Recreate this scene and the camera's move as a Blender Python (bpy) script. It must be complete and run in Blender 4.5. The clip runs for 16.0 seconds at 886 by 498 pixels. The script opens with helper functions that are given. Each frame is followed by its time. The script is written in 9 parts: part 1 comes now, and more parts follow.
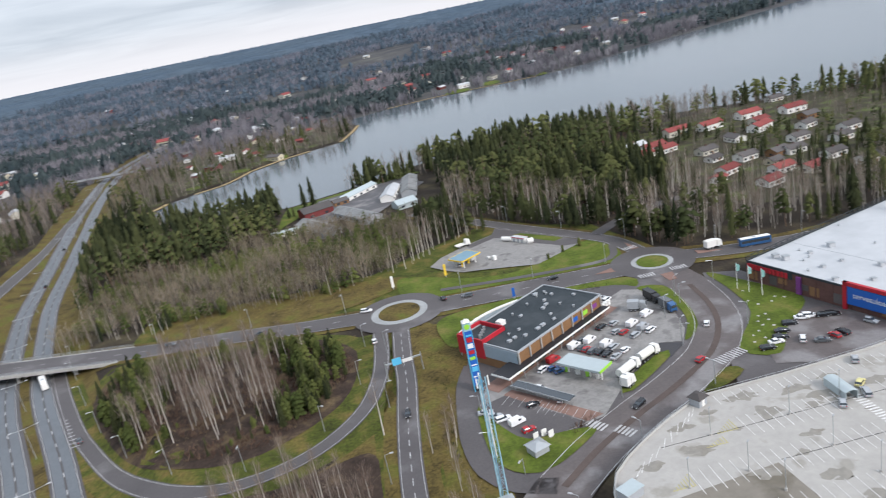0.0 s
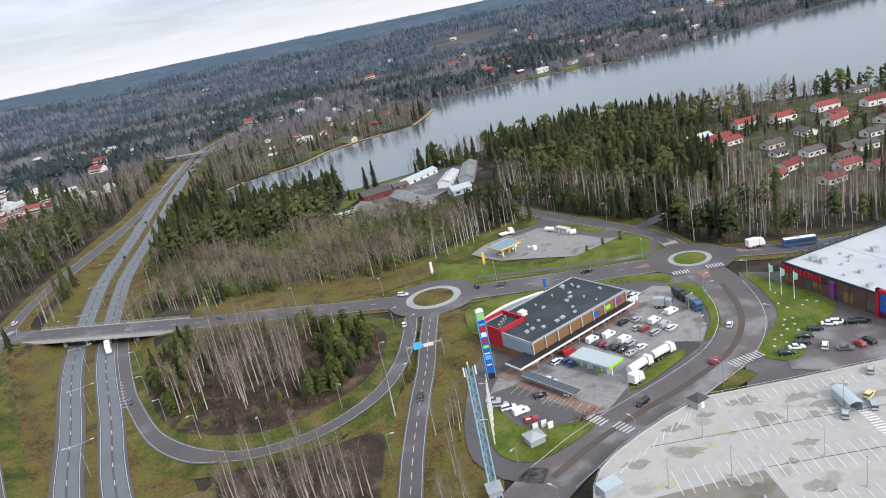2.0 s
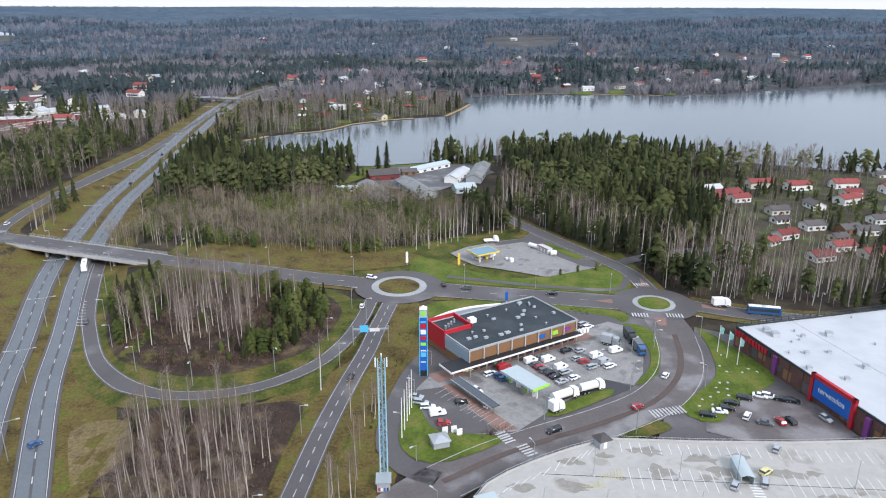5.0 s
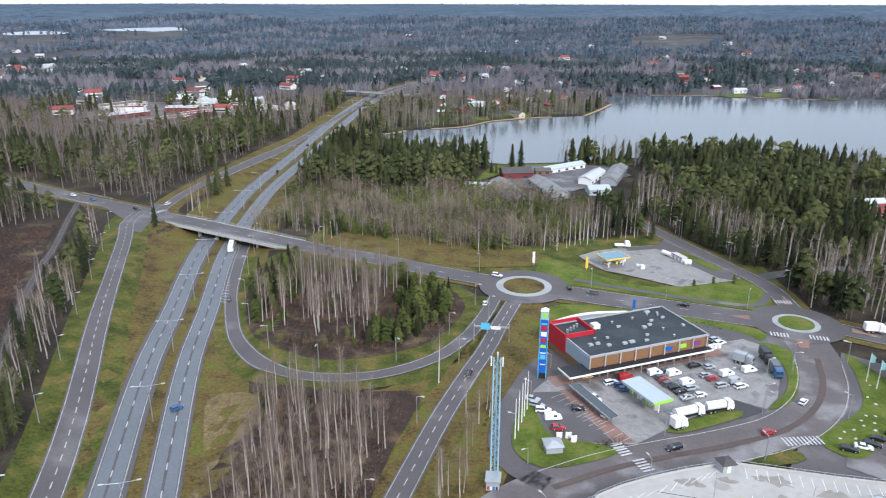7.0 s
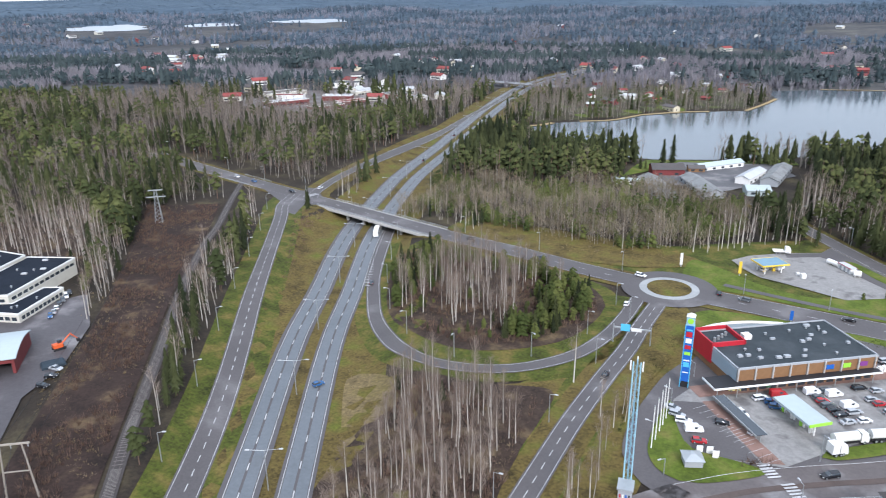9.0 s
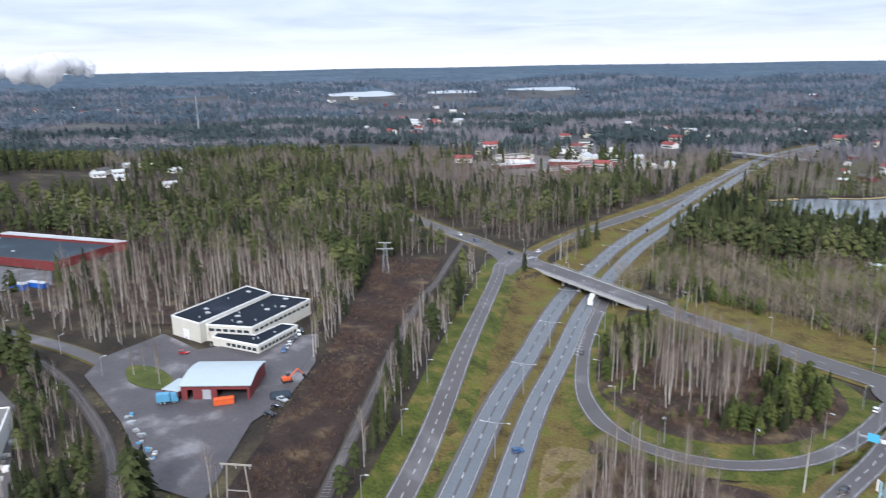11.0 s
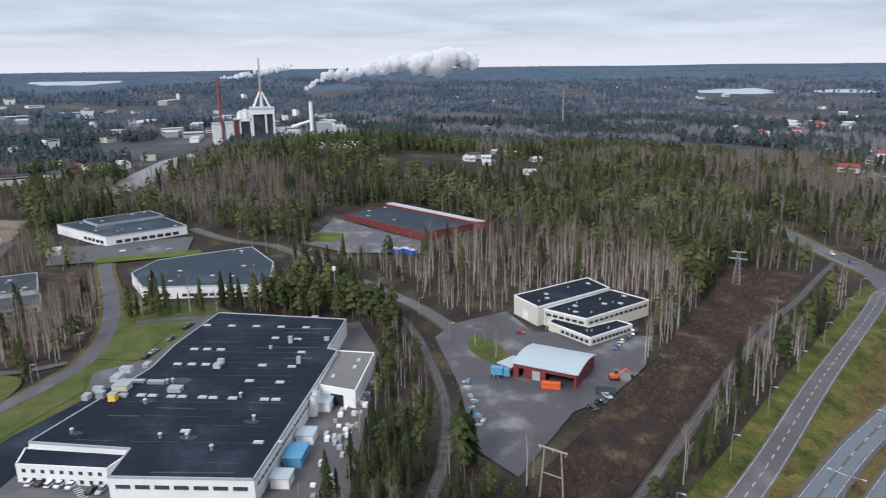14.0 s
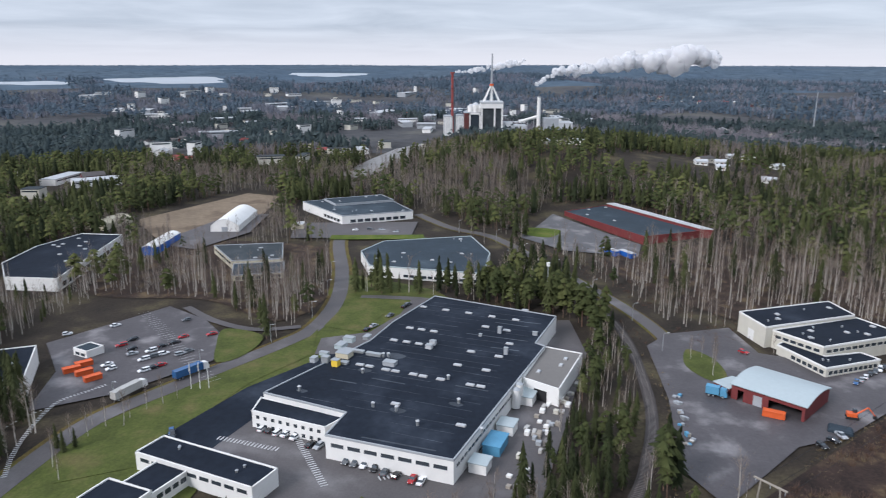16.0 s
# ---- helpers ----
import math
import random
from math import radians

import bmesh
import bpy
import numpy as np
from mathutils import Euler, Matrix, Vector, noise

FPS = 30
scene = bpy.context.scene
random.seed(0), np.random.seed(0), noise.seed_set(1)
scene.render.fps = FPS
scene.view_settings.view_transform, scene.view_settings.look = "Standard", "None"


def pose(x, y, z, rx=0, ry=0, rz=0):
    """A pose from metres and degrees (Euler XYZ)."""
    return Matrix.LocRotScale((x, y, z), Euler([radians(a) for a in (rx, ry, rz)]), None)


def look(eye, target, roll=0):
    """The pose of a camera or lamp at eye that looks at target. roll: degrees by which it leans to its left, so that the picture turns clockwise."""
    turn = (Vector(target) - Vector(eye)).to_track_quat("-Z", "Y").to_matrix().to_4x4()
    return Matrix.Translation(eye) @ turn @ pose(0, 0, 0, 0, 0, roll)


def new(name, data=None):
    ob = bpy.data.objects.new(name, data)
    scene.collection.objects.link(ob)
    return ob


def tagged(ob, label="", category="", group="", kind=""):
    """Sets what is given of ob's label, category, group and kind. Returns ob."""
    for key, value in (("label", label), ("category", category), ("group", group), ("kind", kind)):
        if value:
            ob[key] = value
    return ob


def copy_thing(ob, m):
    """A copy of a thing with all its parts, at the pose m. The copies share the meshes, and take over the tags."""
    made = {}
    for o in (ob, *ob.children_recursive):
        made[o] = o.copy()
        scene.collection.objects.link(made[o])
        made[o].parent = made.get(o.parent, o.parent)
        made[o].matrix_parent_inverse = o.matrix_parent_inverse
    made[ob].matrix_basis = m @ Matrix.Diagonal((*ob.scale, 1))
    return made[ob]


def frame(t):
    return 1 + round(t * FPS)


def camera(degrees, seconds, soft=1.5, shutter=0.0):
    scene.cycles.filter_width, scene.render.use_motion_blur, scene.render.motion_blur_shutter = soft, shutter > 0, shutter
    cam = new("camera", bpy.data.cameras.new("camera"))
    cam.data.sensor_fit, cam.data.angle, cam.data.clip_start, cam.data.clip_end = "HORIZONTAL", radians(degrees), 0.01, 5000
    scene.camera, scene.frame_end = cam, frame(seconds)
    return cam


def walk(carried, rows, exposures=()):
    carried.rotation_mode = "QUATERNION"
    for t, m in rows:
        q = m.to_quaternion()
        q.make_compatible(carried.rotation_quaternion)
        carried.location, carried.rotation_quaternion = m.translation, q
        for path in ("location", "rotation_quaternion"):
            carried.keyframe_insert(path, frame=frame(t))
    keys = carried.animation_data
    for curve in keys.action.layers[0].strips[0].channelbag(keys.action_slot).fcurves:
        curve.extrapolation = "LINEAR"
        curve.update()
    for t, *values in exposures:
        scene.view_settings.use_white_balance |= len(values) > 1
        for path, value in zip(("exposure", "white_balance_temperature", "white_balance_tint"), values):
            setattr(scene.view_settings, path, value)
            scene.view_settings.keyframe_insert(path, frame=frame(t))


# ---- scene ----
cam = camera(62.7, 16.0, soft=1.05, shutter=0.4)
PATH = [
    (0, (-34.537, 9.934, 111.77), (-34.371, 11.826, 111.145), -11.5),
    (0.5, (-29.165, 8.084, 111.75), (-29.175, 9.984, 111.127), -11.5),
    (1, (-23.915, 6.31, 111.715), (-23.98, 8.21, 111.092), -11.6),
    (1.5, (-18.811, 4.724, 111.682), (-18.878, 6.623, 111.058), -11.6),
    (2, (-13.86, 3.35, 111.664), (-13.937, 5.248, 111.039), -11.6),
    (2.5, (-9.165, 2.244, 111.676), (-9.269, 4.14, 111.047), -11.4),
    (3, (-4.961, 1.475, 111.731), (-5.075, 3.368, 111.098), -11.0),
    (3.2, (-3.594, 1.286, 111.754), (-3.716, 3.178, 111.117), -10.6),
    (5.3, (7.223, 0.555, 112.585), (7.056, 2.442, 111.943), 1.5),
    (5.5, (7.81, 0.589, 112.612), (7.592, 2.47, 111.969), 1.3),
    (6, (8.286, 0.861, 112.689), (7.956, 2.725, 112.045), 0.7),
    (6.5, (8.226, 1.151, 112.736), (7.807, 2.997, 112.091), 0.3),
    (7, (7.958, 1.393, 112.742), (7.463, 3.22, 112.094), 0.1),
    (7.5, (7.736, 1.578, 112.701), (7.14, 3.374, 112.053), -0.1),
    (8, (7.516, 1.806, 112.636), (6.824, 3.566, 111.988), -0.2),
    (10.3, (6.744, 4.71, 112.82), (5.615, 6.229, 112.175), -1.1),
    (10.5, (6.704, 4.907, 112.821), (5.511, 6.391, 112.209), -0.9),
    (11, (6.711, 5.236, 112.804), (5.354, 6.619, 112.31), -1.0),
    (11.5, (6.688, 5.559, 112.812), (5.206, 6.807, 112.317), -1.1),
    (12, (6.586, 5.912, 112.805), (4.991, 7.014, 112.311), -1.0),
    (12.5, (6.466, 6.377, 112.774), (4.783, 7.339, 112.281), -0.9),
    (13, (6.271, 6.778, 112.711), (4.527, 7.623, 112.217), -0.8),
    (13.5, (6.033, 6.997, 112.65), (4.233, 7.714, 112.156), -0.8),
    (14, (5.765, 7.004, 112.537), (3.921, 7.6, 112.043), -0.7),
    (14.5, (5.458, 6.889, 112.377), (3.575, 7.35, 111.883), -0.6),
    (15, (5.113, 6.806, 112.197), (3.199, 7.109, 111.702), -0.4),
    (15.5, (4.81, 6.727, 112.034), (2.878, 6.878, 111.536), -0.1),
    (16, (4.549, 6.709, 111.908), (2.612, 6.728, 111.408), 0.1),
]
walk(cam, [(t, look(eye, target, roll)) for t, eye, target, roll in PATH], [(0, 0.56, 6350, 15), (3, 0.66, 6350, 15), (6, 0.72, 5980, 15.5), (8, 0.86, 5980, 15.5), (10.5, 0.92, 5950, 15.5), (11, 0.8, 5950, 15.5), (12.5, 0.42, 6050, 16), (16, 0.4, 6050, 16)])

# ---- sky, sun ----
world = bpy.data.worlds.new("overcast_sky")
scene.world = world
world.use_nodes = True
wt = world.node_tree
wt.nodes.clear()


def wnode(kind, **inputs):
    n = wt.nodes.new(kind)
    for key, value in inputs.items():
        n.inputs[key.replace("_", " ")].default_value = value
    return n


SUN_EL, SUN_ROT = radians(16), radians(140)
sky = wnode("ShaderNodeTexSky")
sky.sky_type, sky.sun_disc, sky.sun_elevation, sky.sun_rotation = "NISHITA", False, SUN_EL, SUN_ROT
sky_bg = wnode("ShaderNodeBackground", Strength=0.06)
wt.links.new(sky.outputs["Color"], sky_bg.inputs["Color"])
# cloud deck: a flat layer seen in perspective, paler towards the horizon
tc = wnode("ShaderNodeTexCoord")
sep = wnode("ShaderNodeSeparateXYZ")
wt.links.new(tc.outputs["Generated"], sep.inputs[0])
up = wnode("ShaderNodeMath")
up.operation = "MAXIMUM"
up.inputs[1].default_value = 0.0
wt.links.new(sep.outputs["Z"], up.inputs[0])
lift = wnode("ShaderNodeMath")
lift.operation = "ADD"
lift.inputs[1].default_value = 0.06
wt.links.new(up.outputs[0], lift.inputs[0])
flat = wnode("ShaderNodeCombineXYZ")
for axis in "XY":
    div = wnode("ShaderNodeMath")
    div.operation = "DIVIDE"
    wt.links.new(sep.outputs[axis], div.inputs[0])
    wt.links.new(lift.outputs[0], div.inputs[1])
    wt.links.new(div.outputs[0], flat.inputs[axis])
cloud = wnode("ShaderNodeTexNoise", Scale=0.55, Detail=6.0, Roughness=0.55, Distortion=0.4)
wt.links.new(flat.outputs[0], cloud.inputs["Vector"])
ramp = wnode("ShaderNodeValToRGB")
ramp.color_ramp.elements[0].position, ramp.color_ramp.elements[0].color = 0.32, (0.40, 0.455, 0.505, 1)
ramp.color_ramp.elements[1].position, ramp.color_ramp.elements[1].color = 0.66, (0.555, 0.612, 0.655, 1)
wt.links.new(cloud.outputs["Fac"], ramp.inputs[0])
band = wnode("ShaderNodeMapRange")
for key, value in (("From Min", 0.0), ("From Max", 0.045), ("To Min", 1.0), ("To Max", 0.0)):
    band.inputs[key].default_value = value
wt.links.new(up.outputs[0], band.inputs["Value"])
pale = wnode("ShaderNodeMixRGB", Color2=(0.66, 0.67, 0.68, 1))
wt.links.new(band.outputs[0], pale.inputs["Fac"])
wt.links.new(ramp.outputs[0], pale.inputs["Color1"])
cloud_bg = wnode("ShaderNodeBackground", Strength=1.0)
wt.links.new(pale.outputs[0], cloud_bg.inputs["Color"])
# an overcast sky is far brighter overhead than near the horizon
zenith = wnode("ShaderNodeMapRange")
for key, value in (("From Min", 0.25), ("From Max", 0.9), ("To Min", 1.0), ("To Max", 1.75)):
    zenith.inputs[key].default_value = value
wt.links.new(up.outputs[0], zenith.inputs["Value"])
wt.links.new(zenith.outputs[0], cloud_bg.inputs["Strength"])
both = wnode("ShaderNodeMixShader", Fac=0.9)
wt.links.new(sky_bg.outputs[0], both.inputs[1])
wt.links.new(cloud_bg.outputs[0], both.inputs[2])
wt.links.new(both.outputs[0], wnode("ShaderNodeOutputWorld").inputs["Surface"])

sun = new("sun", bpy.data.lights.new("sun", "SUN"))
sun.data.energy, sun.data.angle, sun.data.color = 2.1, radians(18), (1.0, 0.96, 0.9)
sun.matrix_basis = look((0, 0, 0), (-math.sin(SUN_ROT) * math.cos(SUN_EL), -math.cos(SUN_ROT) * math.cos(SUN_EL), -math.sin(radians(40))))

# ---- materials ----
def material(name, color, rough=0.8, vary=0.25, grain=1.0, stain=0.06, metal=0.0, bump=0.0, second=None, each=0.0, islands=False, spec=0.3, cover=0.5, edge=0.2):
    """A surface with a fine grain and wide stains at real size. second: the colour of the stains. each: how far pieces differ."""
    m = bpy.data.materials.new(name)
    m.use_nodes = True
    nt = m.node_tree
    b = nt.nodes["Principled BSDF"]
    b.inputs["Roughness"].default_value, b.inputs["Metallic"].default_value = rough, metal
    b.inputs["Specular IOR Level"].default_value = spec
    geo = nt.nodes.new("ShaderNodeNewGeometry")
    fine, wide = nt.nodes.new("ShaderNodeTexNoise"), nt.nodes.new("ShaderNodeTexNoise")
    fine.inputs["Scale"].default_value, fine.inputs["Detail"].default_value, fine.inputs["Roughness"].default_value = grain, 8, 0.66
    wide.inputs["Scale"].default_value, wide.inputs["Detail"].default_value = stain, 5
    for n in (fine, wide):
        nt.links.new(geo.outputs["Position"], n.inputs["Vector"])
    if second:
        r = nt.nodes.new("ShaderNodeMapRange")
        r.inputs["From Min"].default_value, r.inputs["From Max"].default_value = 0.72 - edge / 2 - 0.25 * cover, 0.72 + edge / 2 - 0.25 * cover
        nt.links.new(wide.outputs["Fac"], r.inputs["Value"])
        mix = nt.nodes.new("ShaderNodeMixRGB")
        mix.inputs["Color1"].default_value, mix.inputs["Color2"].default_value = (*color, 1), (*second, 1)
        nt.links.new(r.outputs[0], mix.inputs["Fac"])
        source = mix.outputs[0]
    else:
        rgb = nt.nodes.new("ShaderNodeRGB")
        rgb.outputs[0].default_value = (*color, 1)
        source = rgb.outputs[0]
    value = nt.nodes.new("ShaderNodeMath")
    value.operation = "ADD"
    nt.links.new(fine.outputs["Fac"], value.inputs[0])
    nt.links.new(wide.outputs["Fac"], value.inputs[1])
    span = nt.nodes.new("ShaderNodeMapRange")
    for key, v in (("From Min", 0.6), ("From Max", 1.4), ("To Min", 1 - vary), ("To Max", 1 + vary)):
        span.inputs[key].default_value = v
    nt.links.new(value.outputs[0], span.inputs["Value"])
    out = span.outputs[0]
    if each:
        if islands:
            rnd = geo.outputs["Random Per Island"]
        else:
            rnd = nt.nodes.new("ShaderNodeObjectInfo").outputs["Random"]
        er = nt.nodes.new("ShaderNodeMapRange")
        er.inputs["To Min"].default_value, er.inputs["To Max"].default_value = 1 - each, 1 + each
        nt.links.new(rnd, er.inputs["Value"])
        mul = nt.nodes.new("ShaderNodeMath")
        mul.operation = "MULTIPLY"
        nt.links.new(out, mul.inputs[0])
        nt.links.new(er.outputs[0], mul.inputs[1])
        out = mul.outputs[0]
    scale = nt.nodes.new("ShaderNodeVectorMath")
    scale.operation = "SCALE"
    nt.links.new(source, scale.inputs[0])
    nt.links.new(out, scale.inputs["Scale"])
    nt.links.new(scale.outputs[0], b.inputs["Base Color"])
    if bump:
        bm_ = nt.nodes.new("ShaderNodeBump")
        bm_.inputs["Strength"].default_value, bm_.inputs["Distance"].default_value = bump, 0.1
        nt.links.new(fine.outputs["Fac"], bm_.inputs["Height"])
        nt.links.new(bm_.outputs[0], b.inputs["Normal"])
    return m


def foliage_material(name, color, other, rough=0.9):
    """Leaves, needles or twigs: each tree has its own tint between two colours, kept in the attribute 'tint'."""
    m = material(name, color, rough, 0.35, 0.9, 0.02, spec=0.1)
    nt = m.node_tree
    b = nt.nodes["Principled BSDF"]
    at = nt.nodes.new("ShaderNodeAttribute")
    at.attribute_name = "tint"
    rnd = nt.nodes.new("ShaderNodeObjectInfo")
    add = nt.nodes.new("ShaderNodeMath")
    add.operation = "ADD"
    nt.links.new(at.outputs["Fac"], add.inputs[0])
    nt.links.new(rnd.outputs["Random"], add.inputs[1])
    fr = nt.nodes.new("ShaderNodeMath")
    fr.operation = "FRACT"
    nt.links.new(add.outputs[0], fr.inputs[0])
    mix = nt.nodes.new("ShaderNodeMixRGB")
    mix.inputs["Color1"].default_value, mix.inputs["Color2"].default_value = (*color, 1), (*other, 1)
    nt.links.new(fr.outputs[0], mix.inputs["Fac"])
    scale = b.inputs["Base Color"].links[0].from_node
    nt.links.new(mix.outputs[0], scale.inputs[0])
    return m


M = {}
M["ground"] = material("forest_floor", (0.028, 0.021, 0.0145), 0.95, 0.8, 0.8, 0.05, second=(0.055, 0.045, 0.024), bump=0.6)
# floor of the far woods: its pale blue-grey is distance haze painted in
M["farground"] = material("haze_tinted_forest_floor", (0.085, 0.086, 0.09), 1.0, 0.4, 0.05, 0.008, second=(0.10, 0.098, 0.09), spec=0.0)
M["grass"] = material("lawn_grass", (0.080, 0.112, 0.012), 0.95, 0.6, 1.1, 0.12, second=(0.105, 0.098, 0.025), bump=0.5, cover=0.45)
M["lawn"] = material("olive_autumn_lawn", (0.068, 0.084, 0.017), 0.95, 0.55, 1.0, 0.09, second=(0.088, 0.078, 0.028), bump=0.5, cover=0.5)
M["lot"] = material("pale_worn_lot", (0.235, 0.226, 0.216), 0.5, 0.4, 1.0, 0.12, second=(0.11, 0.103, 0.10), cover=0.5, edge=0.1)
M["grassverge"] = material("rough_green_verge", (0.060, 0.072, 0.009), 0.95, 0.95, 1.0, 0.12, second=(0.100, 0.072, 0.021), bump=0.7, cover=0.55)
M["yellowpaint"] = material("worn_yellow_paint", (0.40, 0.36, 0.16), 0.7, 0.3, 2, 0.3)
M["verge"] = material("dry_verge_grass", (0.104, 0.076, 0.021), 0.95, 0.95, 1.0, 0.1, second=(0.062, 0.067, 0.010), bump=0.7, cover=0.5)
M["brush"] = material("brown_scrub_floor", (0.040, 0.026, 0.019), 0.95, 0.9, 1.0, 0.12, second=(0.080, 0.057, 0.031), bump=0.7, cover=0.5, edge=0.16)
M["tangrass"] = material("flattened_tan_grass", (0.150, 0.112, 0.052), 0.95, 0.9, 1.0, 0.1, second=(0.090, 0.072, 0.022), bump=0.7, cover=0.45)
M["stripfloor"] = material("dark_red_brown_scrub_floor", (0.030, 0.018, 0.014), 0.95, 0.9, 1.0, 0.09, second=(0.080, 0.055, 0.030), bump=0.7, cover=0.3, edge=0.16)
M["reeds"] = material("tan_reed_belt", (0.34, 0.25, 0.125), 0.95, 0.5, 0.8, 0.1, second=(0.22, 0.165, 0.085), bump=0.5)
M["asphalt"] = material("grey_asphalt", (0.090, 0.082, 0.083), 0.6, 0.28, 1.5, 0.05, second=(0.132, 0.124, 0.125), cover=0.4, edge=0.12)
M["highway"] = material("motorway_asphalt", (0.088, 0.082, 0.083), 0.65, 0.25, 1.2, 0.04, second=(0.075, 0.071, 0.073))
M["redasphalt"] = material("reddish_worn_asphalt", (0.108, 0.092, 0.089), 0.5, 0.3, 1.2, 0.07, second=(0.18, 0.171, 0.17), cover=0.58, edge=0.12)
M["wet"] = material("worn_wheel_track", (0.128, 0.142, 0.156), 0.5, 0.25, 0.9, 0.06, second=(0.105, 0.114, 0.124))
M["dirt"] = material("gravel_yard", (0.10, 0.098, 0.103), 0.7, 0.25, 0.8, 0.09, second=(0.21, 0.20, 0.195), cover=0.45)
M["sand"] = material("bare_sand", (0.19, 0.145, 0.10), 0.95, 0.4, 0.3, 0.03, second=(0.11, 0.08, 0.055), edge=0.1)
M["paint"] = material("road_paint", (0.46, 0.46, 0.46), 0.6, 0.45, 2.5, 0.2, second=(0.24, 0.235, 0.235), cover=0.3)
M["paving"] = material("red_paving", (0.22, 0.135, 0.11), 0.8, 0.2, 1.0, 0.1)
M["cobble"] = material("pale_cobble_apron", (0.30, 0.31, 0.31), 0.8, 0.2, 1.0, 0.15)
M["concrete"] = material("concrete", (0.42, 0.41, 0.39), 0.8, 0.14, 0.6, 0.06, second=(0.27, 0.26, 0.24), cover=0.35)
M["deck"] = material("parking_deck_concrete", (0.37, 0.355, 0.33), 0.6, 0.14, 0.7, 0.15, second=(0.27, 0.255, 0.225), cover=0.4, edge=0.1)
M["deckwet"] = material("damp_concrete_stain", (0.25, 0.234, 0.205), 0.5, 0.25, 0.9, 0.2, second=(0.185, 0.168, 0.14))
M["deckpaint"] = material("white_deck_paint", (0.66, 0.655, 0.64), 0.6, 0.3, 2.5, 0.2)
M["darkpatch"] = material("new_dark_asphalt", (0.052, 0.051, 0.055), 0.7, 0.2, 1.5, 0.1)
M["deckbrown"] = material("old_brown_concrete", (0.20, 0.18, 0.15), 0.7, 0.2, 0.5, 0.1, second=(0.13, 0.115, 0.09), edge=0.1)
M["medianred"] = material("red_brown_paved_median", (0.088, 0.066, 0.058), 0.75, 0.25, 1.0, 0.1)
M["kerb"] = material("granite_kerb", (0.34, 0.34, 0.34), 0.8, 0.1, 2, 0.2)
M["white"] = material("white_render_wall", (0.72, 0.715, 0.69), 0.75, 0.07, 0.5, 0.15)
M["cream"] = material("cream_wall", (0.55, 0.53, 0.46), 0.75, 0.08, 0.5, 0.15)
M["grey"] = material("grey_sheet", (0.33, 0.35, 0.37), 0.55, 0.1, 0.5, 0.15)
M["blueglass"] = material("pale_blue_cladding", (0.30, 0.37, 0.42), 0.3, 0.1, 0.5, 0.15, spec=0.6)
M["red"] = material("red_panel", (0.42, 0.022, 0.035), 0.45, 0.1, 0.5, 0.2)
M["redwall"] = material("red_sheet_wall", (0.155, 0.034, 0.034), 0.6, 0.2, 0.5, 0.2)
M["brick"] = material("dark_red_brick", (0.115, 0.06, 0.052), 0.85, 0.25, 1.5, 0.3)
M["ochre"] = material("ochre_wood_panel", (0.22, 0.12, 0.058), 0.7, 0.15, 0.8, 0.2)
M["bitumen"] = material("bitumen_roof", (0.017, 0.022, 0.032), 0.6, 0.3, 0.4, 0.05, second=(0.03, 0.037, 0.05), cover=0.35, spec=0.03)
M["wetbitumen"] = material("damp_bitumen_seam", (0.034, 0.042, 0.054), 0.4, 0.4, 0.4, 0.1, second=(0.06, 0.07, 0.085), spec=0.15)
M["bitumengrey"] = material("grey_bitumen_roof", (0.037, 0.046, 0.052), 0.7, 0.25, 0.5, 0.09, second=(0.052, 0.060, 0.066), spec=0.15)
M["bitumenblue"] = material("blue_grey_roof", (0.034, 0.048, 0.062), 0.7, 0.28, 0.4, 0.06, second=(0.062, 0.082, 0.098), cover=0.35, spec=0.12)
M["whiteroof"] = material("white_membrane_roof", (0.46, 0.475, 0.49), 0.55, 0.07, 0.3, 0.05, second=(0.38, 0.395, 0.41))
M["tinroof"] = material("pale_sheet_roof", (0.38, 0.44, 0.455), 0.45, 0.08, 0.6, 0.08, spec=0.5)
M["browngrey"] = material("brown_grey_roof", (0.16, 0.15, 0.14), 0.7, 0.12, 0.6, 0.08)
M["roofred"] = material("red_tile_roof", (0.215, 0.05, 0.045), 0.75, 0.2, 1.5, 0.2, each=0.25)
M["roofdark"] = material("dark_tile_roof", (0.085, 0.077, 0.075), 0.75, 0.2, 1.5, 0.2, each=0.25)
M["fibreroof"] = material("weathered_fibre_cement_roof", (0.22, 0.225, 0.225), 0.85, 0.2, 0.7, 0.15, second=(0.13, 0.135, 0.13), cover=0.5)
M["steel"] = material("galvanised_steel", (0.42, 0.44, 0.45), 0.45, 0.08, 1, 0.3, metal=0.6)
M["bluesteel"] = material("pale_blue_steel", (0.28, 0.47, 0.56), 0.5, 0.08, 1, 0.3)
M["dark"] = material("dark_rubber", (0.02, 0.02, 0.022), 0.7, 0.1, 2, 0.3)
M["black"] = material("black_canopy", (0.022, 0.022, 0.025), 0.5, 0.15, 1, 0.2)
M["glass"] = material("window_glass", (0.035, 0.045, 0.055), 0.08, 0.1, 1, 0.3, spec=0.8)
M["signblue"] = material("blue_sign_panel", (0.02, 0.11, 0.42), 0.35, 0.06, 1, 0.3)
M["skyblue"] = material("cyan_sign_panel", (0.10, 0.45, 0.70), 0.4, 0.06, 1, 0.3)
M["lime"] = material("lime_green_panel", (0.30, 0.62, 0.06), 0.4, 0.06, 1, 0.3)
M["yellow"] = material("yellow_panel", (0.75, 0.52, 0.06), 0.5, 0.08, 1, 0.3)
M["purple"] = material("purple_banner", (0.19, 0.05, 0.22), 0.6, 0.08, 1, 0.3)
M["orange"] = material("orange_machine_paint", (0.62, 0.11, 0.03), 0.5, 0.15, 1, 0.3)
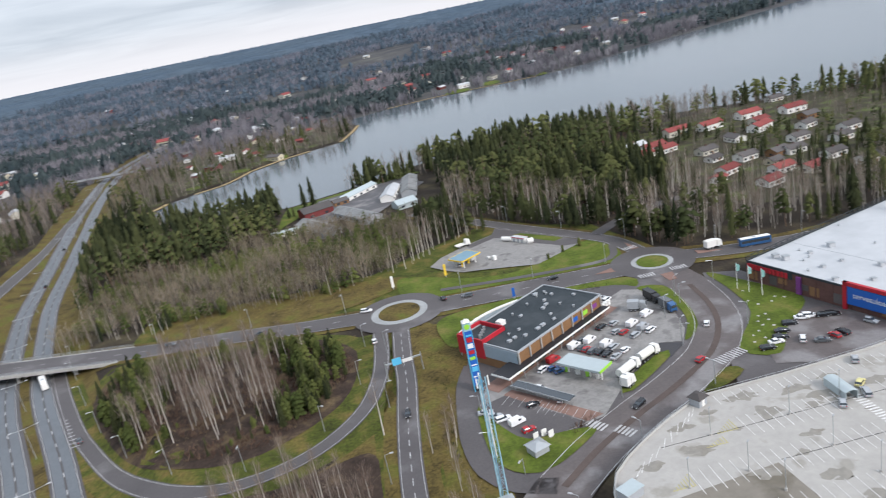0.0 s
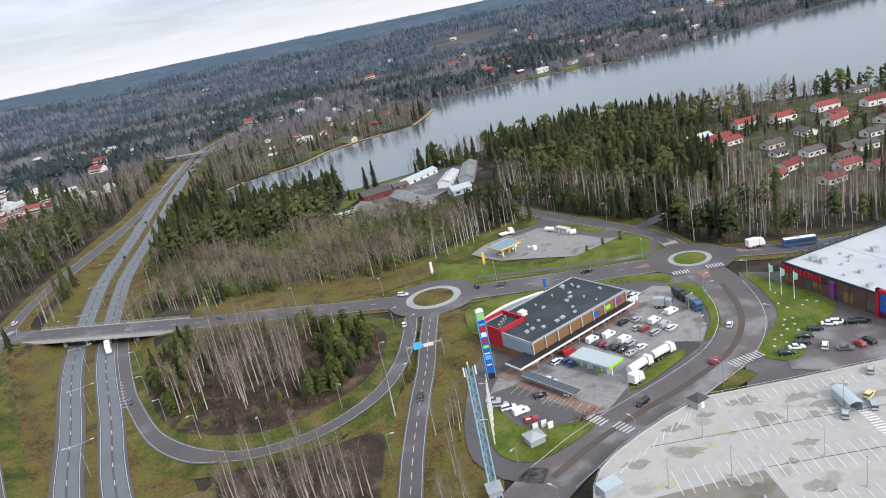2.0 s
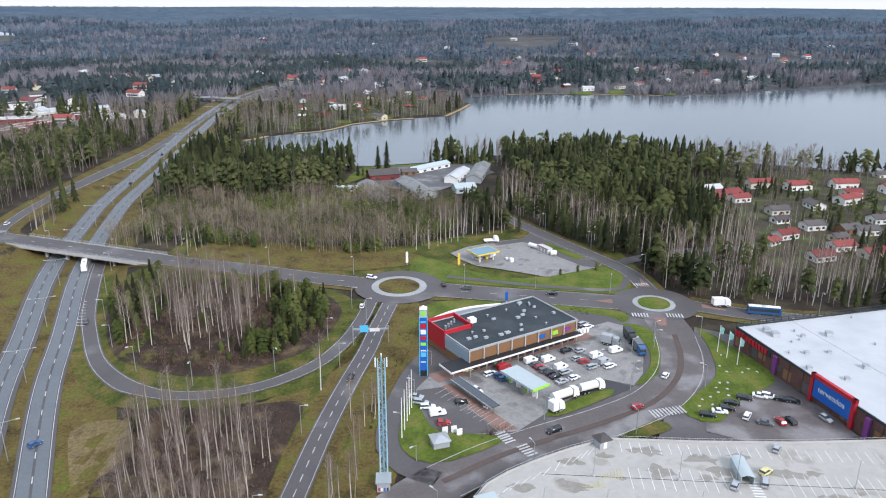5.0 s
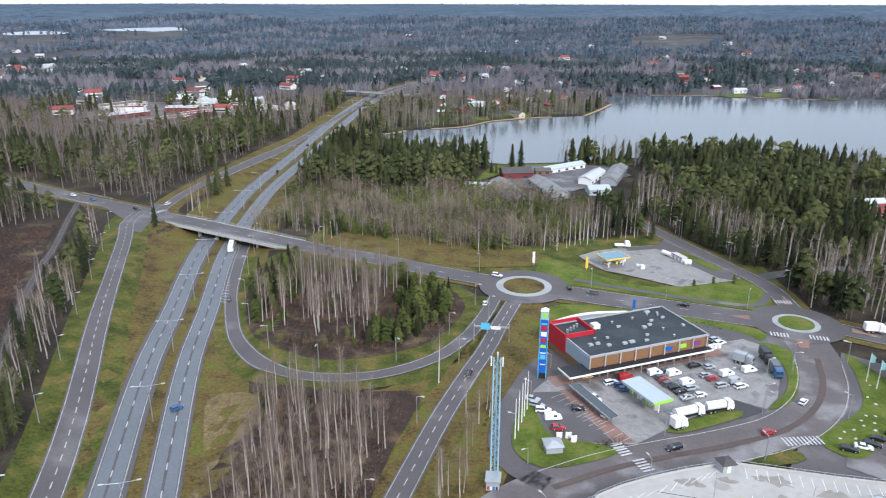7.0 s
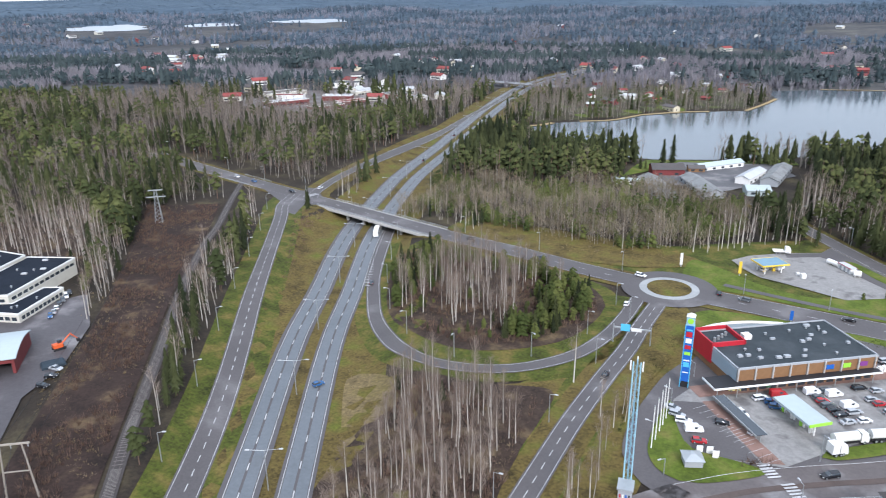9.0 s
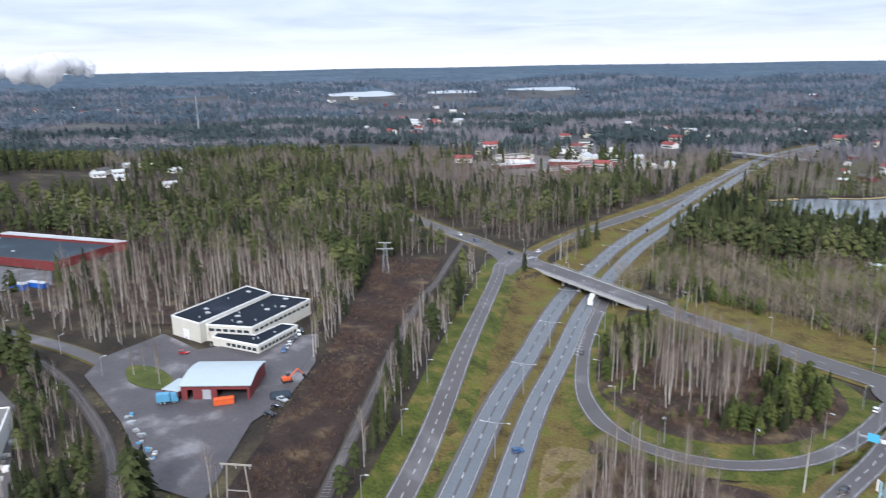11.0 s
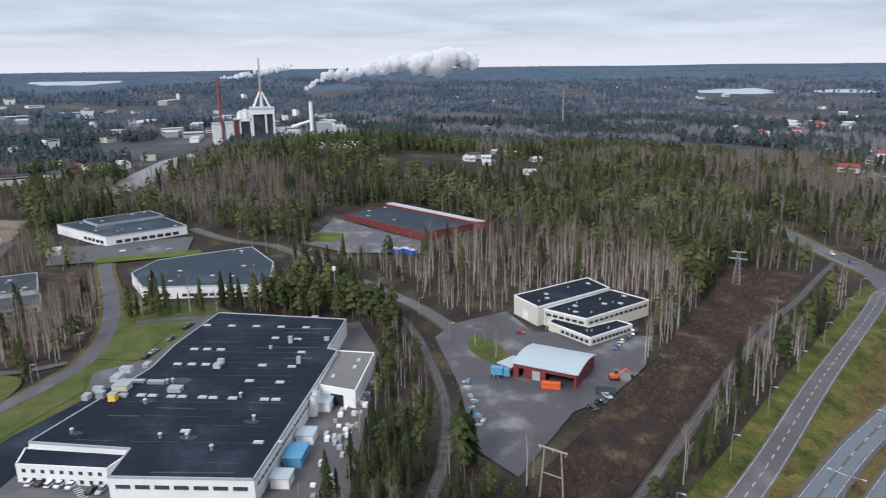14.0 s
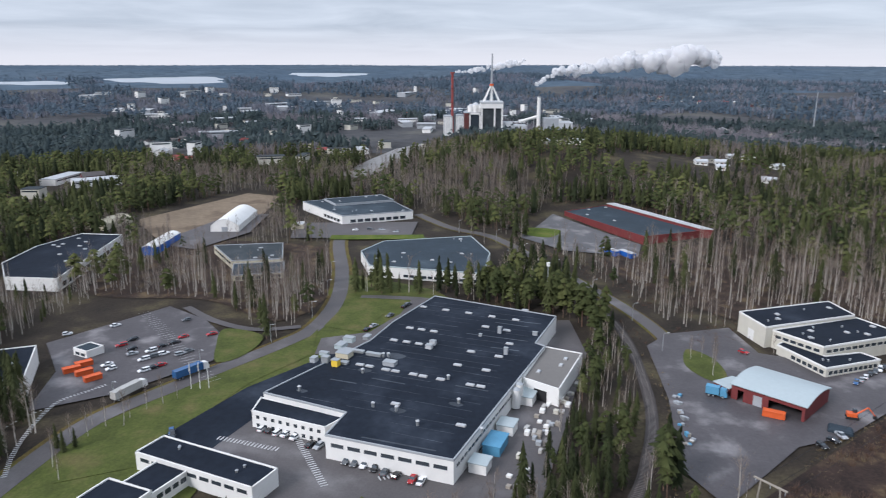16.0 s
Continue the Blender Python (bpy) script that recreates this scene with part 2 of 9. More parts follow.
M["turquoise"] = material("pale_turquoise_cloth", (0.34, 0.60, 0.58), 0.8, 0.08, 1, 0.3)
M["teal"] = material("blue_tarpaulin", (0.09, 0.27, 0.42), 0.5, 0.12, 1, 0.3)
M["wood"] = material("weathered_pole_wood", (0.30, 0.27, 0.23), 0.85, 0.2, 2, 0.3)
M["ballast"] = material("rail_ballast", (0.058, 0.05, 0.048), 0.9, 0.35, 1.6, 0.06)
M["sleeper"] = material("concrete_sleeper", (0.17, 0.155, 0.145), 0.9, 0.2, 2, 0.2)
M["rail"] = material("rail_steel", (0.16, 0.13, 0.12), 0.4, 0.15, 2, 0.3, metal=0.5)
M["birchbark"] = foliage_material("pale_trunk_bark", (0.34, 0.31, 0.27), (0.54, 0.505, 0.455))
M["pinebark"] = foliage_material("brown_trunk_bark", (0.12, 0.085, 0.065), (0.17, 0.11, 0.08))
M["twigs"] = foliage_material("bare_twigs", (0.16, 0.122, 0.10), (0.265, 0.215, 0.178))
M["tanbirch"] = foliage_material("tan_birch_twigs", (0.125, 0.10, 0.07), (0.265, 0.222, 0.16))
M["midbark"] = foliage_material("grey_trunk_bark", (0.20, 0.18, 0.155), (0.34, 0.31, 0.275))
M["redtwigs"] = foliage_material("reddish_bare_scrub", (0.086, 0.054, 0.042), (0.17, 0.115, 0.086))
M["youngpine"] = foliage_material("young_pine_needles", (0.042, 0.058, 0.017), (0.105, 0.118, 0.036))
M["tantwigs"] = foliage_material("tan_dry_stalks", (0.15, 0.112, 0.062), (0.27, 0.21, 0.125))
M["spruce"] = foliage_material("spruce_needles", (0.018, 0.024, 0.012), (0.060, 0.068, 0.027))
M["pine"] = foliage_material("pine_needles", (0.030, 0.040, 0.016), (0.094, 0.102, 0.037))
# haze painted into the colour: bluer, greyer copies of the woods farther off
M["farwood"] = foliage_material("haze_blued_conifer_wood", (0.046, 0.066, 0.090), (0.080, 0.108, 0.134))
M["midwood"] = foliage_material("haze_tinted_conifer_wood", (0.026, 0.039, 0.044), (0.058, 0.075, 0.074))
M["dimbare"] = foliage_material("haze_tinted_bare_wood", (0.138, 0.150, 0.186), (0.20, 0.21, 0.246))
# twigs for the middle band, with a little air haze mixed into the colour
M["midtwigs"] = foliage_material("haze_tinted_bare_twigs", (0.135, 0.107, 0.092), (0.235, 0.192, 0.165))
M["farbare"] = foliage_material("haze_greyed_bare_wood", (0.150, 0.145, 0.166), (0.242, 0.232, 0.250))
# hills at the horizon: the blue of the air is put into their base colour
M["backdrop"] = material("haze_blue_wooded_hills", (0.102, 0.136, 0.172), 1.0, 0.4, 0.02, 0.004, second=(0.072, 0.100, 0.132), spec=0.0, cover=0.9, edge=0.2)
M["steam"] = material("white_steam", (0.93, 0.93, 0.94), 1.0, 0.03, 0.02, 0.01, spec=0.0)
st_ = M["steam"].node_tree
st_mix, st_clear = st_.nodes.new("ShaderNodeMixShader"), st_.nodes.new("ShaderNodeBsdfTransparent")
st_mix.inputs[0].default_value = 0.6
st_two, st_back = st_.nodes.new("ShaderNodeMixShader"), st_.nodes.new("ShaderNodeBsdfTranslucent")
st_two.inputs[0].default_value = 0.6
st_back.inputs[0].default_value = (0.95, 0.95, 0.96, 1)
st_.links.new(st_.nodes["Principled BSDF"].outputs[0], st_two.inputs[1])
st_.links.new(st_back.outputs[0], st_two.inputs[2])
st_.links.new(st_clear.outputs[0], st_mix.inputs[1])
st_.links.new(st_two.outputs[0], st_mix.inputs[2])
st_.links.new(st_mix.outputs[0], st_.nodes["Material Output"].inputs[0])
M["stationroof"] = material("faded_blue_roof", (0.16, 0.27, 0.34), 0.6, 0.12, 0.6, 0.1)
M["beige"] = material("beige_sheet", (0.52, 0.48, 0.36), 0.6, 0.08, 1, 0.2)
for key, c in dict(car_white=(0.75, 0.76, 0.77), car_silver=(0.36, 0.38, 0.40), car_black=(0.012, 0.013, 0.016), car_red=(0.36, 0.02, 0.025), car_blue=(0.03, 0.10, 0.24), car_grey=(0.10, 0.11, 0.12), car_green=(0.06, 0.22, 0.10), car_yellow=(0.62, 0.56, 0.25)).items():
    M[key] = material(key + "_paint", c, 0.22, 0.04, 1, 0.3, spec=0.6)

water = material("lake_water", (0.10, 0.122, 0.138), 0.12, 0.1, 0.02, 0.004, spec=1.0)
water.node_tree.nodes["Principled BSDF"].inputs["IOR"].default_value = 1.5
wn = water.node_tree
rip = wn.nodes.new("ShaderNodeTexNoise")
rip.inputs["Scale"].default_value, rip.inputs["Detail"].default_value = 0.35, 3
rb = wn.nodes.new("ShaderNodeBump")
rb.inputs["Strength"].default_value, rb.inputs["Distance"].default_value = 0.16, 0.4
wn.links.new(wn.nodes.new("ShaderNodeNewGeometry").outputs["Position"], rip.inputs["Vector"])
wn.links.new(rip.outputs["Fac"], rb.inputs["Height"])
wn.links.new(rb.outputs[0], wn.nodes["Principled BSDF"].inputs["Normal"])
M["water"] = water
# far lakes: the reflected sky is painted in as a pale base colour
M["farwater"] = material("sky_pale_distant_water", (0.37, 0.40, 0.43), 0.4, 0.1, 0.02, 0.004, spec=0.6)
M["garden"] = material("garden_ground", (0.05, 0.044, 0.026), 0.95, 0.5, 0.4, 0.09, second=(0.066, 0.085, 0.022), bump=0.5, cover=0.5)
M["yardasphalt"] = material("damp_yard_asphalt", (0.075, 0.068, 0.072), 0.55, 0.35, 0.9, 0.07, second=(0.165, 0.155, 0.157), cover=0.42, edge=0.14)

# ---- building blocks ----
rng = np.random.default_rng(7)


def mesh_ob(name, bm, mat, parent=None, label=""):
    me = bpy.data.meshes.new(name)
    bm.to_mesh(me)
    bm.free()
    me.materials.append(M[mat])
    ob = new(name, me)
    if parent is not None:
        ob.parent = parent
    if label:
        ob["label"] = label
    return ob


def part(name, bm, mat, parent, label=""):
    """Links a bmesh as one mesh under a thing or a part."""
    return mesh_ob(name, bm, mat, parent, label)


def thing(name, m, label, category, group=""):
    ob = new(name)
    ob.empty_display_size = 0.5
    ob.matrix_basis = m
    return tagged(ob, label, category, group)


def structure(name, bm, mat):
    return tagged(mesh_ob(name, bm, mat), kind="structure")


def arrays_ob(name, verts, faces, mat, tint=None, parent=None):
    """A triangle or quad mesh straight from arrays."""
    me = bpy.data.meshes.new(name)
    verts, faces = np.asarray(verts, np.float32), np.asarray(faces, np.int32)
    n, k = faces.shape
    me.vertices.add(len(verts))
    me.vertices.foreach_set("co", verts.ravel())
    me.loops.add(n * k)
    me.loops.foreach_set("vertex_index", faces.ravel())
    me.polygons.add(n)
    me.polygons.foreach_set("loop_start", np.arange(0, n * k, k, dtype=np.int32))
    me.update(calc_edges=True)
    if tint is not None:
        at = me.attributes.new("tint", "FLOAT", "POINT")
        at.data.foreach_set("value", np.asarray(tint, np.float32))
    me.materials.append(M[mat])
    ob = new(name, me)
    ob.parent = parent
    return ob


def box(bm, x0, x1, y0, y1, z0, z1, m=None):
    vs = [bm.verts.new(m @ Vector((x, y, z)) if m else (x, y, z)) for x in (x0, x1) for y in (y0, y1) for z in (z0, z1)]
    for f in ((0, 1, 3, 2), (4, 6, 7, 5), (0, 4, 5, 1), (2, 3, 7, 6), (0, 2, 6, 4), (1, 5, 7, 3)):
        bm.faces.new([vs[i] for i in f])
    return bm


def boxes(*items):
    bm = bmesh.new()
    for it in items:
        box(bm, *it)
    return bm


def prism(bm, poly, z0, z1):
    """A polygon standing from z0 to z1."""
    if sum(ax * by - bx * ay for (ax, ay), (bx, by) in zip(poly, poly[1:] + poly[:1])) < 0:
        poly = poly[::-1]
    low, high = [bm.verts.new((x, y, z0)) for x, y in poly], [bm.verts.new((x, y, z1)) for x, y in poly]
    bm.faces.new(low[::-1])
    bm.faces.new(high)
    for i in range(len(poly)):
        j = (i + 1) % len(poly)
        bm.faces.new((low[i], low[j], high[j], high[i]))
    return bm


def tube(bm, a, b, r0, r1, n=6):
    """A tapered round bar from a to b."""
    a, b = Vector(a), Vector(b)
    q = (b - a).to_track_quat("Z", "Y")
    rings = []
    for p, r in ((a, r0), (b, r1)):
        rings.append([bm.verts.new(p + q @ Vector((r * math.cos(2 * math.pi * i / n), r * math.sin(2 * math.pi * i / n), 0))) for i in range(n)])
    for i in range(n):
        j = (i + 1) % n
        bm.faces.new((rings[0][i], rings[0][j], rings[1][j], rings[1][i]))
    bm.faces.new(rings[0][::-1])
    bm.faces.new(rings[1])
    return bm


def spline(points, step=4.0):
    """A smooth line through control points, at even steps."""
    p = np.array(points, float)
    p = np.vstack([2 * p[0] - p[1], p, 2 * p[-1] - p[-2]])
    out = []
    for i in range(1, len(p) - 2):
        n = max(2, int(np.hypot(*(p[i + 1] - p[i])) / step))
        for k in np.linspace(0, 1, n, endpoint=False):
            a, b, c, d = p[i - 1], p[i], p[i + 1], p[i + 2]
            out.append(0.5 * (2 * b + (c - a) * k + (2 * a - 5 * b + 4 * c - d) * k * k + (3 * b - a - 3 * c + d) * k ** 3))
    out.append(p[-2])
    return np.array(out)


def lie(x, y, over):
    """Height of a sheet laid on the land; far off, where the land is coarser, it lies a little higher."""
    return height(x, y) + over + 0.0004 * np.hypot(x, y)


def ribbon(name, points, left, right, over, mat, z=None, parent=None, step=4.0, cols=5, closed=False):
    """A strip along a line, from left to right of it (metres, left negative), draped on the land or level at z."""
    c = spline(list(points) + [points[0]] if closed else points, step)
    t = np.gradient(c, axis=0)
    t /= np.linalg.norm(t, axis=1)[:, None]
    side = np.stack([t[:, 1], -t[:, 0]], 1)
    off = np.linspace(left, right, cols)
    v = (c[:, None, :] + side[:, None, :] * off[None, :, None]).reshape(-1, 2)
    zz = lie(v[:, 0], v[:, 1], over) if z is None else np.full(len(v), z)
    i = np.arange(len(c) - 1)[:, None] * cols + np.arange(cols - 1)[None]
    i = i.ravel()
    f = np.stack([i, i + 1, i + cols + 1, i + cols], 1)[:, ::-1]
    return arrays_ob(name, np.column_stack([v, zz]), f, mat, parent=parent)


def dashes(name, points, offset, length, gap, width, over, parent, mat="paint", z=None, start=0.0, end=1e9):
    """Painted dashes along a line."""
    c = spline(points, 1.0)
    d = np.concatenate([[0], np.cumsum(np.linalg.norm(np.diff(c, axis=0), axis=1))])
    v, f = [], []
    s = start
    while s + length < min(d[-1], end):
        base = len(v)
        for u in (s, s + length):
            x, y = np.interp(u, d, c[:, 0]), np.interp(u, d, c[:, 1])
            x2, y2 = np.interp(u + 0.5, d, c[:, 0]), np.interp(u + 0.5, d, c[:, 1])
            k = math.hypot(x2 - x, y2 - y) or 1
            sx, sy = (y2 - y) / k, -(x2 - x) / k
            for o in (offset - width / 2, offset + width / 2):
                px, py = x + sx * o, y + sy * o
                v.append((px, py, float(lie(px, py, over)) if z is None else z))
        f.append((base, base + 2, base + 3, base + 1))
        s += length + gap
    if f:
        return arrays_ob(name, v, np.array(f)[:, ::-1], mat, parent=parent)


def sheet(name, poly, over, mat, z=None, cell=5.0, parent=None, kind="structure"):
    """A flat region with the outline poly, draped on the land."""
    bm = bmesh.new()
    if sum(ax * by - bx * ay for (ax, ay), (bx, by) in zip(poly, poly[1:] + poly[:1])) < 0:
        poly = poly[::-1]
    bm.faces.new([bm.verts.new((x, y, 0)) for x, y in poly])
    xs, ys = [p[0] for p in poly], [p[1] for p in poly]
    for axis, lo, hi in ((0, min(xs), max(xs)), (1, min(ys), max(ys))):
        for c in np.arange(lo + cell, hi, cell):
            co, no = [0, 0, 0], [0, 0, 0]
            co[axis], no[axis] = c, 1
            bmesh.ops.bisect_plane(bm, geom=bm.verts[:] + bm.edges[:] + bm.faces[:], plane_co=co, plane_no=no)
    for v in bm.verts:
        v.co.z = float(lie(v.co.x, v.co.y, over)) if z is None else z
    ob = mesh_ob(name, bm, mat, parent)
    if kind and parent is None:
        tagged(ob, kind=kind)
    return ob


def blob(points, step=3.0):
    """A closed outline rounded through its corners."""
    pts = list(points)
    out, n = [], len(pts)
    for i in range(n):
        a, b, c, d = (np.array(pts[(i + j - 1) % n], float) for j in range(4))
        m = max(2, int(np.hypot(*(c - b)) / step))
        for k in np.linspace(0, 1, m, endpoint=False):
            out.append(tuple(0.5 * (2 * b + (c - a) * k + (2 * a - 5 * b + 4 * c - d) * k * k + (3 * b - a - 3 * c + d) * k ** 3)))
    return out


def circle(x, y, r, n=40):
    return [(x + r * math.cos(2 * math.pi * i / n), y + r * math.sin(2 * math.pi * i / n)) for i in range(n)]

# ---- the lie of the land ----
HIGHWAY = [(62, -220), (-36, 0), (-103, 123), (-138, 188), (-158, 232), (-190, 302), (-219, 389), (-231, 434), (-244, 498), (-267, 609), (-300, 800), (-311, 900), (-304, 1000), (-285, 1100)]
MAIN_WEST = [(-238, 331), (-275, 341), (-339, 359), (-430, 388), (-540, 420)]
LAKE = [(-246, 585), (-240, 613), (-214, 631), (-204, 650), (-184, 667), (-158, 686), (-139, 727), (-110, 755), (-83, 772), (-50, 790), (-36, 846), (-28, 890), (-42, 955), (15, 990), (90, 1005), (226, 1000), (304, 1020), (413, 1090), (560, 1170), (1000, 1420), (1700, 1500), (1700, 420), (700, 455), (420, 505), (290, 535), (230, 560), (165, 580), (90, 600), (0, 580), (-50, 548), (-90, 532), (-150, 535), (-232, 562)]


def smooth(a, b, v):
    k = np.clip((np.asarray(v, float) - a) / (b - a), 0, 1)
    return k * k * (3 - 2 * k)


def line_distance(line, x, y, closed=False):
    """Distance from points to a polyline."""
    pts = list(line) + ([line[0]] if closed else [])
    best = np.full(np.shape(x), 1e9)
    for (ax, ay), (bx, by) in zip(pts[:-1], pts[1:]):
        dx, dy = bx - ax, by - ay
        k = np.clip(((x - ax) * dx + (y - ay) * dy) / (dx * dx + dy * dy), 0, 1)
        best = np.minimum(best, np.hypot(x - ax - k * dx, y - ay - k * dy))
    return best


def inside(poly, x, y):
    """True where points lie in a polygon."""
    hit = np.zeros(np.shape(x), bool)
    for (ax, ay), (bx, by) in zip(poly, poly[1:] + poly[:1]):
        if ay != by:
            hit ^= ((ay > y) != (by > y)) & (x < (bx - ax) * (y - ay) / (by - ay) + ax)
    return hit


FAR_LAKES = [(-2721, -953, 208, 200, 102), (-3191, -461, 172, 160, 98), (-2447, -1345, 164, 88, 108), (-1818, 1517, 115, 100, 45), (-1639, 1739, 96, 60, 44), (-1452, 1986, 128, 72, 39)]


def in_far_lake(lake, x, y):
    """1 on the middle line of a lake's shore, less inside."""
    cx, cy, a, b, deg = lake
    c, s = math.cos(math.radians(deg)), math.sin(math.radians(deg))
    u, v = (x - cx) * c + (y - cy) * s, -(x - cx) * s + (y - cy) * c
    k = np.arctan2(v / b, u / a)
    return np.hypot(u / a, v / b) * (1 + 0.14 * np.sin(3 * k + deg) + 0.08 * np.sin(7 * k + 2 * deg))


def rise(x, y):
    """The slow rise of the far land towards the horizon."""
    r = np.hypot(np.asarray(x, float), np.asarray(y, float))
    return 112 * (1 - r / (r + 17000 * np.clip((r - 1400) / 3400, 0, None) ** 2.6))


def hills(x, y):
    """Hills near and far."""
    x, y = np.asarray(x, float), np.asarray(y, float)
    r, k = np.hypot(x, y), np.arctan2(y, x)
    z = 28 * np.exp(-((x + 730) / 140) ** 2 - ((y - 130) / 150) ** 2) + 10 * np.exp(-((x + 640) / 220) ** 2 - ((y - 380) / 200) ** 2)
    roll = smooth(1100, 2200, r) * (8 * np.sin(x / 310 + 1) * np.sin(y / 270 + x / 900) + 6 * np.sin(r / 150 + 3 * np.sin(5 * k) + 1.5 * np.sin(11 * k + 1)))
    far = smooth(2000, 3200, r) * (5 * np.sin(r / 110 + 4 * np.sin(7 * k + 2)) + 6 * np.sin(x / 700) * np.sin(y / 610 + 2))
    return z + rise(x, y) + (roll + far) * (1 - 0.75 * smooth(3600, 4600, r))


def height(x, y):
    """The lie of the land."""
    x, y = np.asarray(x, float), np.asarray(y, float)
    z = hills(x, y)
    for lake in FAR_LAKES:
        q = in_far_lake(lake, x, y)
        k = 1 - smooth(1.0, 2.6, q)
        z = z * (1 - k) + (rise(x, y) + 0.6) * k - 5 * (1 - smooth(0.85, 1.0, q))
    shore = line_distance(LAKE, x, y, True) * np.where(inside(LAKE, x, y), -1, 1)
    z = np.where(shore < 60, z - 3.75 * (1 - smooth(-2, 50, shore)) - 3 * (1 - smooth(-40, -2, shore)), z)
    cut = (1 - smooth(16, 36, line_distance(HIGHWAY, x, y))) * (1 - smooth(520, 760, y))
    z = z * (1 - cut) - 5 * cut
    shelf = (1 - smooth(13, 36, line_distance(MAIN_WEST, x, y))) * (1 - cut)
    return z * (1 - shelf) + 0.05 * shelf

# ---- ground, lake, distance ----
RINGS = 40 * 1.0155 ** np.arange(0, 314)
RINGS = np.append(RINGS[RINGS < 4700], 4800)
TURNS = np.radians(np.concatenate([np.arange(40, 222, 0.5), np.arange(222, 400, 6)]))
rr, aa = np.meshgrid(RINGS, TURNS, indexing="ij")
gx, gy = rr * np.cos(aa), rr * np.sin(aa)
gv = np.column_stack([gx.ravel(), gy.ravel(), height(gx, gy).ravel()])
nr, na = rr.shape
ii, jj = np.meshgrid(np.arange(nr - 1), np.arange(na), indexing="ij")
a0, a1 = (ii * na + jj).ravel(), (ii * na + (jj + 1) % na).ravel()
gf = np.stack([a0, a0 + na, a1 + na, a1], 1)
near = RINGS[ii.ravel()] < 2400
mid = RINGS[ii.ravel()] < 900
tagged(arrays_ob("ground", gv, gf[mid], "ground"), kind="structure")
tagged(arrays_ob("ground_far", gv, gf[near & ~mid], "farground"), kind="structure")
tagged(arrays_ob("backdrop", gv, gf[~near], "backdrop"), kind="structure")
core = [(x, y) for x, y in zip(gx[0], gy[0])]
bm = bmesh.new()
bm.faces.new([bm.verts.new((x, y, float(height(x, y)))) for x, y in core])
structure("ground_core", bm, "ground")

sheet("water", LAKE, 0, "water", z=-3.6, cell=200)
for lake in FAR_LAKES:
    cx, cy, la, lb, deg = lake
    c, s = math.cos(radians(deg)), math.sin(radians(deg))
    bm = bmesh.new()
    mid_ = bm.verts.new((cx, cy, float(rise(cx, cy)) - 1))
    rings_ = []
    for part_ in (0.5, 1.0):
        ring_ = []
        for i in range(64):
            k = 2 * math.pi * i / 64
            q = part_ / (1 + 0.14 * math.sin(3 * k + deg) + 0.08 * math.sin(7 * k + 2 * deg))
            u, v = la * q * math.cos(k), lb * q * math.sin(k)
            x, y = cx + u * c - v * s, cy + u * s + v * c
            ring_.append(bm.verts.new((x, y, float(rise(x, y)) - 1)))
        rings_.append(ring_)
    for i in range(64):
        j = (i + 1) % 64
        bm.faces.new((mid_, rings_[0][i], rings_[0][j]))
        bm.faces.new((rings_[0][i], rings_[1][i], rings_[1][j], rings_[0][j]))
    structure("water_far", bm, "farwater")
# pale reed belt along the far shore
for lo_, hi_, wide_ in ((1, 4, 3.5), (4, 7, 2.4), (6, 9, 3.0), (9, 12, 2.0), (13, 16, 1.6)):
    ribbon("reed_bank", LAKE[lo_:hi_], -2, wide_, 0.3, "reeds", step=5)
for ob in bpy.data.objects:
    if ob.name.startswith("reed_bank"):
        tagged(ob, kind="structure")

# ---- roads ----
MAIN = [(-430, 388), (-339, 359), (-278, 342), (-225, 327), (-176, 313.5), (-137, 303), (-104, 296.5), (-75, 289), (-50, 284)]
LOOP = [(-184, 322), (-170, 289), (-155, 257), (-145.1, 239.6), (-131.2, 218.3), (-118.7, 204), (-106.4, 193.2), (-95.2, 187.9), (-85.3, 187.3), (-75, 189.5), (-65.4, 194.2), (-56.7, 202.3), (-49.3, 213.7), (-44.5, 230), (-42.5, 248), (-42, 266)]
EXIT = [(-34, 266), (-35.5, 240), (-36, 222), (-38, 200), (-39.7, 174), (-40.2, 150), (-40.6, 110), (-41, 40)]
EAST = [(-19, 279), (-3.8, 277.3), (16.8, 275), (39, 273), (56, 271)]
CURVE = [(70, 258), (71.2, 242.7), (69.5, 225.3), (64.5, 209.5), (54.2, 194.5), (38.3, 182.4), (22.3, 172.7), (7.4, 162.7), (-5, 152), (-16, 138), (-24, 118), (-27, 60)]
SERVICE = [(-14, 222), (-18.3, 210.9), (-20.8, 195.7), (-22.3, 179.3), (-20.8, 165.5), (-14.8, 157), (-6.3, 153)]
TOWNROAD = [(82, 271), (90, 268), (109, 262.5), (141, 259), (240, 262)]
NORTH = [(70.5, 284), (65.5, 306), (54, 325), (40.5, 344.5), (28, 363), (17, 380), (2, 404), (-12, 424)]
SIDE = [(62, 317), (77, 328), (95, 337.5), (130, 345)]
RAMPW = [(-258, 335), (-250, 314), (-236, 294), (-211, 255), (-181.4, 208), (-160.6, 176.3), (-143.4, 150), (-126, 121), (-98, 70), (-60, 0)]
RAMPNW = [(-244, 333), (-251, 348), (-258.5, 389), (-264.7, 447), (-274, 533), (-286.5, 644), (-294, 740), (-312, 830)]
RAIL_E = [(-60, 10), (-136, 103), (-154, 126), (-177, 156), (-212, 201), (-239, 240), (-257, 270), (-280, 304), (-306, 343)]
RAIL_W = [(-120, 30), (-162, 58), (-187, 69.3), (-211, 77), (-240, 82), (-275, 85.5), (-305, 84), (-330, 77)]
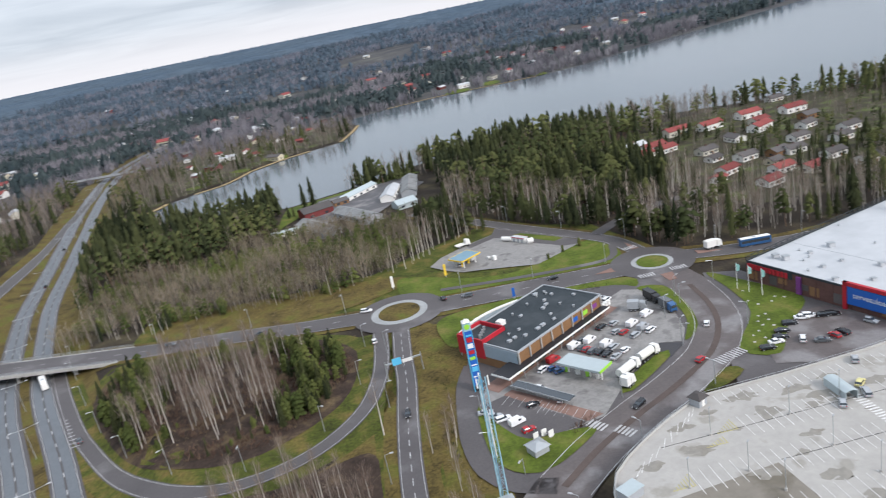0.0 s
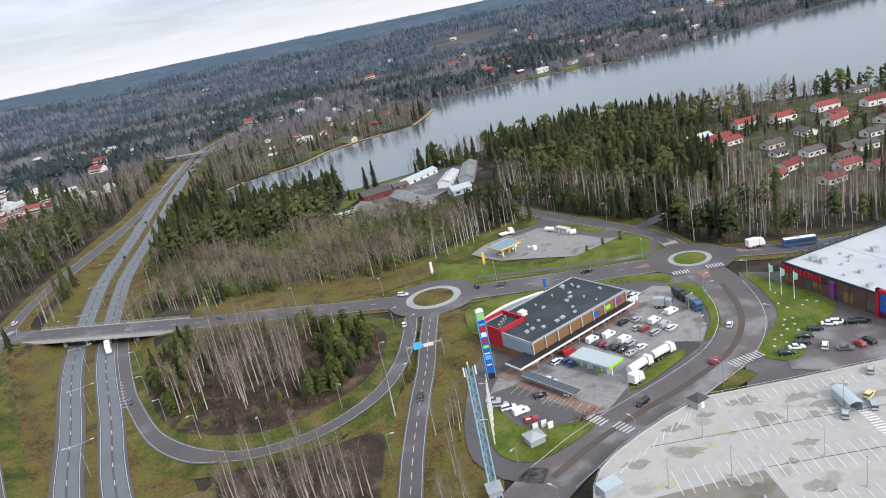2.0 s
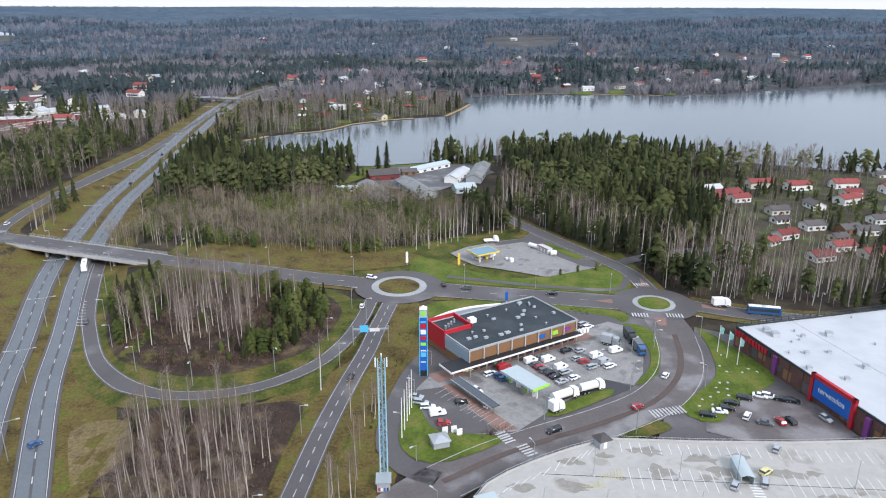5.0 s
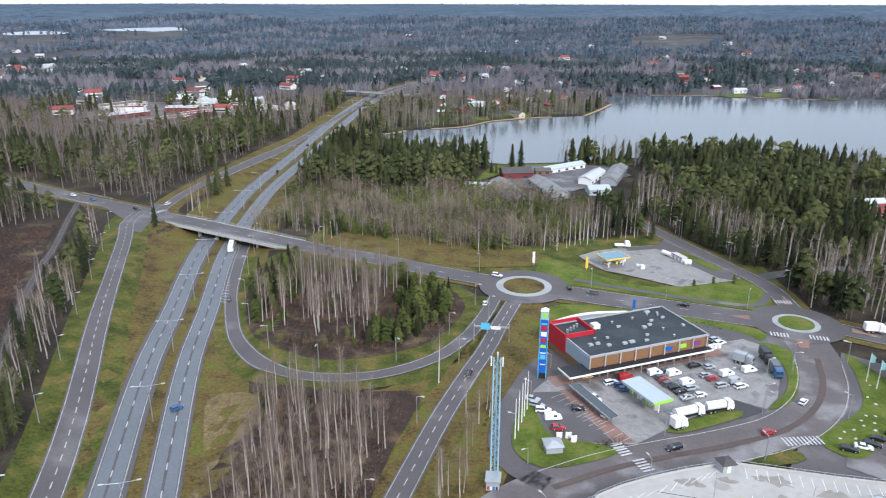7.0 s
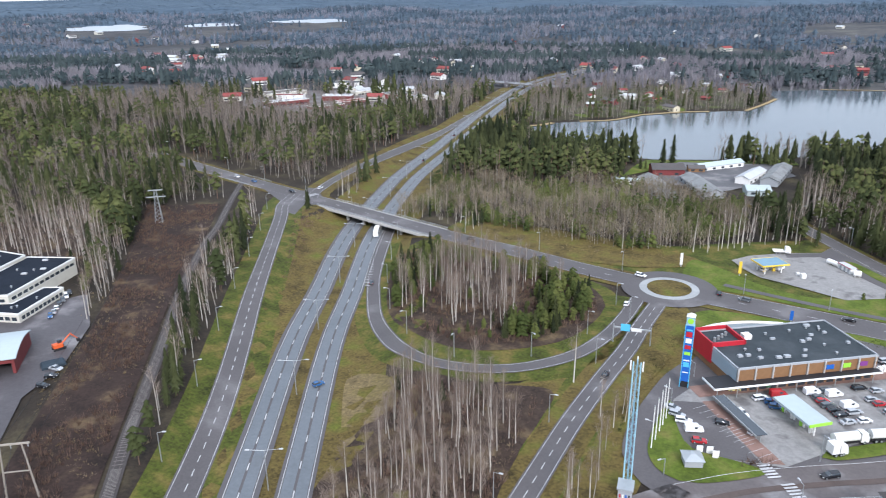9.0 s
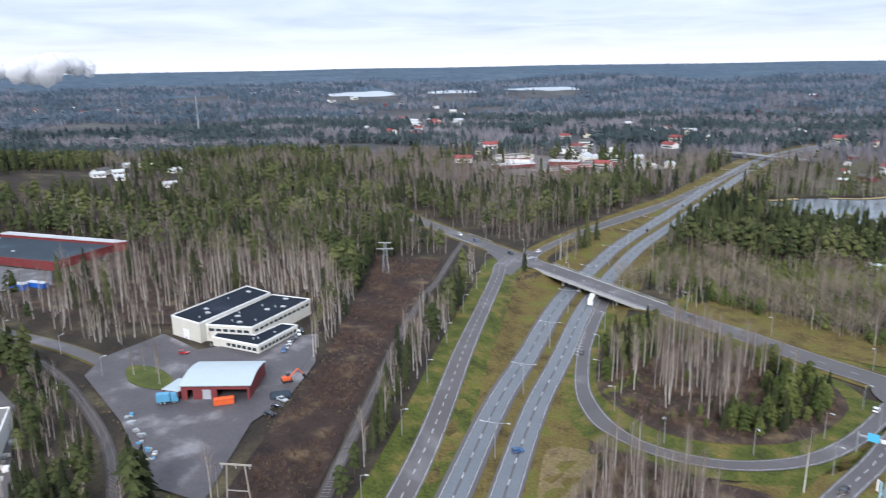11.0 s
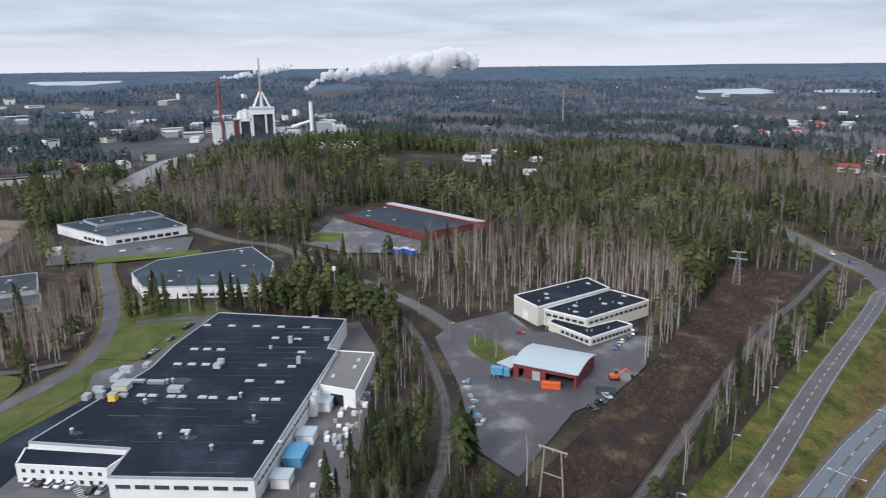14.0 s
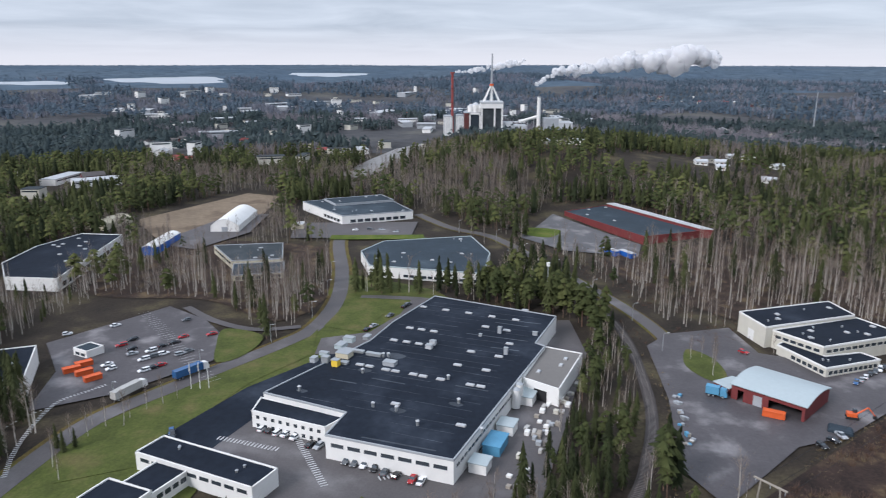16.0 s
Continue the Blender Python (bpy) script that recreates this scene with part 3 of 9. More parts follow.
MILL = [(-520, -60), (-442, -54.7), (-380, -45), (-331, -41), (-293, -45.5), (-273, -56), (-251, -72.6), (-231.5, -87), (-214.5, -99.5), (-199, -106), (-165, -112), (-120, -118)]
MILL2 = [(-335, -30), (-330.7, -2), (-325, 12)]
YARD = [(-524, -7), (-482, 17), (-456, 43), (-410, 62.5), (-366, 78), (-329, 91), (-298.5, 99), (-272, 102), (-250, 98)]
PATH_W = [(-319, -110), (-300, -91), (-289.5, -71), (-292.8, -52)]


def road(name, line, width, mat, label, over=0.35, z=None, edges=True, center=None, parent=None, verge=0, side="verge"):
    """A road with painted edge lines and centre dashes. center: (dash, gap)."""
    if verge:
        tagged(ribbon("verge_" + name, line, -width / 2 - verge, width / 2 + verge, over - 0.2, side, z), kind="structure")
    ob = tagged(ribbon("road_" + name, line, -width / 2, width / 2, over, mat, z), kind="structure")
    up_ = None if z is None else z + 0.04
    if edges:
        for s in (-1, 1):
            ribbon("edge_line", line, s * (width / 2 - 0.55) - 0.07, s * (width / 2 - 0.55) + 0.07, over + 0.04, "paint", up_, ob, cols=2)
    if center:
        dashes("centre_line", line, 0, center[0], center[1], 0.22, over + 0.04, ob, z=up_)
    return ob


# the two carriageways of the motorway, with pale worn wheel tracks
hw = spline(HIGHWAY, 6.0)
for tag, lo, hi in (("motorway_west", -12.8, -2.4), ("motorway_east", 1.4, 10.8)):
    ob = tagged(ribbon("road_" + tag, HIGHWAY, lo, hi, 0.3, "highway"), kind="structure")
    mid = (lo + hi) / 2
    for o in (mid - 1.85, mid + 1.85):
        ribbon("wheel_track", HIGHWAY, o - 1.5, o + 1.5, 0.33, "wet", parent=ob, cols=2)
    for o in (mid - 3.7, mid + 3.7):
        ribbon("edge_line", HIGHWAY, o - 0.09, o + 0.09, 0.36, "paint", parent=ob, cols=2)
    dashes("lane_line", HIGHWAY, mid, 3.2, 8.8, 0.3, 0.36, ob, end=1100)
tagged(ribbon("verge_motorway", HIGHWAY, -27, 27, 0.06, "verge", cols=17), kind="structure")
road("loop_ramp", LOOP, 5.8, "asphalt", "", verge=5, side="grassverge")
road("exit", EXIT, 6.8, "asphalt", "", center=(3, 3), verge=4)
road("east", EAST, 15, "asphalt", "", center=(3, 9), verge=3)
road("curve", CURVE, 15, "redasphalt", "", edges=False)
road("service", SERVICE, 6, "asphalt", "", edges=False)
road("town", TOWNROAD, 11, "asphalt", "", center=(3, 9), verge=4)
road("north", NORTH, 8.5, "asphalt", "", verge=3)
road("side", SIDE, 6.5, "asphalt", "", edges=False)
road("ramp_west", RAMPW, 7.6, "asphalt", "", center=(3, 3), verge=7, side="grassverge")
road("ramp_northwest", RAMPNW, 7, "highway", "", verge=6)
road("mill", MILL, 7.5, "asphalt", "", edges=False, verge=2)
road("mill_link", MILL2, 5, "asphalt", "", edges=False)
road("yard", YARD, 6.5, "asphalt", "", edges=False, verge=1)
tagged(ribbon("footpath", PATH_W, -2, 2, 0.4, "asphalt"), kind="structure")
# overpass road and its bridge
road("main", MAIN, 12.5, "asphalt", "", z=0.5, center=(3, 9))
tagged(ribbon("road_shoulder", MAIN, -9, 9, 0.2, "verge", None, cols=9), kind="structure")

# roundabouts
for tag, x, y, outer, isle, apron in (("west", -33, 281, 18.5, 8.5, 11.5), ("east", 69.5, 271, 16.5, 6.2, 8.2)):
    sheet("roundabout_" + tag, circle(x, y, outer), 0.42, "asphalt", cell=40)
    bm = prism(bmesh.new(), circle(x, y, apron), 0, 0.62)
    structure("apron_" + tag, bm, "cobble")
    bm = prism(bmesh.new(), circle(x, y, isle), 0, 0.8)
    structure("island_" + tag, bm, "verge" if tag == "west" else "grass")

# ---- lots, lawns, yards ----
sheet("apron_shop", [(-17, 218), (-21, 160), (-8, 150), (20, 166), (60, 198), (68, 225), (63, 258), (50, 262), (20, 262), (-10, 246)], 0.28, "asphalt", cell=12)
sheet("apron_store", [(58, 192), (68, 205), (80, 250), (92, 244), (100, 210), (108, 178), (80, 169), (50, 170)], 0.28, "asphalt", cell=12)
tagged(ribbon("median_curve", CURVE[1:9], -0.95, 0.95, 0.44, "medianred", cols=3), kind="structure")
for o in (-7.0, 7.0):
    tagged(ribbon("curve_line", CURVE[1:9], o - 0.09, o + 0.09, 0.47, "paint", cols=2), kind="structure")
sheet("lot_shop", [(-16.5, 197), (-16, 186), (-10.5, 175), (-3.5, 172), (14, 176), (24, 188), (42, 207.5), (50.4, 204.5), (54.5, 212), (57, 224.5), (58.5, 237), (57, 247), (49, 252), (36, 243), (-2, 214), (-13, 206)], 0.38, "lot", cell=12)
sheet("lot_shop_low", [(-16.3, 196), (-15.8, 186), (-10.5, 175.3), (-3.5, 172.3), (8.6, 175.2), (-8.6, 198.6)], 0.42, "asphalt", cell=12)
sheet("lot_patch", [(41.6, 207.4), (50.3, 203.6), (42.8, 196.9), (37.8, 204.1)], 0.42, "darkpatch", cell=20)
sheet("verge_deck", blob([(41.8, 175), (53, 184.4), (57, 181), (50, 176.4)]), 0.46, "grassverge", cell=8)
sheet("paving_shop", [(-14, 206), (-10, 201), (42, 238), (38, 244)], 0.46, "paving", cell=20)
sheet("paving_strip", [(-9, 199), (-6, 201), (14, 177), (9, 175.5)], 0.46, "paving", cell=20)
sheet("lawn_flagpoles", blob([(-17.3, 196), (-18.8, 182), (-18, 168), (-12.5, 160.5), (-4, 160.5), (10, 171), (4, 173.5), (-8, 174.5), (-13.5, 184)]), 0.46, "grass", cell=8)
sheet("lawn_lens", blob([(54, 250), (63, 247), (63.5, 230), (59, 212), (51, 204.5), (58, 218), (59.5, 234)]), 0.46, "grass", cell=8)
sheet("lawn_tanker", blob([(23, 187.5), (25.5, 184.5), (43, 198), (40.5, 201)]), 0.5, "grass", cell=8)
sheet("lawn_store", blob([(81, 249), (80.5, 231), (77, 212), (62, 192), (70, 184.5), (81, 198), (96, 213), (89, 234)]), 0.44, "grass", cell=8)
sheet("lot_store", [(69, 192), (85, 204), (98, 205), (107, 181), (84, 172), (66, 180)], 0.40, "redasphalt", cell=12)
sheet("lawn_east", blob([(-28, 290), (-5, 287), (20, 283), (45, 281), (58, 281), (64, 292), (60, 312), (45, 308), (20, 295), (0, 300), (-16, 312), (-30, 318)]), 0.3, "grass", cell=8)
sheet("lot_station", [(-14.4, 325), (-8, 334), (5.5, 343.8), (20.5, 351), (24.3, 360.2), (36.8, 341.8), (50.2, 322.3), (55, 314.6), (51.7, 310.5), (35.4, 300.6), (29.3, 297.1), (8, 305.5), (-1.5, 308.4), (-8.2, 315)], 0.42, "lot", cell=12)
sheet("lot_station_apron", [(7, 338), (20, 345), (26, 341), (31, 330), (46, 312), (51.4, 311), (54.6, 314.8), (50, 322), (36.6, 341.5), (24.2, 359.6), (20.4, 350.6), (6, 343.2)], 0.46, "asphalt", cell=12)
sheet("island_station", [(29.3, 343.7), (33.5, 343), (47, 326), (48.6, 322.5), (44, 320.9), (39.4, 326.8)], 0.52, "grass", cell=8)
tagged(ribbon("footway_east", [(-14, 294), (10, 289), (35, 285), (57, 285), (64, 300)], -1.5, 1.5, 0.42, "asphalt"), kind="structure")
sheet("lawn_shop_back", blob([(-13, 240), (0, 256), (22, 263), (48, 258), (55, 252), (56, 262), (30, 267), (-5, 268), (-20, 262), (-19, 240)]), 0.3, "grass", cell=8)
sheet("verge_triangle", blob([(-27, 262), (-22, 262), (-22, 225), (-26, 200), (-33, 170), (-34, 200), (-30, 235)]), 0.3, "verge", cell=8)
sheet("meadow", blob([(-135, 310), (-80, 298), (-45, 301), (-25, 318), (-60, 330), (-130, 335)], 8), 0.25, "verge", cell=10)
sheet("scrub_strip", [(-140, 62), (-172, 104), (-208, 152), (-257, 211), (-318, 278), (-283, 300), (-256, 262), (-209, 192), (-174, 147), (-133, 94), (-118, 80)], 0.2, "stripfloor", cell=10)
sheet("yard_gravel", [(-160, 82), (-178, 76), (-222, 86), (-270, 92), (-283, 104), (-290, 133), (-262, 134), (-240, 178), (-214, 158), (-196, 133), (-190, 115)], 0.38, "yardasphalt", cell=12)
sheet("lawn_yard", blob([(-266, 107), (-256, 114), (-240, 113), (-236, 106), (-250, 101)]), 0.5, "lawn", cell=8)
sheet("lawn_mill_long", [(-172, -98), (-200, -88), (-230, -76), (-272, -48), (-290, -44), (-262, -42), (-236, -60), (-205, -72), (-184, -70)], 0.4, "lawn", cell=10)
sheet("lawn_mill", [(-293, -42), (-328, -35), (-322, -12), (-286, -26)], 0.42, "lawn", cell=10)
sheet("lawn_mill_north", [(-372, -38), (-336, -36), (-336, 8), (-352, -5)], 0.42, "lawn", cell=10)
sheet("lot_black", [(-196, -78), (-232, -60), (-262, -35), (-262, -20), (-214, -50), (-190, -60)], 0.46, "bitumen", cell=15)
sheet("lot_mill", [(-212, -52), (-190, -62), (-150, -40), (-150, 12), (-176, 22), (-260, 64), (-290, 66), (-300, 30), (-330, 12), (-330, -5), (-260, -20)], 0.4, "asphalt", cell=15)
sheet("lot_cars_west", [(-274, -152), (-320, -118), (-302, -96), (-280, -81), (-256, -79), (-228, -103), (-214, -128), (-246, -134)], 0.42, "yardasphalt", cell=12)
sheet("lawn_cars_west", blob([(-290, -84), (-282, -66), (-262, -68), (-254, -77), (-270, -82)]), 0.5, "lawn", cell=8)
sheet("field_sand", [(-494, -200), (-513, -208), (-618, -156), (-600, -124), (-520, -122), (-475, -146), (-440, -165)], 0.6, "sand", cell=20)
sheet("lot_tent", [(-440, -170), (-425, -140), (-470, -118), (-530, -118), (-520, -148)], 0.75, "asphalt", cell=20)
sheet("lot_long_hall", [(-516, 92), (-432, 134), (-405, 125), (-420, 85), (-455, 60), (-480, 75)], 0.5, "dirt", cell=20)
sheet("lawn_long_hall", blob([(-478, 70), (-462, 64), (-452, 80), (-470, 90)]), 0.6, "grass", cell=20)
sheet("lot_north_hall", [(-500, -92), (-455, -88), (-455, -10), (-500, -6)], 0.55, "asphalt", cell=20)
sheet("lawn_north_hall", [(-462, -62), (-450, -62), (-450, 0), (-462, -2)], 0.7, "grass", cell=20)
sheet("garden_shore", blob([(-236, 640), (-196, 668), (-160, 700), (-135, 745), (-85, 785), (-55, 805), (-48, 880), (-110, 960), (-230, 900), (-262, 760)], 10), 0.15, "garden", cell=20)
for gx_, gy_, gr_ in ((-118, 768, 13), (-150, 735, 9), (118, 1012, 16), (165, 1022, 14), (232, 1012, 12), (-188, 690, 7)):
    sheet("lawn_shore", blob([(gx_ + gr_ * (1 + 0.25 * (i % 2)) * math.cos(i * 1.047), gy_ + 0.8 * gr_ * math.sin(i * 1.047)) for i in range(6)], 5), 0.3, "grass", cell=12)
sheet("garden_ground", blob([(128, 318), (170, 306), (225, 312), (320, 420), (310, 525), (230, 530), (126, 485), (124, 400)], 8), 0.12, "garden", cell=20)
sheet("lot_mill_side", [(-300, 66), (-262, 66), (-205, 48), (-150, 30), (-150, 12), (-176, 22), (-260, 60), (-300, 50)], 0.36, "asphalt", cell=15)
sheet("lawn_mill_rim", [(-372, -40), (-336, -42), (-293, -44), (-262, -64), (-200, -104), (-165, -110), (-150, -60), (-190, -55), (-260, -10), (-330, 14), (-345, 6)], 0.26, "lawn", cell=14)
sheet("west_floor", blob([(-330, -104), (-300, -64), (-340, -46), (-425, -52), (-445, -155), (-345, -168)], 8), 0.14, "brush", cell=14)
sheet("birch_floor", blob([(-300, 140), (-395, 104), (-430, 185), (-330, 232), (-275, 200)], 8), 0.15, "brush", cell=14)
sheet("lawn_lakeside", [(-94, 456), (-93, 526), (-50, 541), (0, 570), (6, 536), (-30, 524), (-62, 512)], 0.3, "grass", cell=10)
sheet("lot_town", [(-703, -88), (-943, -46), (-1065, 14), (-943, 20), (-792, -13), (-675, -63)], 0.5, "lot", cell=30)
sheet("apron_mill", [(-318, 2), (-312, -8), (-286, -21.5), (-279, -41), (-262, -41), (-257, -19.5), (-278, -11.6)], 0.45, "asphalt", cell=12)
sheet("lot_lakeside", [(-80, 450), (-30, 445), (5, 500), (-10, 535), (-70, 525)], 0.4, "dirt", cell=20)

sheet("verge_wedge", [(-262, 318), (-236, 300), (-180, 212), (-140, 148), (-108, 92), (-96, 100), (-165, 235), (-212, 320)], 0.05, "verge", cell=8)
sheet("verge_exit", [(-62, 184), (-46, 212), (-41, 250), (-30, 250), (-32, 150), (-34, 60), (-55, 60), (-55, 178)], 0.06, "grassverge", cell=8)
sheet("verge_junction_east", [(-150, 296), (-50, 280), (60, 262), (74, 300), (66, 334), (20, 372), (-14, 352), (-40, 334), (-70, 332), (-146, 340)], 0.02, "grassverge", cell=8)
sheet("verge_service", [(-41, 262), (-20, 262), (-12, 244), (-17, 150), (-30, 110), (-36, 180)], 0.03, "verge", cell=8)
sheet("verge_loop_inside", blob([(-146, 258), (-153, 282), (-152, 294), (-115, 289), (-72, 280), (-50, 266), (-48, 243), (-52, 218), (-66, 200), (-83, 194), (-99, 197), (-120, 213), (-134, 233)], 5), 0.10, "grassverge", cell=8)
sheet("verge_low", [(-108, 172), (-97, 177), (-82, 179), (-66, 183), (-54, 191), (-48.4, 196), (-48.6, 60), (-66, 60), (-90, 112), (-104, 148)], 0.11, "verge", cell=7)
sheet("scrub_loop", blob([(-126, 220), (-150, 262), (-150, 284), (-115, 284), (-72, 276), (-55, 262), (-51, 245), (-58, 218), (-82, 200), (-105, 203)], 6), 0.22, "brush", cell=8)
sheet("scrub_low", blob([(-94.5, 147.9), (-88.7, 159.9), (-94.6, 175.3), (-89.8, 181.0), (-71.8, 181.2), (-50.4, 186.9), (-47.9, 170.9), (-48.0, 157.1), (-47.2, 145.1), (-46, 100), (-82, 100)], 3), 0.22, "brush", cell=8)
sheet("tan_grass_low", blob([(-114.1, 173.4), (-106.8, 178.2), (-92.9, 171.1), (-88.0, 158.6), (-92.0, 152.3), (-92.4, 140.9), (-98.6, 147.1)], 3), 0.2, "tangrass", cell=6)
sheet("junction", [(-292, 343), (-256.5, 319.5), (-238, 297), (-232, 300), (-240, 320), (-226, 324), (-240, 337), (-254, 352), (-262, 351), (-258, 344)], 0, "asphalt", z=0.54, cell=30)

# raised islands at the crossings
for tag, poly in (("south", [(67, 250), (70, 250), (71.4, 257), (66.6, 257)]), ("west", [(46, 271.6), (53.5, 269.8), (53.5, 274.2)]), ("north", [(68, 289), (71.4, 289), (69, 299)]), ("east", [(87.5, 268), (88, 272), (97, 266.5)])):
    structure("island_crossing_" + tag, prism(bmesh.new(), poly, 0, 0.58), "paving")

# painted stalls and crossings
def stripes(name, x, y, deg, n, pitch, length, width, over=0.5, z=None, mat="paint"):
    """A row of parallel painted bars: a zebra crossing or parking stalls."""
    v, f = [], []
    m = pose(x, y, 0, 0, 0, deg)
    for i in range(n):
        for dx, dy in ((-width / 2, -length / 2), (width / 2, -length / 2), (width / 2, length / 2), (-width / 2, length / 2)):
            p = m @ Vector(((i - (n - 1) / 2) * pitch + dx, dy, 0))
            v.append((p.x, p.y, float(lie(p.x, p.y, over)) if z is None else z))
        f.append((4 * i, 4 * i + 1, 4 * i + 2, 4 * i + 3))
    return tagged(arrays_ob(name, v, f, mat), kind="structure")


stripes("crossing_low", 10.5, 172.5, -56, 5, 1.15, 3.4, 0.62, 0.52)
stripes("crossing_low_far", 16.2, 167, -56, 5, 1.15, 3.4, 0.62, 0.52)
stripes("crossing_deck", 57.5, 189.5, 20, 10, 1.1, 4.0, 0.55, 0.52)
stripes("crossing_ring", 62, 259, 0, 6, 1.1, 3.4, 0.55, 0.52)
stripes("crossing_ring_far", 75, 259.5, 0, 6, 1.1, 3.4, 0.55, 0.52)
stripes("crossing_north", 68, 291, 10, 6, 1.1, 3, 0.55, 0.55)
stripes("crossing_bridge", -248, 337, 75, 8, 1.2, 4, 0.6, z=0.6)
stripes("stalls_shop", -2, 190, -40, 8, 2.6, 5, 0.12, 0.5)
stripes("stalls_shop_far", 5, 182, -40, 7, 2.6, 5, 0.12, 0.5)
for k in range(5):
    stripes("stalls_west", -300 + 13 * k, -118 + 9 * k, 40, 11, 2.7, 5, 0.14, 0.55)
stripes("crossing_mill", -184, -30, 25, 26, 1.2, 2.2, 0.5, 0.55)
stripes("crossing_mill_far", -176, -4, 115, 10, 1.2, 2.2, 0.5, 0.55)
stripes("crossing_mill_lot", -193, -50, 70, 18, 1.2, 2.2, 0.5, 0.55)

mill_road = bpy.data.objects["road_mill"]
dashes("edge_blocks", [(-175, -112.6), (-187.7, -117), (-202, -120), (-214.4, -121.2), (-222, -120.3), (-229, -114.6), (-235, -109.8)], 0, 0.5, 0.7, 1.5, 0.52, mill_road)
dashes("edge_blocks", [(-202, -128.8), (-210.7, -125.7), (-217.2, -121.4)], 0, 0.6, 1.1, 0.5, 0.52, mill_road)

# ---- railways ----
def railway(tag, line):
    bed = tagged(ribbon("railway_" + tag, line, -2.0, 2.0, 0.3, "ballast"), kind="structure")
    c = spline(line, 0.75)
    t = np.gradient(c, axis=0)
    t /= np.linalg.norm(t, axis=1)[:, None]
    s = np.stack([t[:, 1], -t[:, 0]], 1)
    z = lie(c[:, 0], c[:, 1], 0.42)
    v, f = [], []
    for o, w in ((-1.3, -0.13), (1.3, -0.13), (1.3, 0.13), (-1.3, 0.13)):
        v.append(np.column_stack([c + s * o + t * w, z]))
    v = np.stack(v, 1).reshape(-1, 3)
    arrays_ob("sleepers", v, np.arange(len(v)).reshape(-1, 4), "sleeper", parent=bed)
    for o in (-0.76, 0.76):
        ribbon("rail", line, o - 0.05, o + 0.05, 0.5, "rail", parent=bed, cols=2)


railway("east", RAIL_E)
railway("west", RAIL_W)

# ---- buildings ----
def inset(poly, d):
    """The outline moved inwards by d."""
    if sum(ax * by - bx * ay for (ax, ay), (bx, by) in zip(poly, poly[1:] + poly[:1])) < 0:
        poly = poly[::-1]
    out, n = [], len(poly)
    for i in range(n):
        p, q, r = Vector(poly[i - 1]), Vector(poly[i]), Vector(poly[(i + 1) % n])
        a, b = (q - p).normalized(), (r - q).normalized()
        na_, nb_ = Vector((-a.y, a.x)), Vector((-b.y, b.x))
        out.append(tuple(q + (na_ + nb_) * (d / max(0.3, 1 + na_.dot(nb_)))))
    return out


def ccw(poly):
    poly = [tuple(p) for p in poly]
    return poly if sum(ax * by - bx * ay for (ax, ay), (bx, by) in zip(poly, poly[1:] + poly[:1])) > 0 else poly[::-1]


def on_edge(poly, i):
    """The frame of one side of an outline: origin at its start, x along it, y inwards, and its length."""
    a, b = Vector(poly[i]), Vector(poly[(i + 1) % len(poly)])
    return pose(a.x, a.y, 0, 0, 0, math.degrees(math.atan2(b.y - a.y, b.x - a.x))), (b - a).length


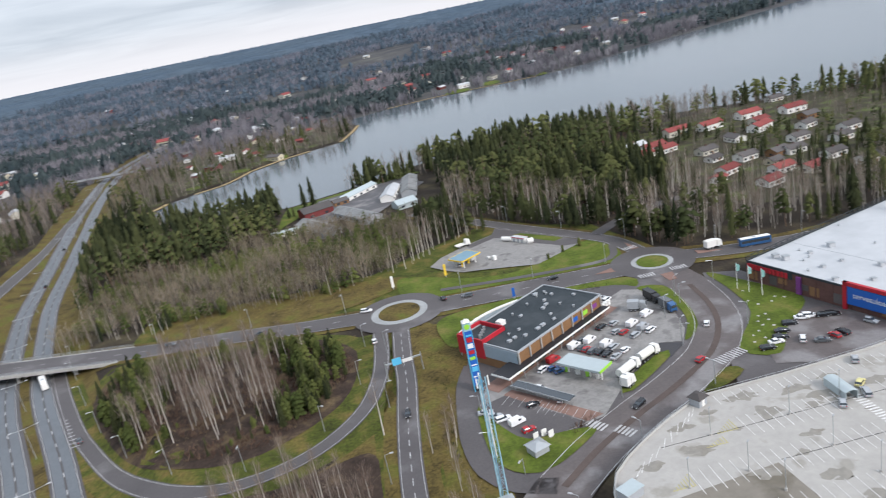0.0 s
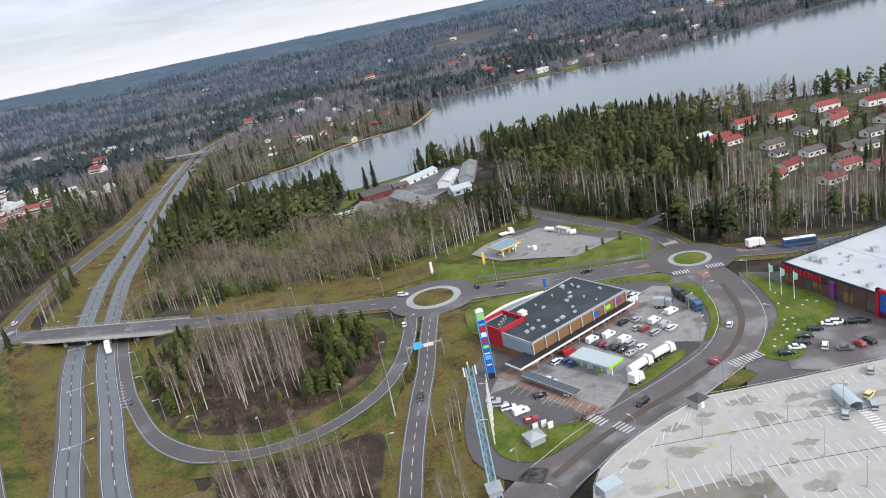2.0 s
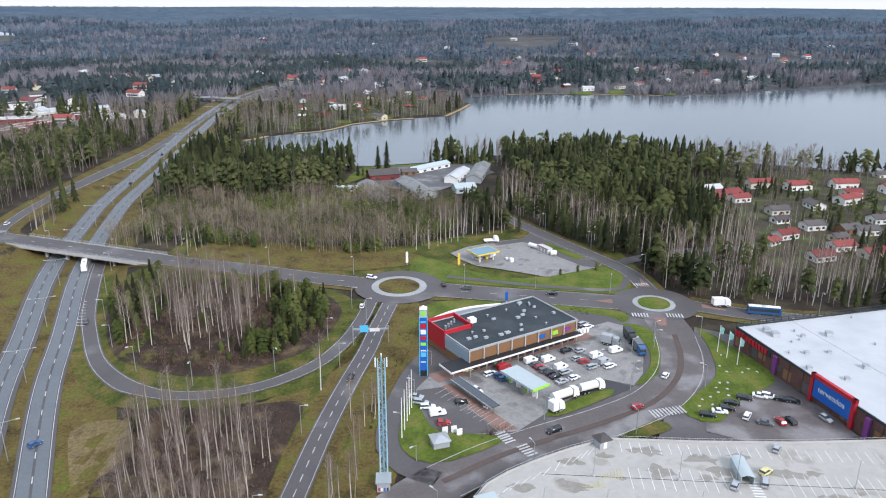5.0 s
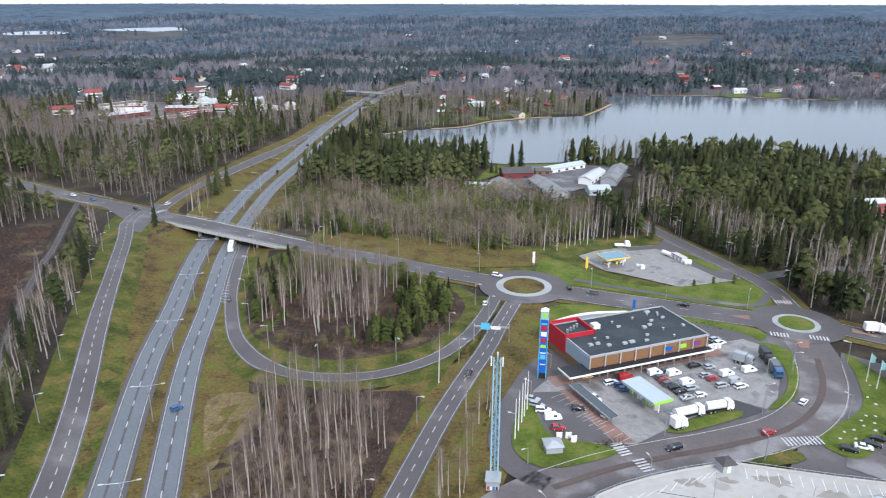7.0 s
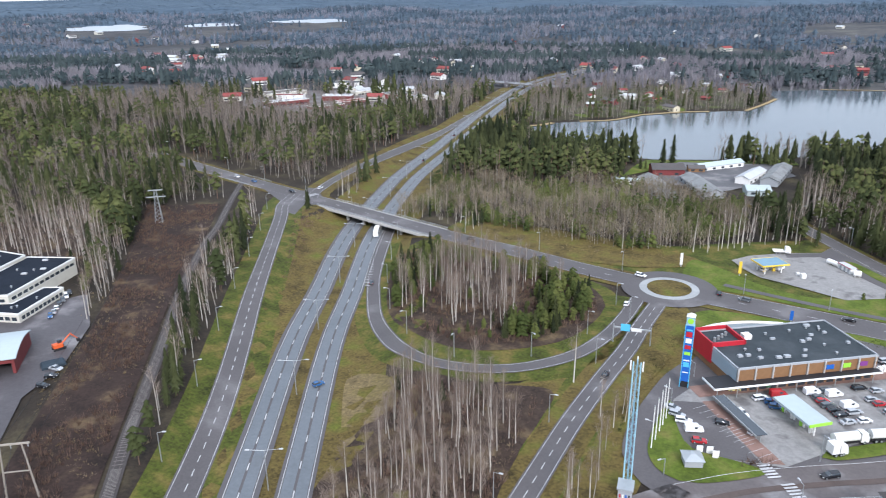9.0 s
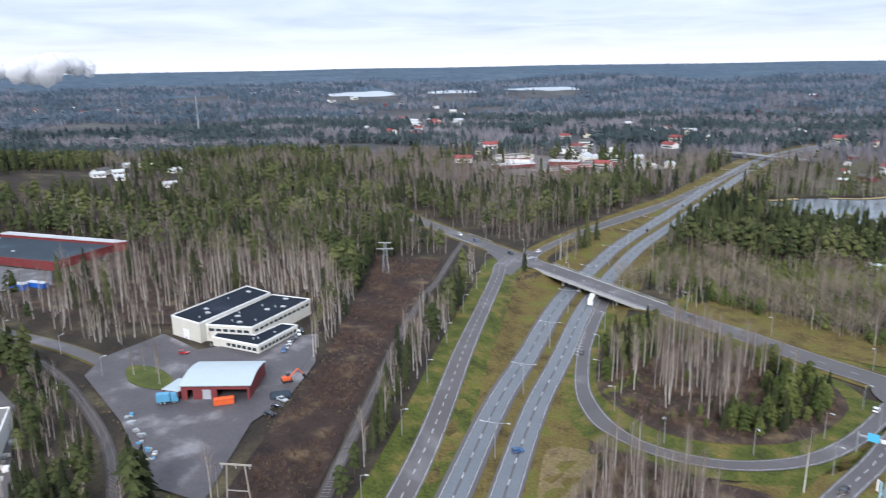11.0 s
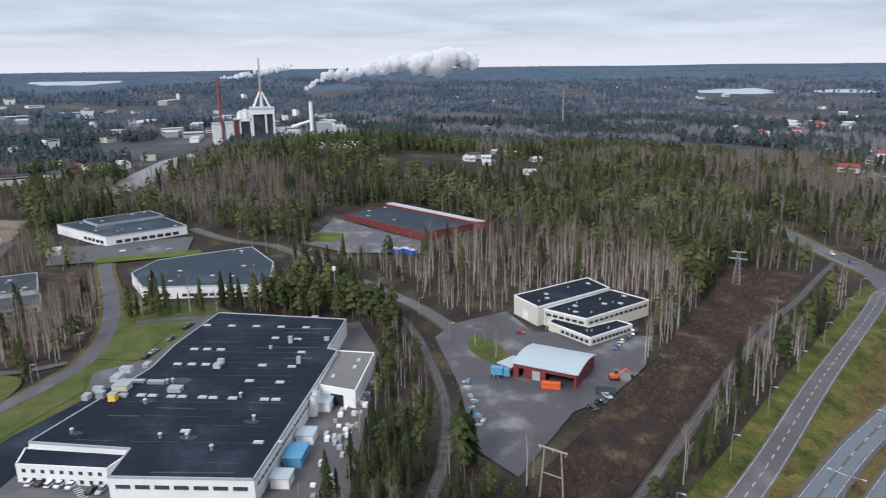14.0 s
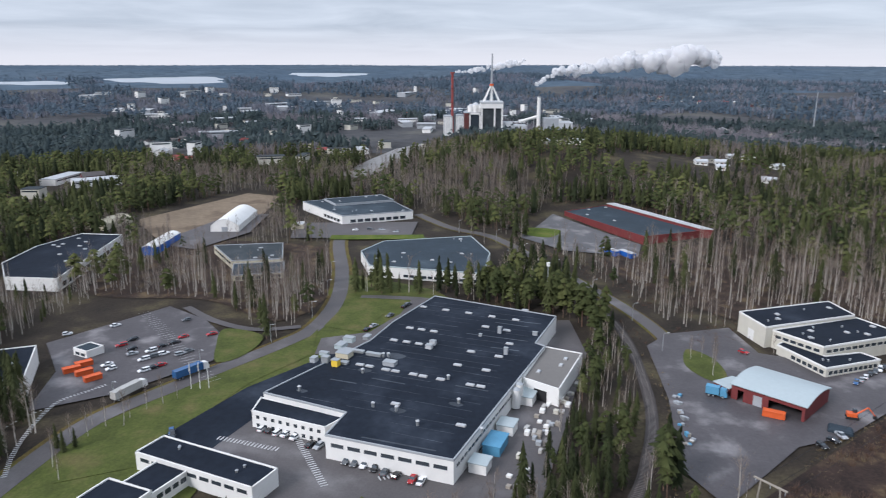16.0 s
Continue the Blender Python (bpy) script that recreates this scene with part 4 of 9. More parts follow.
def hall(name, poly, h, wall, roof, label, category="building", rows=(), parapet="white", z=0.0, lights=0, vents=0, group="", seed=1, doors=()):
    """A flat-roofed building: walls, sunk roof, parapet on each side, rows of windows (side, z0, z1, from, to, count), doors (side, at, width, height, material)."""
    poly = ccw(poly)
    cx, cy = sum(p[0] for p in poly) / len(poly), sum(p[1] for p in poly) / len(poly)
    z += float(height(cx, cy))
    root = thing(name, pose(cx, cy, z), label, category, group)
    loc = [(x - cx, y - cy) for x, y in poly]
    part("wall", prism(bmesh.new(), loc, -1.5, h), wall, root)
    part("roof", prism(bmesh.new(), inset(loc, 0.35), h - 0.3, h + 0.05), roof, root)
    for i in range(len(loc)):
        m, n = on_edge(loc, i)
        part("parapet", box(bmesh.new(), -0.06, n + 0.06, -0.08, 0.36, h - 0.25, h + 0.4, m), parapet, root)
    for side, z0, z1, a, b, count, *fill in rows:
        fill = fill[0] if fill else 0.76
        m, n = on_edge(loc, side)
        pitch = (b - a) * n / count
        for k in range(count):
            x0 = a * n + pitch * (k + (1 - fill) / 2)
            w = part("window", box(bmesh.new(), x0, x0 + pitch * fill, -0.06, 0.1, z0, z1, m), "glass", root)
            part("sill", boxes((x0 - 0.08, x0 + pitch * fill + 0.08, -0.12, -0.01, z0 - 0.12, z0, m)), parapet, w)
    for side, at, width, tall, mat in doors:
        m, n = on_edge(loc, side)
        part("door", box(bmesh.new(), at * n - width / 2, at * n + width / 2, -0.08, 0.1, 0, tall, m), mat, root)
    r = random.Random(seed)
    inner = inset(loc, 3.0)
    xs, ys = np.array([p[0] for p in inner]), np.array([p[1] for p in inner])

    def spot():
        while True:
            x, y = r.uniform(xs.min(), xs.max()), r.uniform(ys.min(), ys.max())
            if inside(inner, np.array([x]), np.array([y]))[0]:
                return x, y

    m0, _ = on_edge(loc, 0)
    turn = m0.to_3x3().to_4x4()
    for k in range(lights):
        x, y = spot()
        mm = Matrix.Translation((x, y, 0)) @ turn
        s = part("skylight", boxes((-1.1, 1.1, -0.7, 0.7, h, h + 0.35, mm)), "kerb", root)
        part("dome", boxes((-0.95, 0.95, -0.55, 0.55, h + 0.35, h + 0.6, mm)), "whiteroof", s)
    for k in range(vents):
        x, y = spot()
        bm = tube(bmesh.new(), (x, y, h), (x, y, h + 0.7), 0.3, 0.3, 8)
        v = part("vent", bm, "steel", root)
        part("cap", tube(bmesh.new(), (x, y, h + 0.75), (x, y, h + 0.95), 0.5, 0.2, 8), "grey", v)
    return root


def frame2(ax, ay, bx, by):
    """A frame with x from a towards b."""
    return pose(ax, ay, 0, 0, 0, math.degrees(math.atan2(by - ay, bx - ax)))


# supermarket beside the sign tower
shop = hall("supermarket", [(-1, 208.8), (35.9, 235.8), (21, 256.2), (-15.9, 229.2)], 7.8, "ochre", "bitumengrey", "ochre panelled supermarket with dark flat roof and red corner", rows=[(0, 0.4, 3.4, 0.02, 0.98, 14)], parapet="grey", vents=9, seed=3)
fm = frame2(-1, 208.8, 35.9, 235.8)
fm.translation -= shop.matrix_basis.translation
part("red_box", boxes((-0.3, 10.8, 14.2, 14.7, 4, 9.3, fm), (-0.3, 10.8, 25.2, 25.7, 4, 9.3, fm), (-0.5, 0.0, 14.2, 25.7, 2.6, 9.3, fm), (10.4, 10.9, 14.2, 25.7, 7, 9.3, fm)), "red", shop, "bright red cladding")
part("side_cladding", boxes((-0.2, 0.1, 0.2, 14.2, 3.4, 7.6, fm)), "blueglass", shop, "pale blue metal cladding")
part("canopy", boxes((-8.5, 45.5, -3.0, -0.1, 3.6, 4.0, fm), (-8.5, -0.3, -0.1, 4, 3.6, 4.0, fm)), "black", shop, "black flat entrance canopy")
part("canopy_edge", boxes((-8.6, 45.6, -3.15, -3.0, 3.5, 4.1, fm), (-8.7, -8.5, -3.15, 4, 3.5, 4.1, fm)), "white", shop)
for k in range(9):
    part("pillar", boxes((-0.2 + 5.6 * k, 0.2 + 5.6 * k, -0.5, -0.07, 4.0, 7.9, fm)), "concrete", shop)
    part("canopy_post", tube(bmesh.new(), fm @ Vector((-7.5 + 6.3 * k, -2.8, 0)), fm @ Vector((-7.5 + 6.3 * k, -2.8, 3.6)), 0.12, 0.12, 8), "steel", shop)
for k, c in enumerate(("signblue", "lime", "purple")):
    part("shop_sign", boxes((28.5 + 5.6 * k, 31 + 5.6 * k, -0.35, -0.1, 5.1, 6.5, fm)), c, shop)
arc = [(1.5 + 30 * i / 14, 25.6 + 4.2 * math.sin(math.pi * (0.12 + 0.85 * i / 14))) for i in range(15)]
def strip_wall(points, half, z0, z1, m):
    """One bent wall along a line."""
    bm, rings = bmesh.new(), []
    for i, (x, y) in enumerate(points):
        (ax, ay), (bx, by) = points[max(0, i - 1)], points[min(len(points) - 1, i + 1)]
        k = math.hypot(bx - ax, by - ay)
        ox, oy = -(by - ay) / k * half, (bx - ax) / k * half
        rings.append([bm.verts.new(m @ Vector(q)) for q in ((x - ox, y - oy, z0), (x + ox, y + oy, z0), (x + ox, y + oy, z1), (x - ox, y - oy, z1))])
    for a, b in zip(rings, rings[1:]):
        for i in range(4):
            j = (i + 1) % 4
            bm.faces.new((a[i], b[i], b[j], a[j]))
    bm.faces.new(rings[0])
    bm.faces.new(rings[-1][::-1])
    return bm


bm = strip_wall(arc, 0.2, 0, 7.4, fm)
part("curved_front", bm, "blueglass", shop, "curved pale glazed rear front")
bm = strip_wall(arc, 0.5, 7.4, 7.9, fm)
part("curved_eave", bm, "white", shop)
r = random.Random(11)
for k in range(15):
    x, y = 4 + 2.7 * k, r.uniform(3, 22) if k > 4 else r.uniform(3, 11)
    part("roof_unit", boxes((x, x + r.uniform(0.9, 1.9), y, y + r.uniform(0.6, 1.2), 7.8, 8.5, fm)), "grey", shop)
part("roof_plant", boxes((12, 14.6, 17, 19.4, 7.8, 9.4, fm)), "white", shop)
for k in range(4):
    part("roof_vent", tube(bmesh.new(), fm @ Vector((2.5 + 1.8 * k, 18 + k, 7.8)), fm @ Vector((2.5 + 1.8 * k, 18 + k, 9.2)), 0.4, 0.4, 8), "steel", shop)

# fuel canopy
fuel = thing("fuel_canopy", frame2(18.5, 190.8, 9.1, 202.1), "pale blue flat fuel station canopy with a lime edge", "canopy")
part("roof", boxes((0, 14.6, -6.6, 0, 4.6, 5.1)), "tinroof", fuel)
part("fascia", boxes((-0.25, 0, -6.7, 0.1, 4.4, 5.2)), "lime", fuel, "lime green fascia")
part("fascia_side", boxes((0, 14.6, 0, 0.2, 4.5, 5.2)), "tinroof", fuel)
for k in range(4):
    part("column", boxes((1.5 + 3.8 * k, 1.9 + 3.8 * k, -3.5, -3.1, 0.3, 4.6)), "white", fuel)
    part("pump", boxes((2.6 + 3.6 * k, 3.3 + 3.6 * k, -3.7, -2.9, 0.3, 2.1)), "lime" if k % 2 else "white", fuel)

# glazed trolley shelter beside the stalls
shelter = thing("trolley_shelter", frame2(6.5, 183.5, -6.1, 199.4), "long low shelter with dark glass roof on red paving", "shelter")
part("roof", boxes((0, 20.3, -3.1, 0, 2.7, 2.9)), "glass", shelter)
part("gutter", boxes((-0.2, 20.5, -3.3, -3.1, 2.55, 2.95), (-0.2, 20.5, 0, 0.2, 2.55, 2.95)), "steel", shelter)
for k in range(6):
    part("post", boxes((0.2 + 4 * k, 0.35 + 4 * k, -1.7, -1.5, 0.3, 2.7)), "steel", shelter)

# sign tower
tower = thing("sign_tower", pose(-15.2, 206, 0, 0, 0, 4), "tall blue advertising tower with coloured plates and lit cap", "sign tower")
part("body", boxes((-1.15, 1.15, -0.8, 0.8, 2.4, 20.6)), "signblue", tower)
for x in (-1.28, 1.1):
    part("edge", boxes((x, x + 0.18, -0.9, 0.9, 0, 20.6)), "skyblue", tower)
part("base", boxes((-1.2, 1.2, -0.6, 0.6, 0, 2.4)), "dark", tower)
part("cap", boxes((-1.15, 1.15, -0.85, 0.85, 20.6, 23.4)), "bluesteel", tower)
bm = bmesh.new()
bmesh.ops.create_cone(bm, cap_ends=True, segments=4, radius1=1.75, radius2=0.1, depth=1.0, matrix=Matrix.Translation((0, 0, 23.9)) @ Matrix.Rotation(radians(45), 4, "Z"))
part("hood", bm, "white", tower)
bm = tube(bmesh.new(), (0, -0.95, 22), (0, -0.86, 22), 0.85, 0.85, 20)
part("round_badge", bm, "lime", tower)
for k, (c, tall) in enumerate((("skyblue", 0.5), ("red", 1.6), ("white", 1.5), ("red", 1.2), ("lime", 1.0), ("white", 0.35), ("skyblue", 1.5), ("white", 0.3))):
    z0 = 18.9 - 1.95 * k
    part("plate", boxes((-0.85, 0.85, -0.92, -0.8, z0, z0 + tall)), c, tower)

# lattice mast with its hut
mast = thing("lattice_mast", pose(-19.6, 152, 0, 0, 0, 8), "pale blue steel lattice telephone mast beside the road", "mast")
legs = [(-0.9, -0.6), (0.9, -0.6), (0, 0.9)]
for x, y in legs:
    part("leg", tube(bmesh.new(), (x, y, 0), (x * 0.92, y * 0.92, 34), 0.2, 0.16, 8), "bluesteel", mast)
bm = bmesh.new()
for k in range(22):
    for (ax, ay), (bx, by) in zip(legs, legs[1:] + legs[:1]):
        z0, z1 = 0.5 + 1.5 * k, 2.0 + 1.5 * k
        tube(bm, (ax, ay, z0 if k % 2 else z1), (bx, by, z1 if k % 2 else z0), 0.05, 0.05, 4)
part("bracing", bm, "bluesteel", mast)
for k in range(3):
    x, y = legs[k]
    part("antenna", boxes((x * 1.5 - 0.15, x * 1.5 + 0.15, y * 1.5 - 0.12, y * 1.5 + 0.12, 32, 34.4)), "white", mast)
hut = thing("equipment_hut", pose(-19.3, 149.2, 0, 0, 0, 8), "small grey equipment hut with scrawled walls", "hut")
part("wall", boxes((-1.6, 1.6, -1.9, 1.9, -0.3, 2.6)), "grey", hut)
part("roof", boxes((-1.9, 1.9, -2.2, 2.2, 2.6, 2.85)), "steel", hut)
for k in range(4):
    part("scrawl", boxes((-1.3 + 0.7 * k, -0.9 + 0.7 * k, -1.94, -1.9, 0.4, 1.3)), ("red", "white", "signblue", "dark")[k], hut)
kiosk = thing("transformer_kiosk", pose(-7, 167.8, 0, 0, 0, 22), "grey transformer kiosk with hipped roof on the lawn", "hut")
part("wall", boxes((-2.2, 2.2, -1.9, 1.9, -0.2, 2.6)), "grey", kiosk)
bm = bmesh.new()
bmesh.ops.create_cone(bm, cap_ends=True, segments=4, radius1=3.6, radius2=0.8, depth=1.0, matrix=Matrix.Translation((0, 0, 3.1)) @ Matrix.Rotation(radians(45), 4, "Z"))
part("roof", bm, "steel", kiosk)
for x, y in ((-6, 173.2), (-3.6, 173.9), (-2, 172.6)):
    b = thing("sign_board", pose(x, y, 0.4, 0, 0, 20), "white upright board beside the kiosk", "board", "boards by the kiosk")
    part("panel", boxes((-0.8, 0.8, -0.08, 0.08, 0.3, 2.2)), "white", b)
    part("foot", boxes((-0.5, 0.5, -0.2, 0.2, 0, 0.3)), "concrete", b)

# retail store with white roof
sc = Vector((89.6, 235.5))
sd, sn = Vector((0.322, -0.947)), Vector((0.947, 0.322))
store = hall("retail_store", [tuple(sc), tuple(sc + sd * 100), tuple(sc + sd * 100 + sn * 90), tuple(sc + sn * 90)], 7.4, "brick", "whiteroof", "dark brick retail store with white flat roof", parapet="bitumengrey", vents=14, seed=8)
st = frame2(sc.x, sc.y, sc.x + sd.x, sc.y + sd.y)
st.translation -= store.matrix_basis.translation
band = part("fascia_band", boxes((0.3, 18.5, -0.22, 0.05, 4.9, 7.1, st)), "bitumengrey", store, "dark fascia")
for k, (x, w) in enumerate(((0.6, 1.3), (2.3, 1.1), (3.8, 1.0), (5.2, 0.5), (6.1, 1.2), (7.7, 1.4), (9.5, 1.2), (11.1, 1.1), (12.6, 1.2), (14.2, 1.1), (15.7, 1.2))):
    part("letter_block", boxes((x, x + w, -0.5, -0.22, 5.1, 7.0, st)), "red", band, "red sign block")
for k in range(31):
    part("screen_post", boxes((-0.1, 0.1, 3 * k - 0.08, 3 * k + 0.08, 7.4, 9.3, st)), "bitumengrey", store)
for zz in (8.2, 9.1):
    part("screen_rail", boxes((-0.12, 0.12, 0, 90, zz, zz + 0.14, st)), "bitumengrey", store)
for x, y, k in ((98.7, 232.4, 1.0), (100.4, 229, 1.0), (109.5, 229.1, 0.6), (118.4, 230.7, 1.0), (105.7, 216.5, 0.6), (102.4, 205.9, 0.7), (113.2, 217.7, 0.5), (120, 208, 0.8), (111, 200, 0.6)):
    cx_, cy_ = x - store.matrix_basis.translation.x, y - store.matrix_basis.translation.y
    u_ = part("roof_unit", boxes((cx_ - k, cx_ + k, cy_ - k, cy_ + k, 7.4, 7.4 + 1.5 * k)), "whiteroof", store)
    part("unit_lid", boxes((cx_ - k - 0.12, cx_ + k + 0.12, cy_ - k - 0.12, cy_ + k + 0.12, 7.4 + 1.5 * k, 7.55 + 1.5 * k)), "steel", u_)
for k in range(24):
    part("wall_panel", boxes((1 + 4 * k, 1 + 4 * k + 3.4, -0.12, 0.04, 1.2 + 1.2 * (k % 2), 4.4, st)), ("ochre", "brick", "roofdark")[k % 3], store)
part("sign_frame", boxes((37, 38.2, -0.9, 0.2, 0, 9.6, st), (52.8, 54, -0.9, 0.2, 0, 9.6, st), (37, 54, -0.9, 0.2, 8.4, 9.6, st)), "red", store, "red portal frame")
part("sign_panel", boxes((38.4, 52.6, -0.7, -0.1, 2.4, 8.2, st)), "signblue", store, "blue sign panel")
text_ = bpy.data.curves.new("lettering", "FONT")
text_.body, text_.size, text_.extrude, text_.align_x = "tervetuloa", 2.5, 0.03, "CENTER"
text_ob = bpy.data.objects.new("lettering_source", text_)
text_me = bpy.data.meshes.new_from_object(text_ob)
bpy.data.objects.remove(text_ob)
text_me.transform(st @ pose(45.5, -0.76, 4.9, 90, 0, 0))
text_me.materials.clear()
text_me.materials.append(M["white"])
letters = new("lettering", text_me)
letters.parent = store
letters["label"] = "white welcome lettering"
for x, c in ((20.5, "purple"), (58, "purple"), (66, "yellow"), (74, "purple")):
    part("banner", boxes((x, x + 1.6, -0.9, -0.1, 0.8, 6.8, st)), c, store)
for k in range(16):
    part("pilaster", boxes((3 + 6 * k, 3.4 + 6 * k, -0.25, 0.05, 0, 7.1, st)), "brick", store)
part("roof_seam", boxes((0, 100, -22.2, -22, 7.4, 7.5, st @ Matrix.Scale(-1, 4, (0, 1, 0)))), "grey", store)
for x, y in ((82.7, 230), (84.5, 225.6), (86.5, 220.9)):
    f = thing("flagpole", pose(x, y, 0.4, 0, 0, 20), "white flagpole with a pale turquoise flag on the lawn", "flagpole", "flagpoles by the store")
    part("pole", tube(bmesh.new(), (0, 0, 0), (0, 0, 10), 0.12, 0.07, 8), "white", f)
    bm = bmesh.new()
    rows_ = [[bm.verts.new((0.08 + 1.5 * u, 0.18 * math.sin(5 * u + w), 9.8 - 3.2 * w - 1.3 * u * (1 - w))) for u in (0, 0.25, 0.5, 0.75, 1)] for w in (0, 0.33, 0.66, 1)]
    for ra, rb2 in zip(rows_, rows_[1:]):
        for i in range(4):
            bm.faces.new((ra[i], ra[i + 1], rb2[i + 1], rb2[i]))
    bmesh.ops.solidify(bm, geom=bm.faces[:], thickness=0.03)
    part("flag", bm, "turquoise", f)
for x, y in ((-17.5, 170), (-17.3, 174.2), (-17.1, 178.6), (-16.9, 182), (-16.7, 185.8)):
    f = thing("flagpole", pose(x, y, 0.3), "bare white flagpole on the lawn", "flagpole", "bare flagpoles")
    part("pole", tube(bmesh.new(), (0, 0, 0), (0, 0, 12.5), 0.17, 0.1, 8), "white", f)
    part("knob", tube(bmesh.new(), (0, 0, 12.5), (0, 0, 12.75), 0.14, 0.14, 8), "steel", f)

# parking deck
DECK = [(1, 130), (3, 139), (6, 145.5), (11, 150.5), (18, 155.8), (26, 161), (34, 165.3), (38.5, 166.8), (60, 167.2), (84, 168.6), (112, 172), (125, 140), (125, 70), (10, 70), (2, 100)]
deck = thing("parking_deck", pose(0, 0, 0), "pale concrete rooftop parking deck with damp stains", "parking deck")
part("wall", prism(bmesh.new(), DECK, -0.5, 4.6), "concrete", deck)
part("slab", prism(bmesh.new(), inset(DECK, -0.3), 4.6, 5.0), "deck", deck)
part("old_slab", prism(bmesh.new(), [(14, 133), (39.2, 135.8), (41, 112), (18, 100)], 5.0, 5.025), "deckbrown", deck, "older brown concrete patch")
cd = ccw(DECK)
for i in range(len(cd)):
    m, n = on_edge(cd, i)
    part("kerb", box(bmesh.new(), -0.1, n + 0.1, -0.25, 0.1, 5.0, 5.5, m), "concrete", deck)
    rl = part("rail", box(bmesh.new(), 0, n, -0.3, -0.22, 6.0, 6.08, m), "steel", deck)
    bm = bmesh.new()
    for k in range(int(n / 2.2)):
        box(bm, 2.2 * k, 2.2 * k + 0.08, -0.3, -0.2, 5.0, 6.0, m)
    if len(bm.verts):
        part("posts", bm, "steel", rl)
for x, y, n, long in ((74.1, 163.6, 29, 4.4), (52.4, 150.8, 11, 8.4), (94, 150.8, 15, 8.4), (42.6, 136.4, 19, 8.4), (91, 136.4, 18, 8.4), (66, 121.8, 38, 8.4), (66, 107.2, 38, 8.4)):
    stripes("deck_stalls", x, y, 0, n, 2.45, long, 0.13, z=5.05, mat="deckpaint")
for x, y, deg in ((8.6, 142.1, 131), (10.4, 144, 139), (12.3, 145.7, 148), (14.9, 147.6, 145), (17.6, 149.6, 143), (20.3, 151.9, 150), (23, 154, 158), (25.6, 156, 150), (28.2, 158, 143), (30.2, 159.6, 150), (32, 161.1, 150)):
    stripes("deck_stall_curve", x, y, deg, 1, 1, 4.3, 0.13, z=5.05, mat="deckpaint")
rd = random.Random(31)
stain_at = [(26.8, 156.6, 2.4), (26.9, 146.5, 2.8), (47.4, 154, 3.4), (47, 162.4, 2.6), (59.4, 160, 3.2), (63.6, 154.7, 3), (23.8, 148.1, 1.5), (13.9, 145.1, 2.2), (43.3, 162.6, 1.6), (45.9, 137.2, 1.4)]
stain_at += [(rd.uniform(16, 112), rd.uniform(108, 164), rd.uniform(0.6, 2.6)) for _ in range(34)]
inner_deck = inset(DECK, 3.5)
for i_, (x, y, k) in enumerate(stain_at):
    if not inside(inner_deck, np.array([x]), np.array([y]))[0]:
        continue
    rim_ = [(x + k * (0.35 + 0.95 * rd.random()) * 1.5 * math.cos(a_ * 0.449), y + k * (0.3 + 0.75 * rd.random()) * math.sin(a_ * 0.449)) for a_ in range(14)]
    part("damp_stain", prism(bmesh.new(), blob(rim_, 0.7), 5.0, 5.006 + 0.0009 * i_), "deckwet", deck, "brownish damp stain")
part("joint", boxes((19, 120, 150.72, 150.86, 5.0, 5.03), (40, 120, 136.4, 136.54, 5.0, 5.03)), "dark", deck, "dark joint in the slab")
for x, y, d in ((35.5, 152.2, 1), (17.4, 137.2, 1), (30.8, 148.3, -0.6)):
    bars = [(x - 2.4 + 0.8 * k, x - 2.2 + 0.8 * k, y - 1.6, y - 1.6 + abs(d) * (0.4 + 0.62 * k), 5.02, 5.04) for k in range(7)]
    part("hatching", boxes(*bars, (x - 2.6, x + 2.7, y - 1.8, y - 1.6, 5.02, 5.04)), "yellowpaint", deck, "yellow hatched marking")
stripes("deck_crossing", 68.8, 145.5, 90, 12, 1.05, 2.6, 0.5, z=5.05, mat="deckpaint")
rc = thing("ramp_cover", pose(67, 154.2, 5.0), "pale glazed cover over the stairs on the deck", "shelter")
for s_ in (-1, 1):
    part("side_pane", boxes((s_ * 1.5 - 0.05, s_ * 1.5 + 0.05, -4.2, 4.2, 0.1, 2.2)), "tinroof", rc)
part("roof", strip_wall([(-1.6 + 0.4 * i, 2.2 + 0.5 * math.sin(math.pi * i / 8)) for i in range(9)], 0.06, -4.2, 4.2, Matrix.Rotation(radians(90), 4, "X")), "tinroof", rc)
pb = thing("plant_box", pose(6, 137.5, 5.0, 0, 0, 25), "pale sheet plant box on the edge of the deck", "hut")
part("body", boxes((-2.4, 2.4, -1.6, 1.6, 0, 2.2)), "grey", pb)
part("roof", boxes((-2.6, 2.6, -1.8, 1.8, 2.2, 2.4)), "tinroof", pb)
for x, y in ((18.4, 135.2), (31.3, 150.6), (32.2, 135.6), (51.5, 150.9), (65.3, 152.2), (52.7, 136.6), (55.3, 125.2), (35.5, 127.2), (78, 136.6), (92, 150.9)):
    l = thing("deck_lamp", pose(x, y, 5.0, 0, 0, 40), "slim grey lamp post on the parking deck", "lamp post", "deck lamps")
    part("pole", tube(bmesh.new(), (0, 0, 0), (0, 0, 7.5), 0.1, 0.06, 6), "steel", l)
    part("foot", tube(bmesh.new(), (0, 0, 0), (0, 0, 0.6), 0.35, 0.3, 8), "concrete", l)
    part("head", boxes((-0.15, 0.75, -0.12, 0.12, 7.45, 7.6)), "grey", l)
sh = thing("stair_house", pose(35, 164, 5.0, 0, 0, 28), "small grey stair house with dark hipped roof on the deck", "hut")
part("wall", boxes((-1.6, 1.6, -1.5, 1.5, 0, 2.3)), "grey", sh)
bm = bmesh.new()
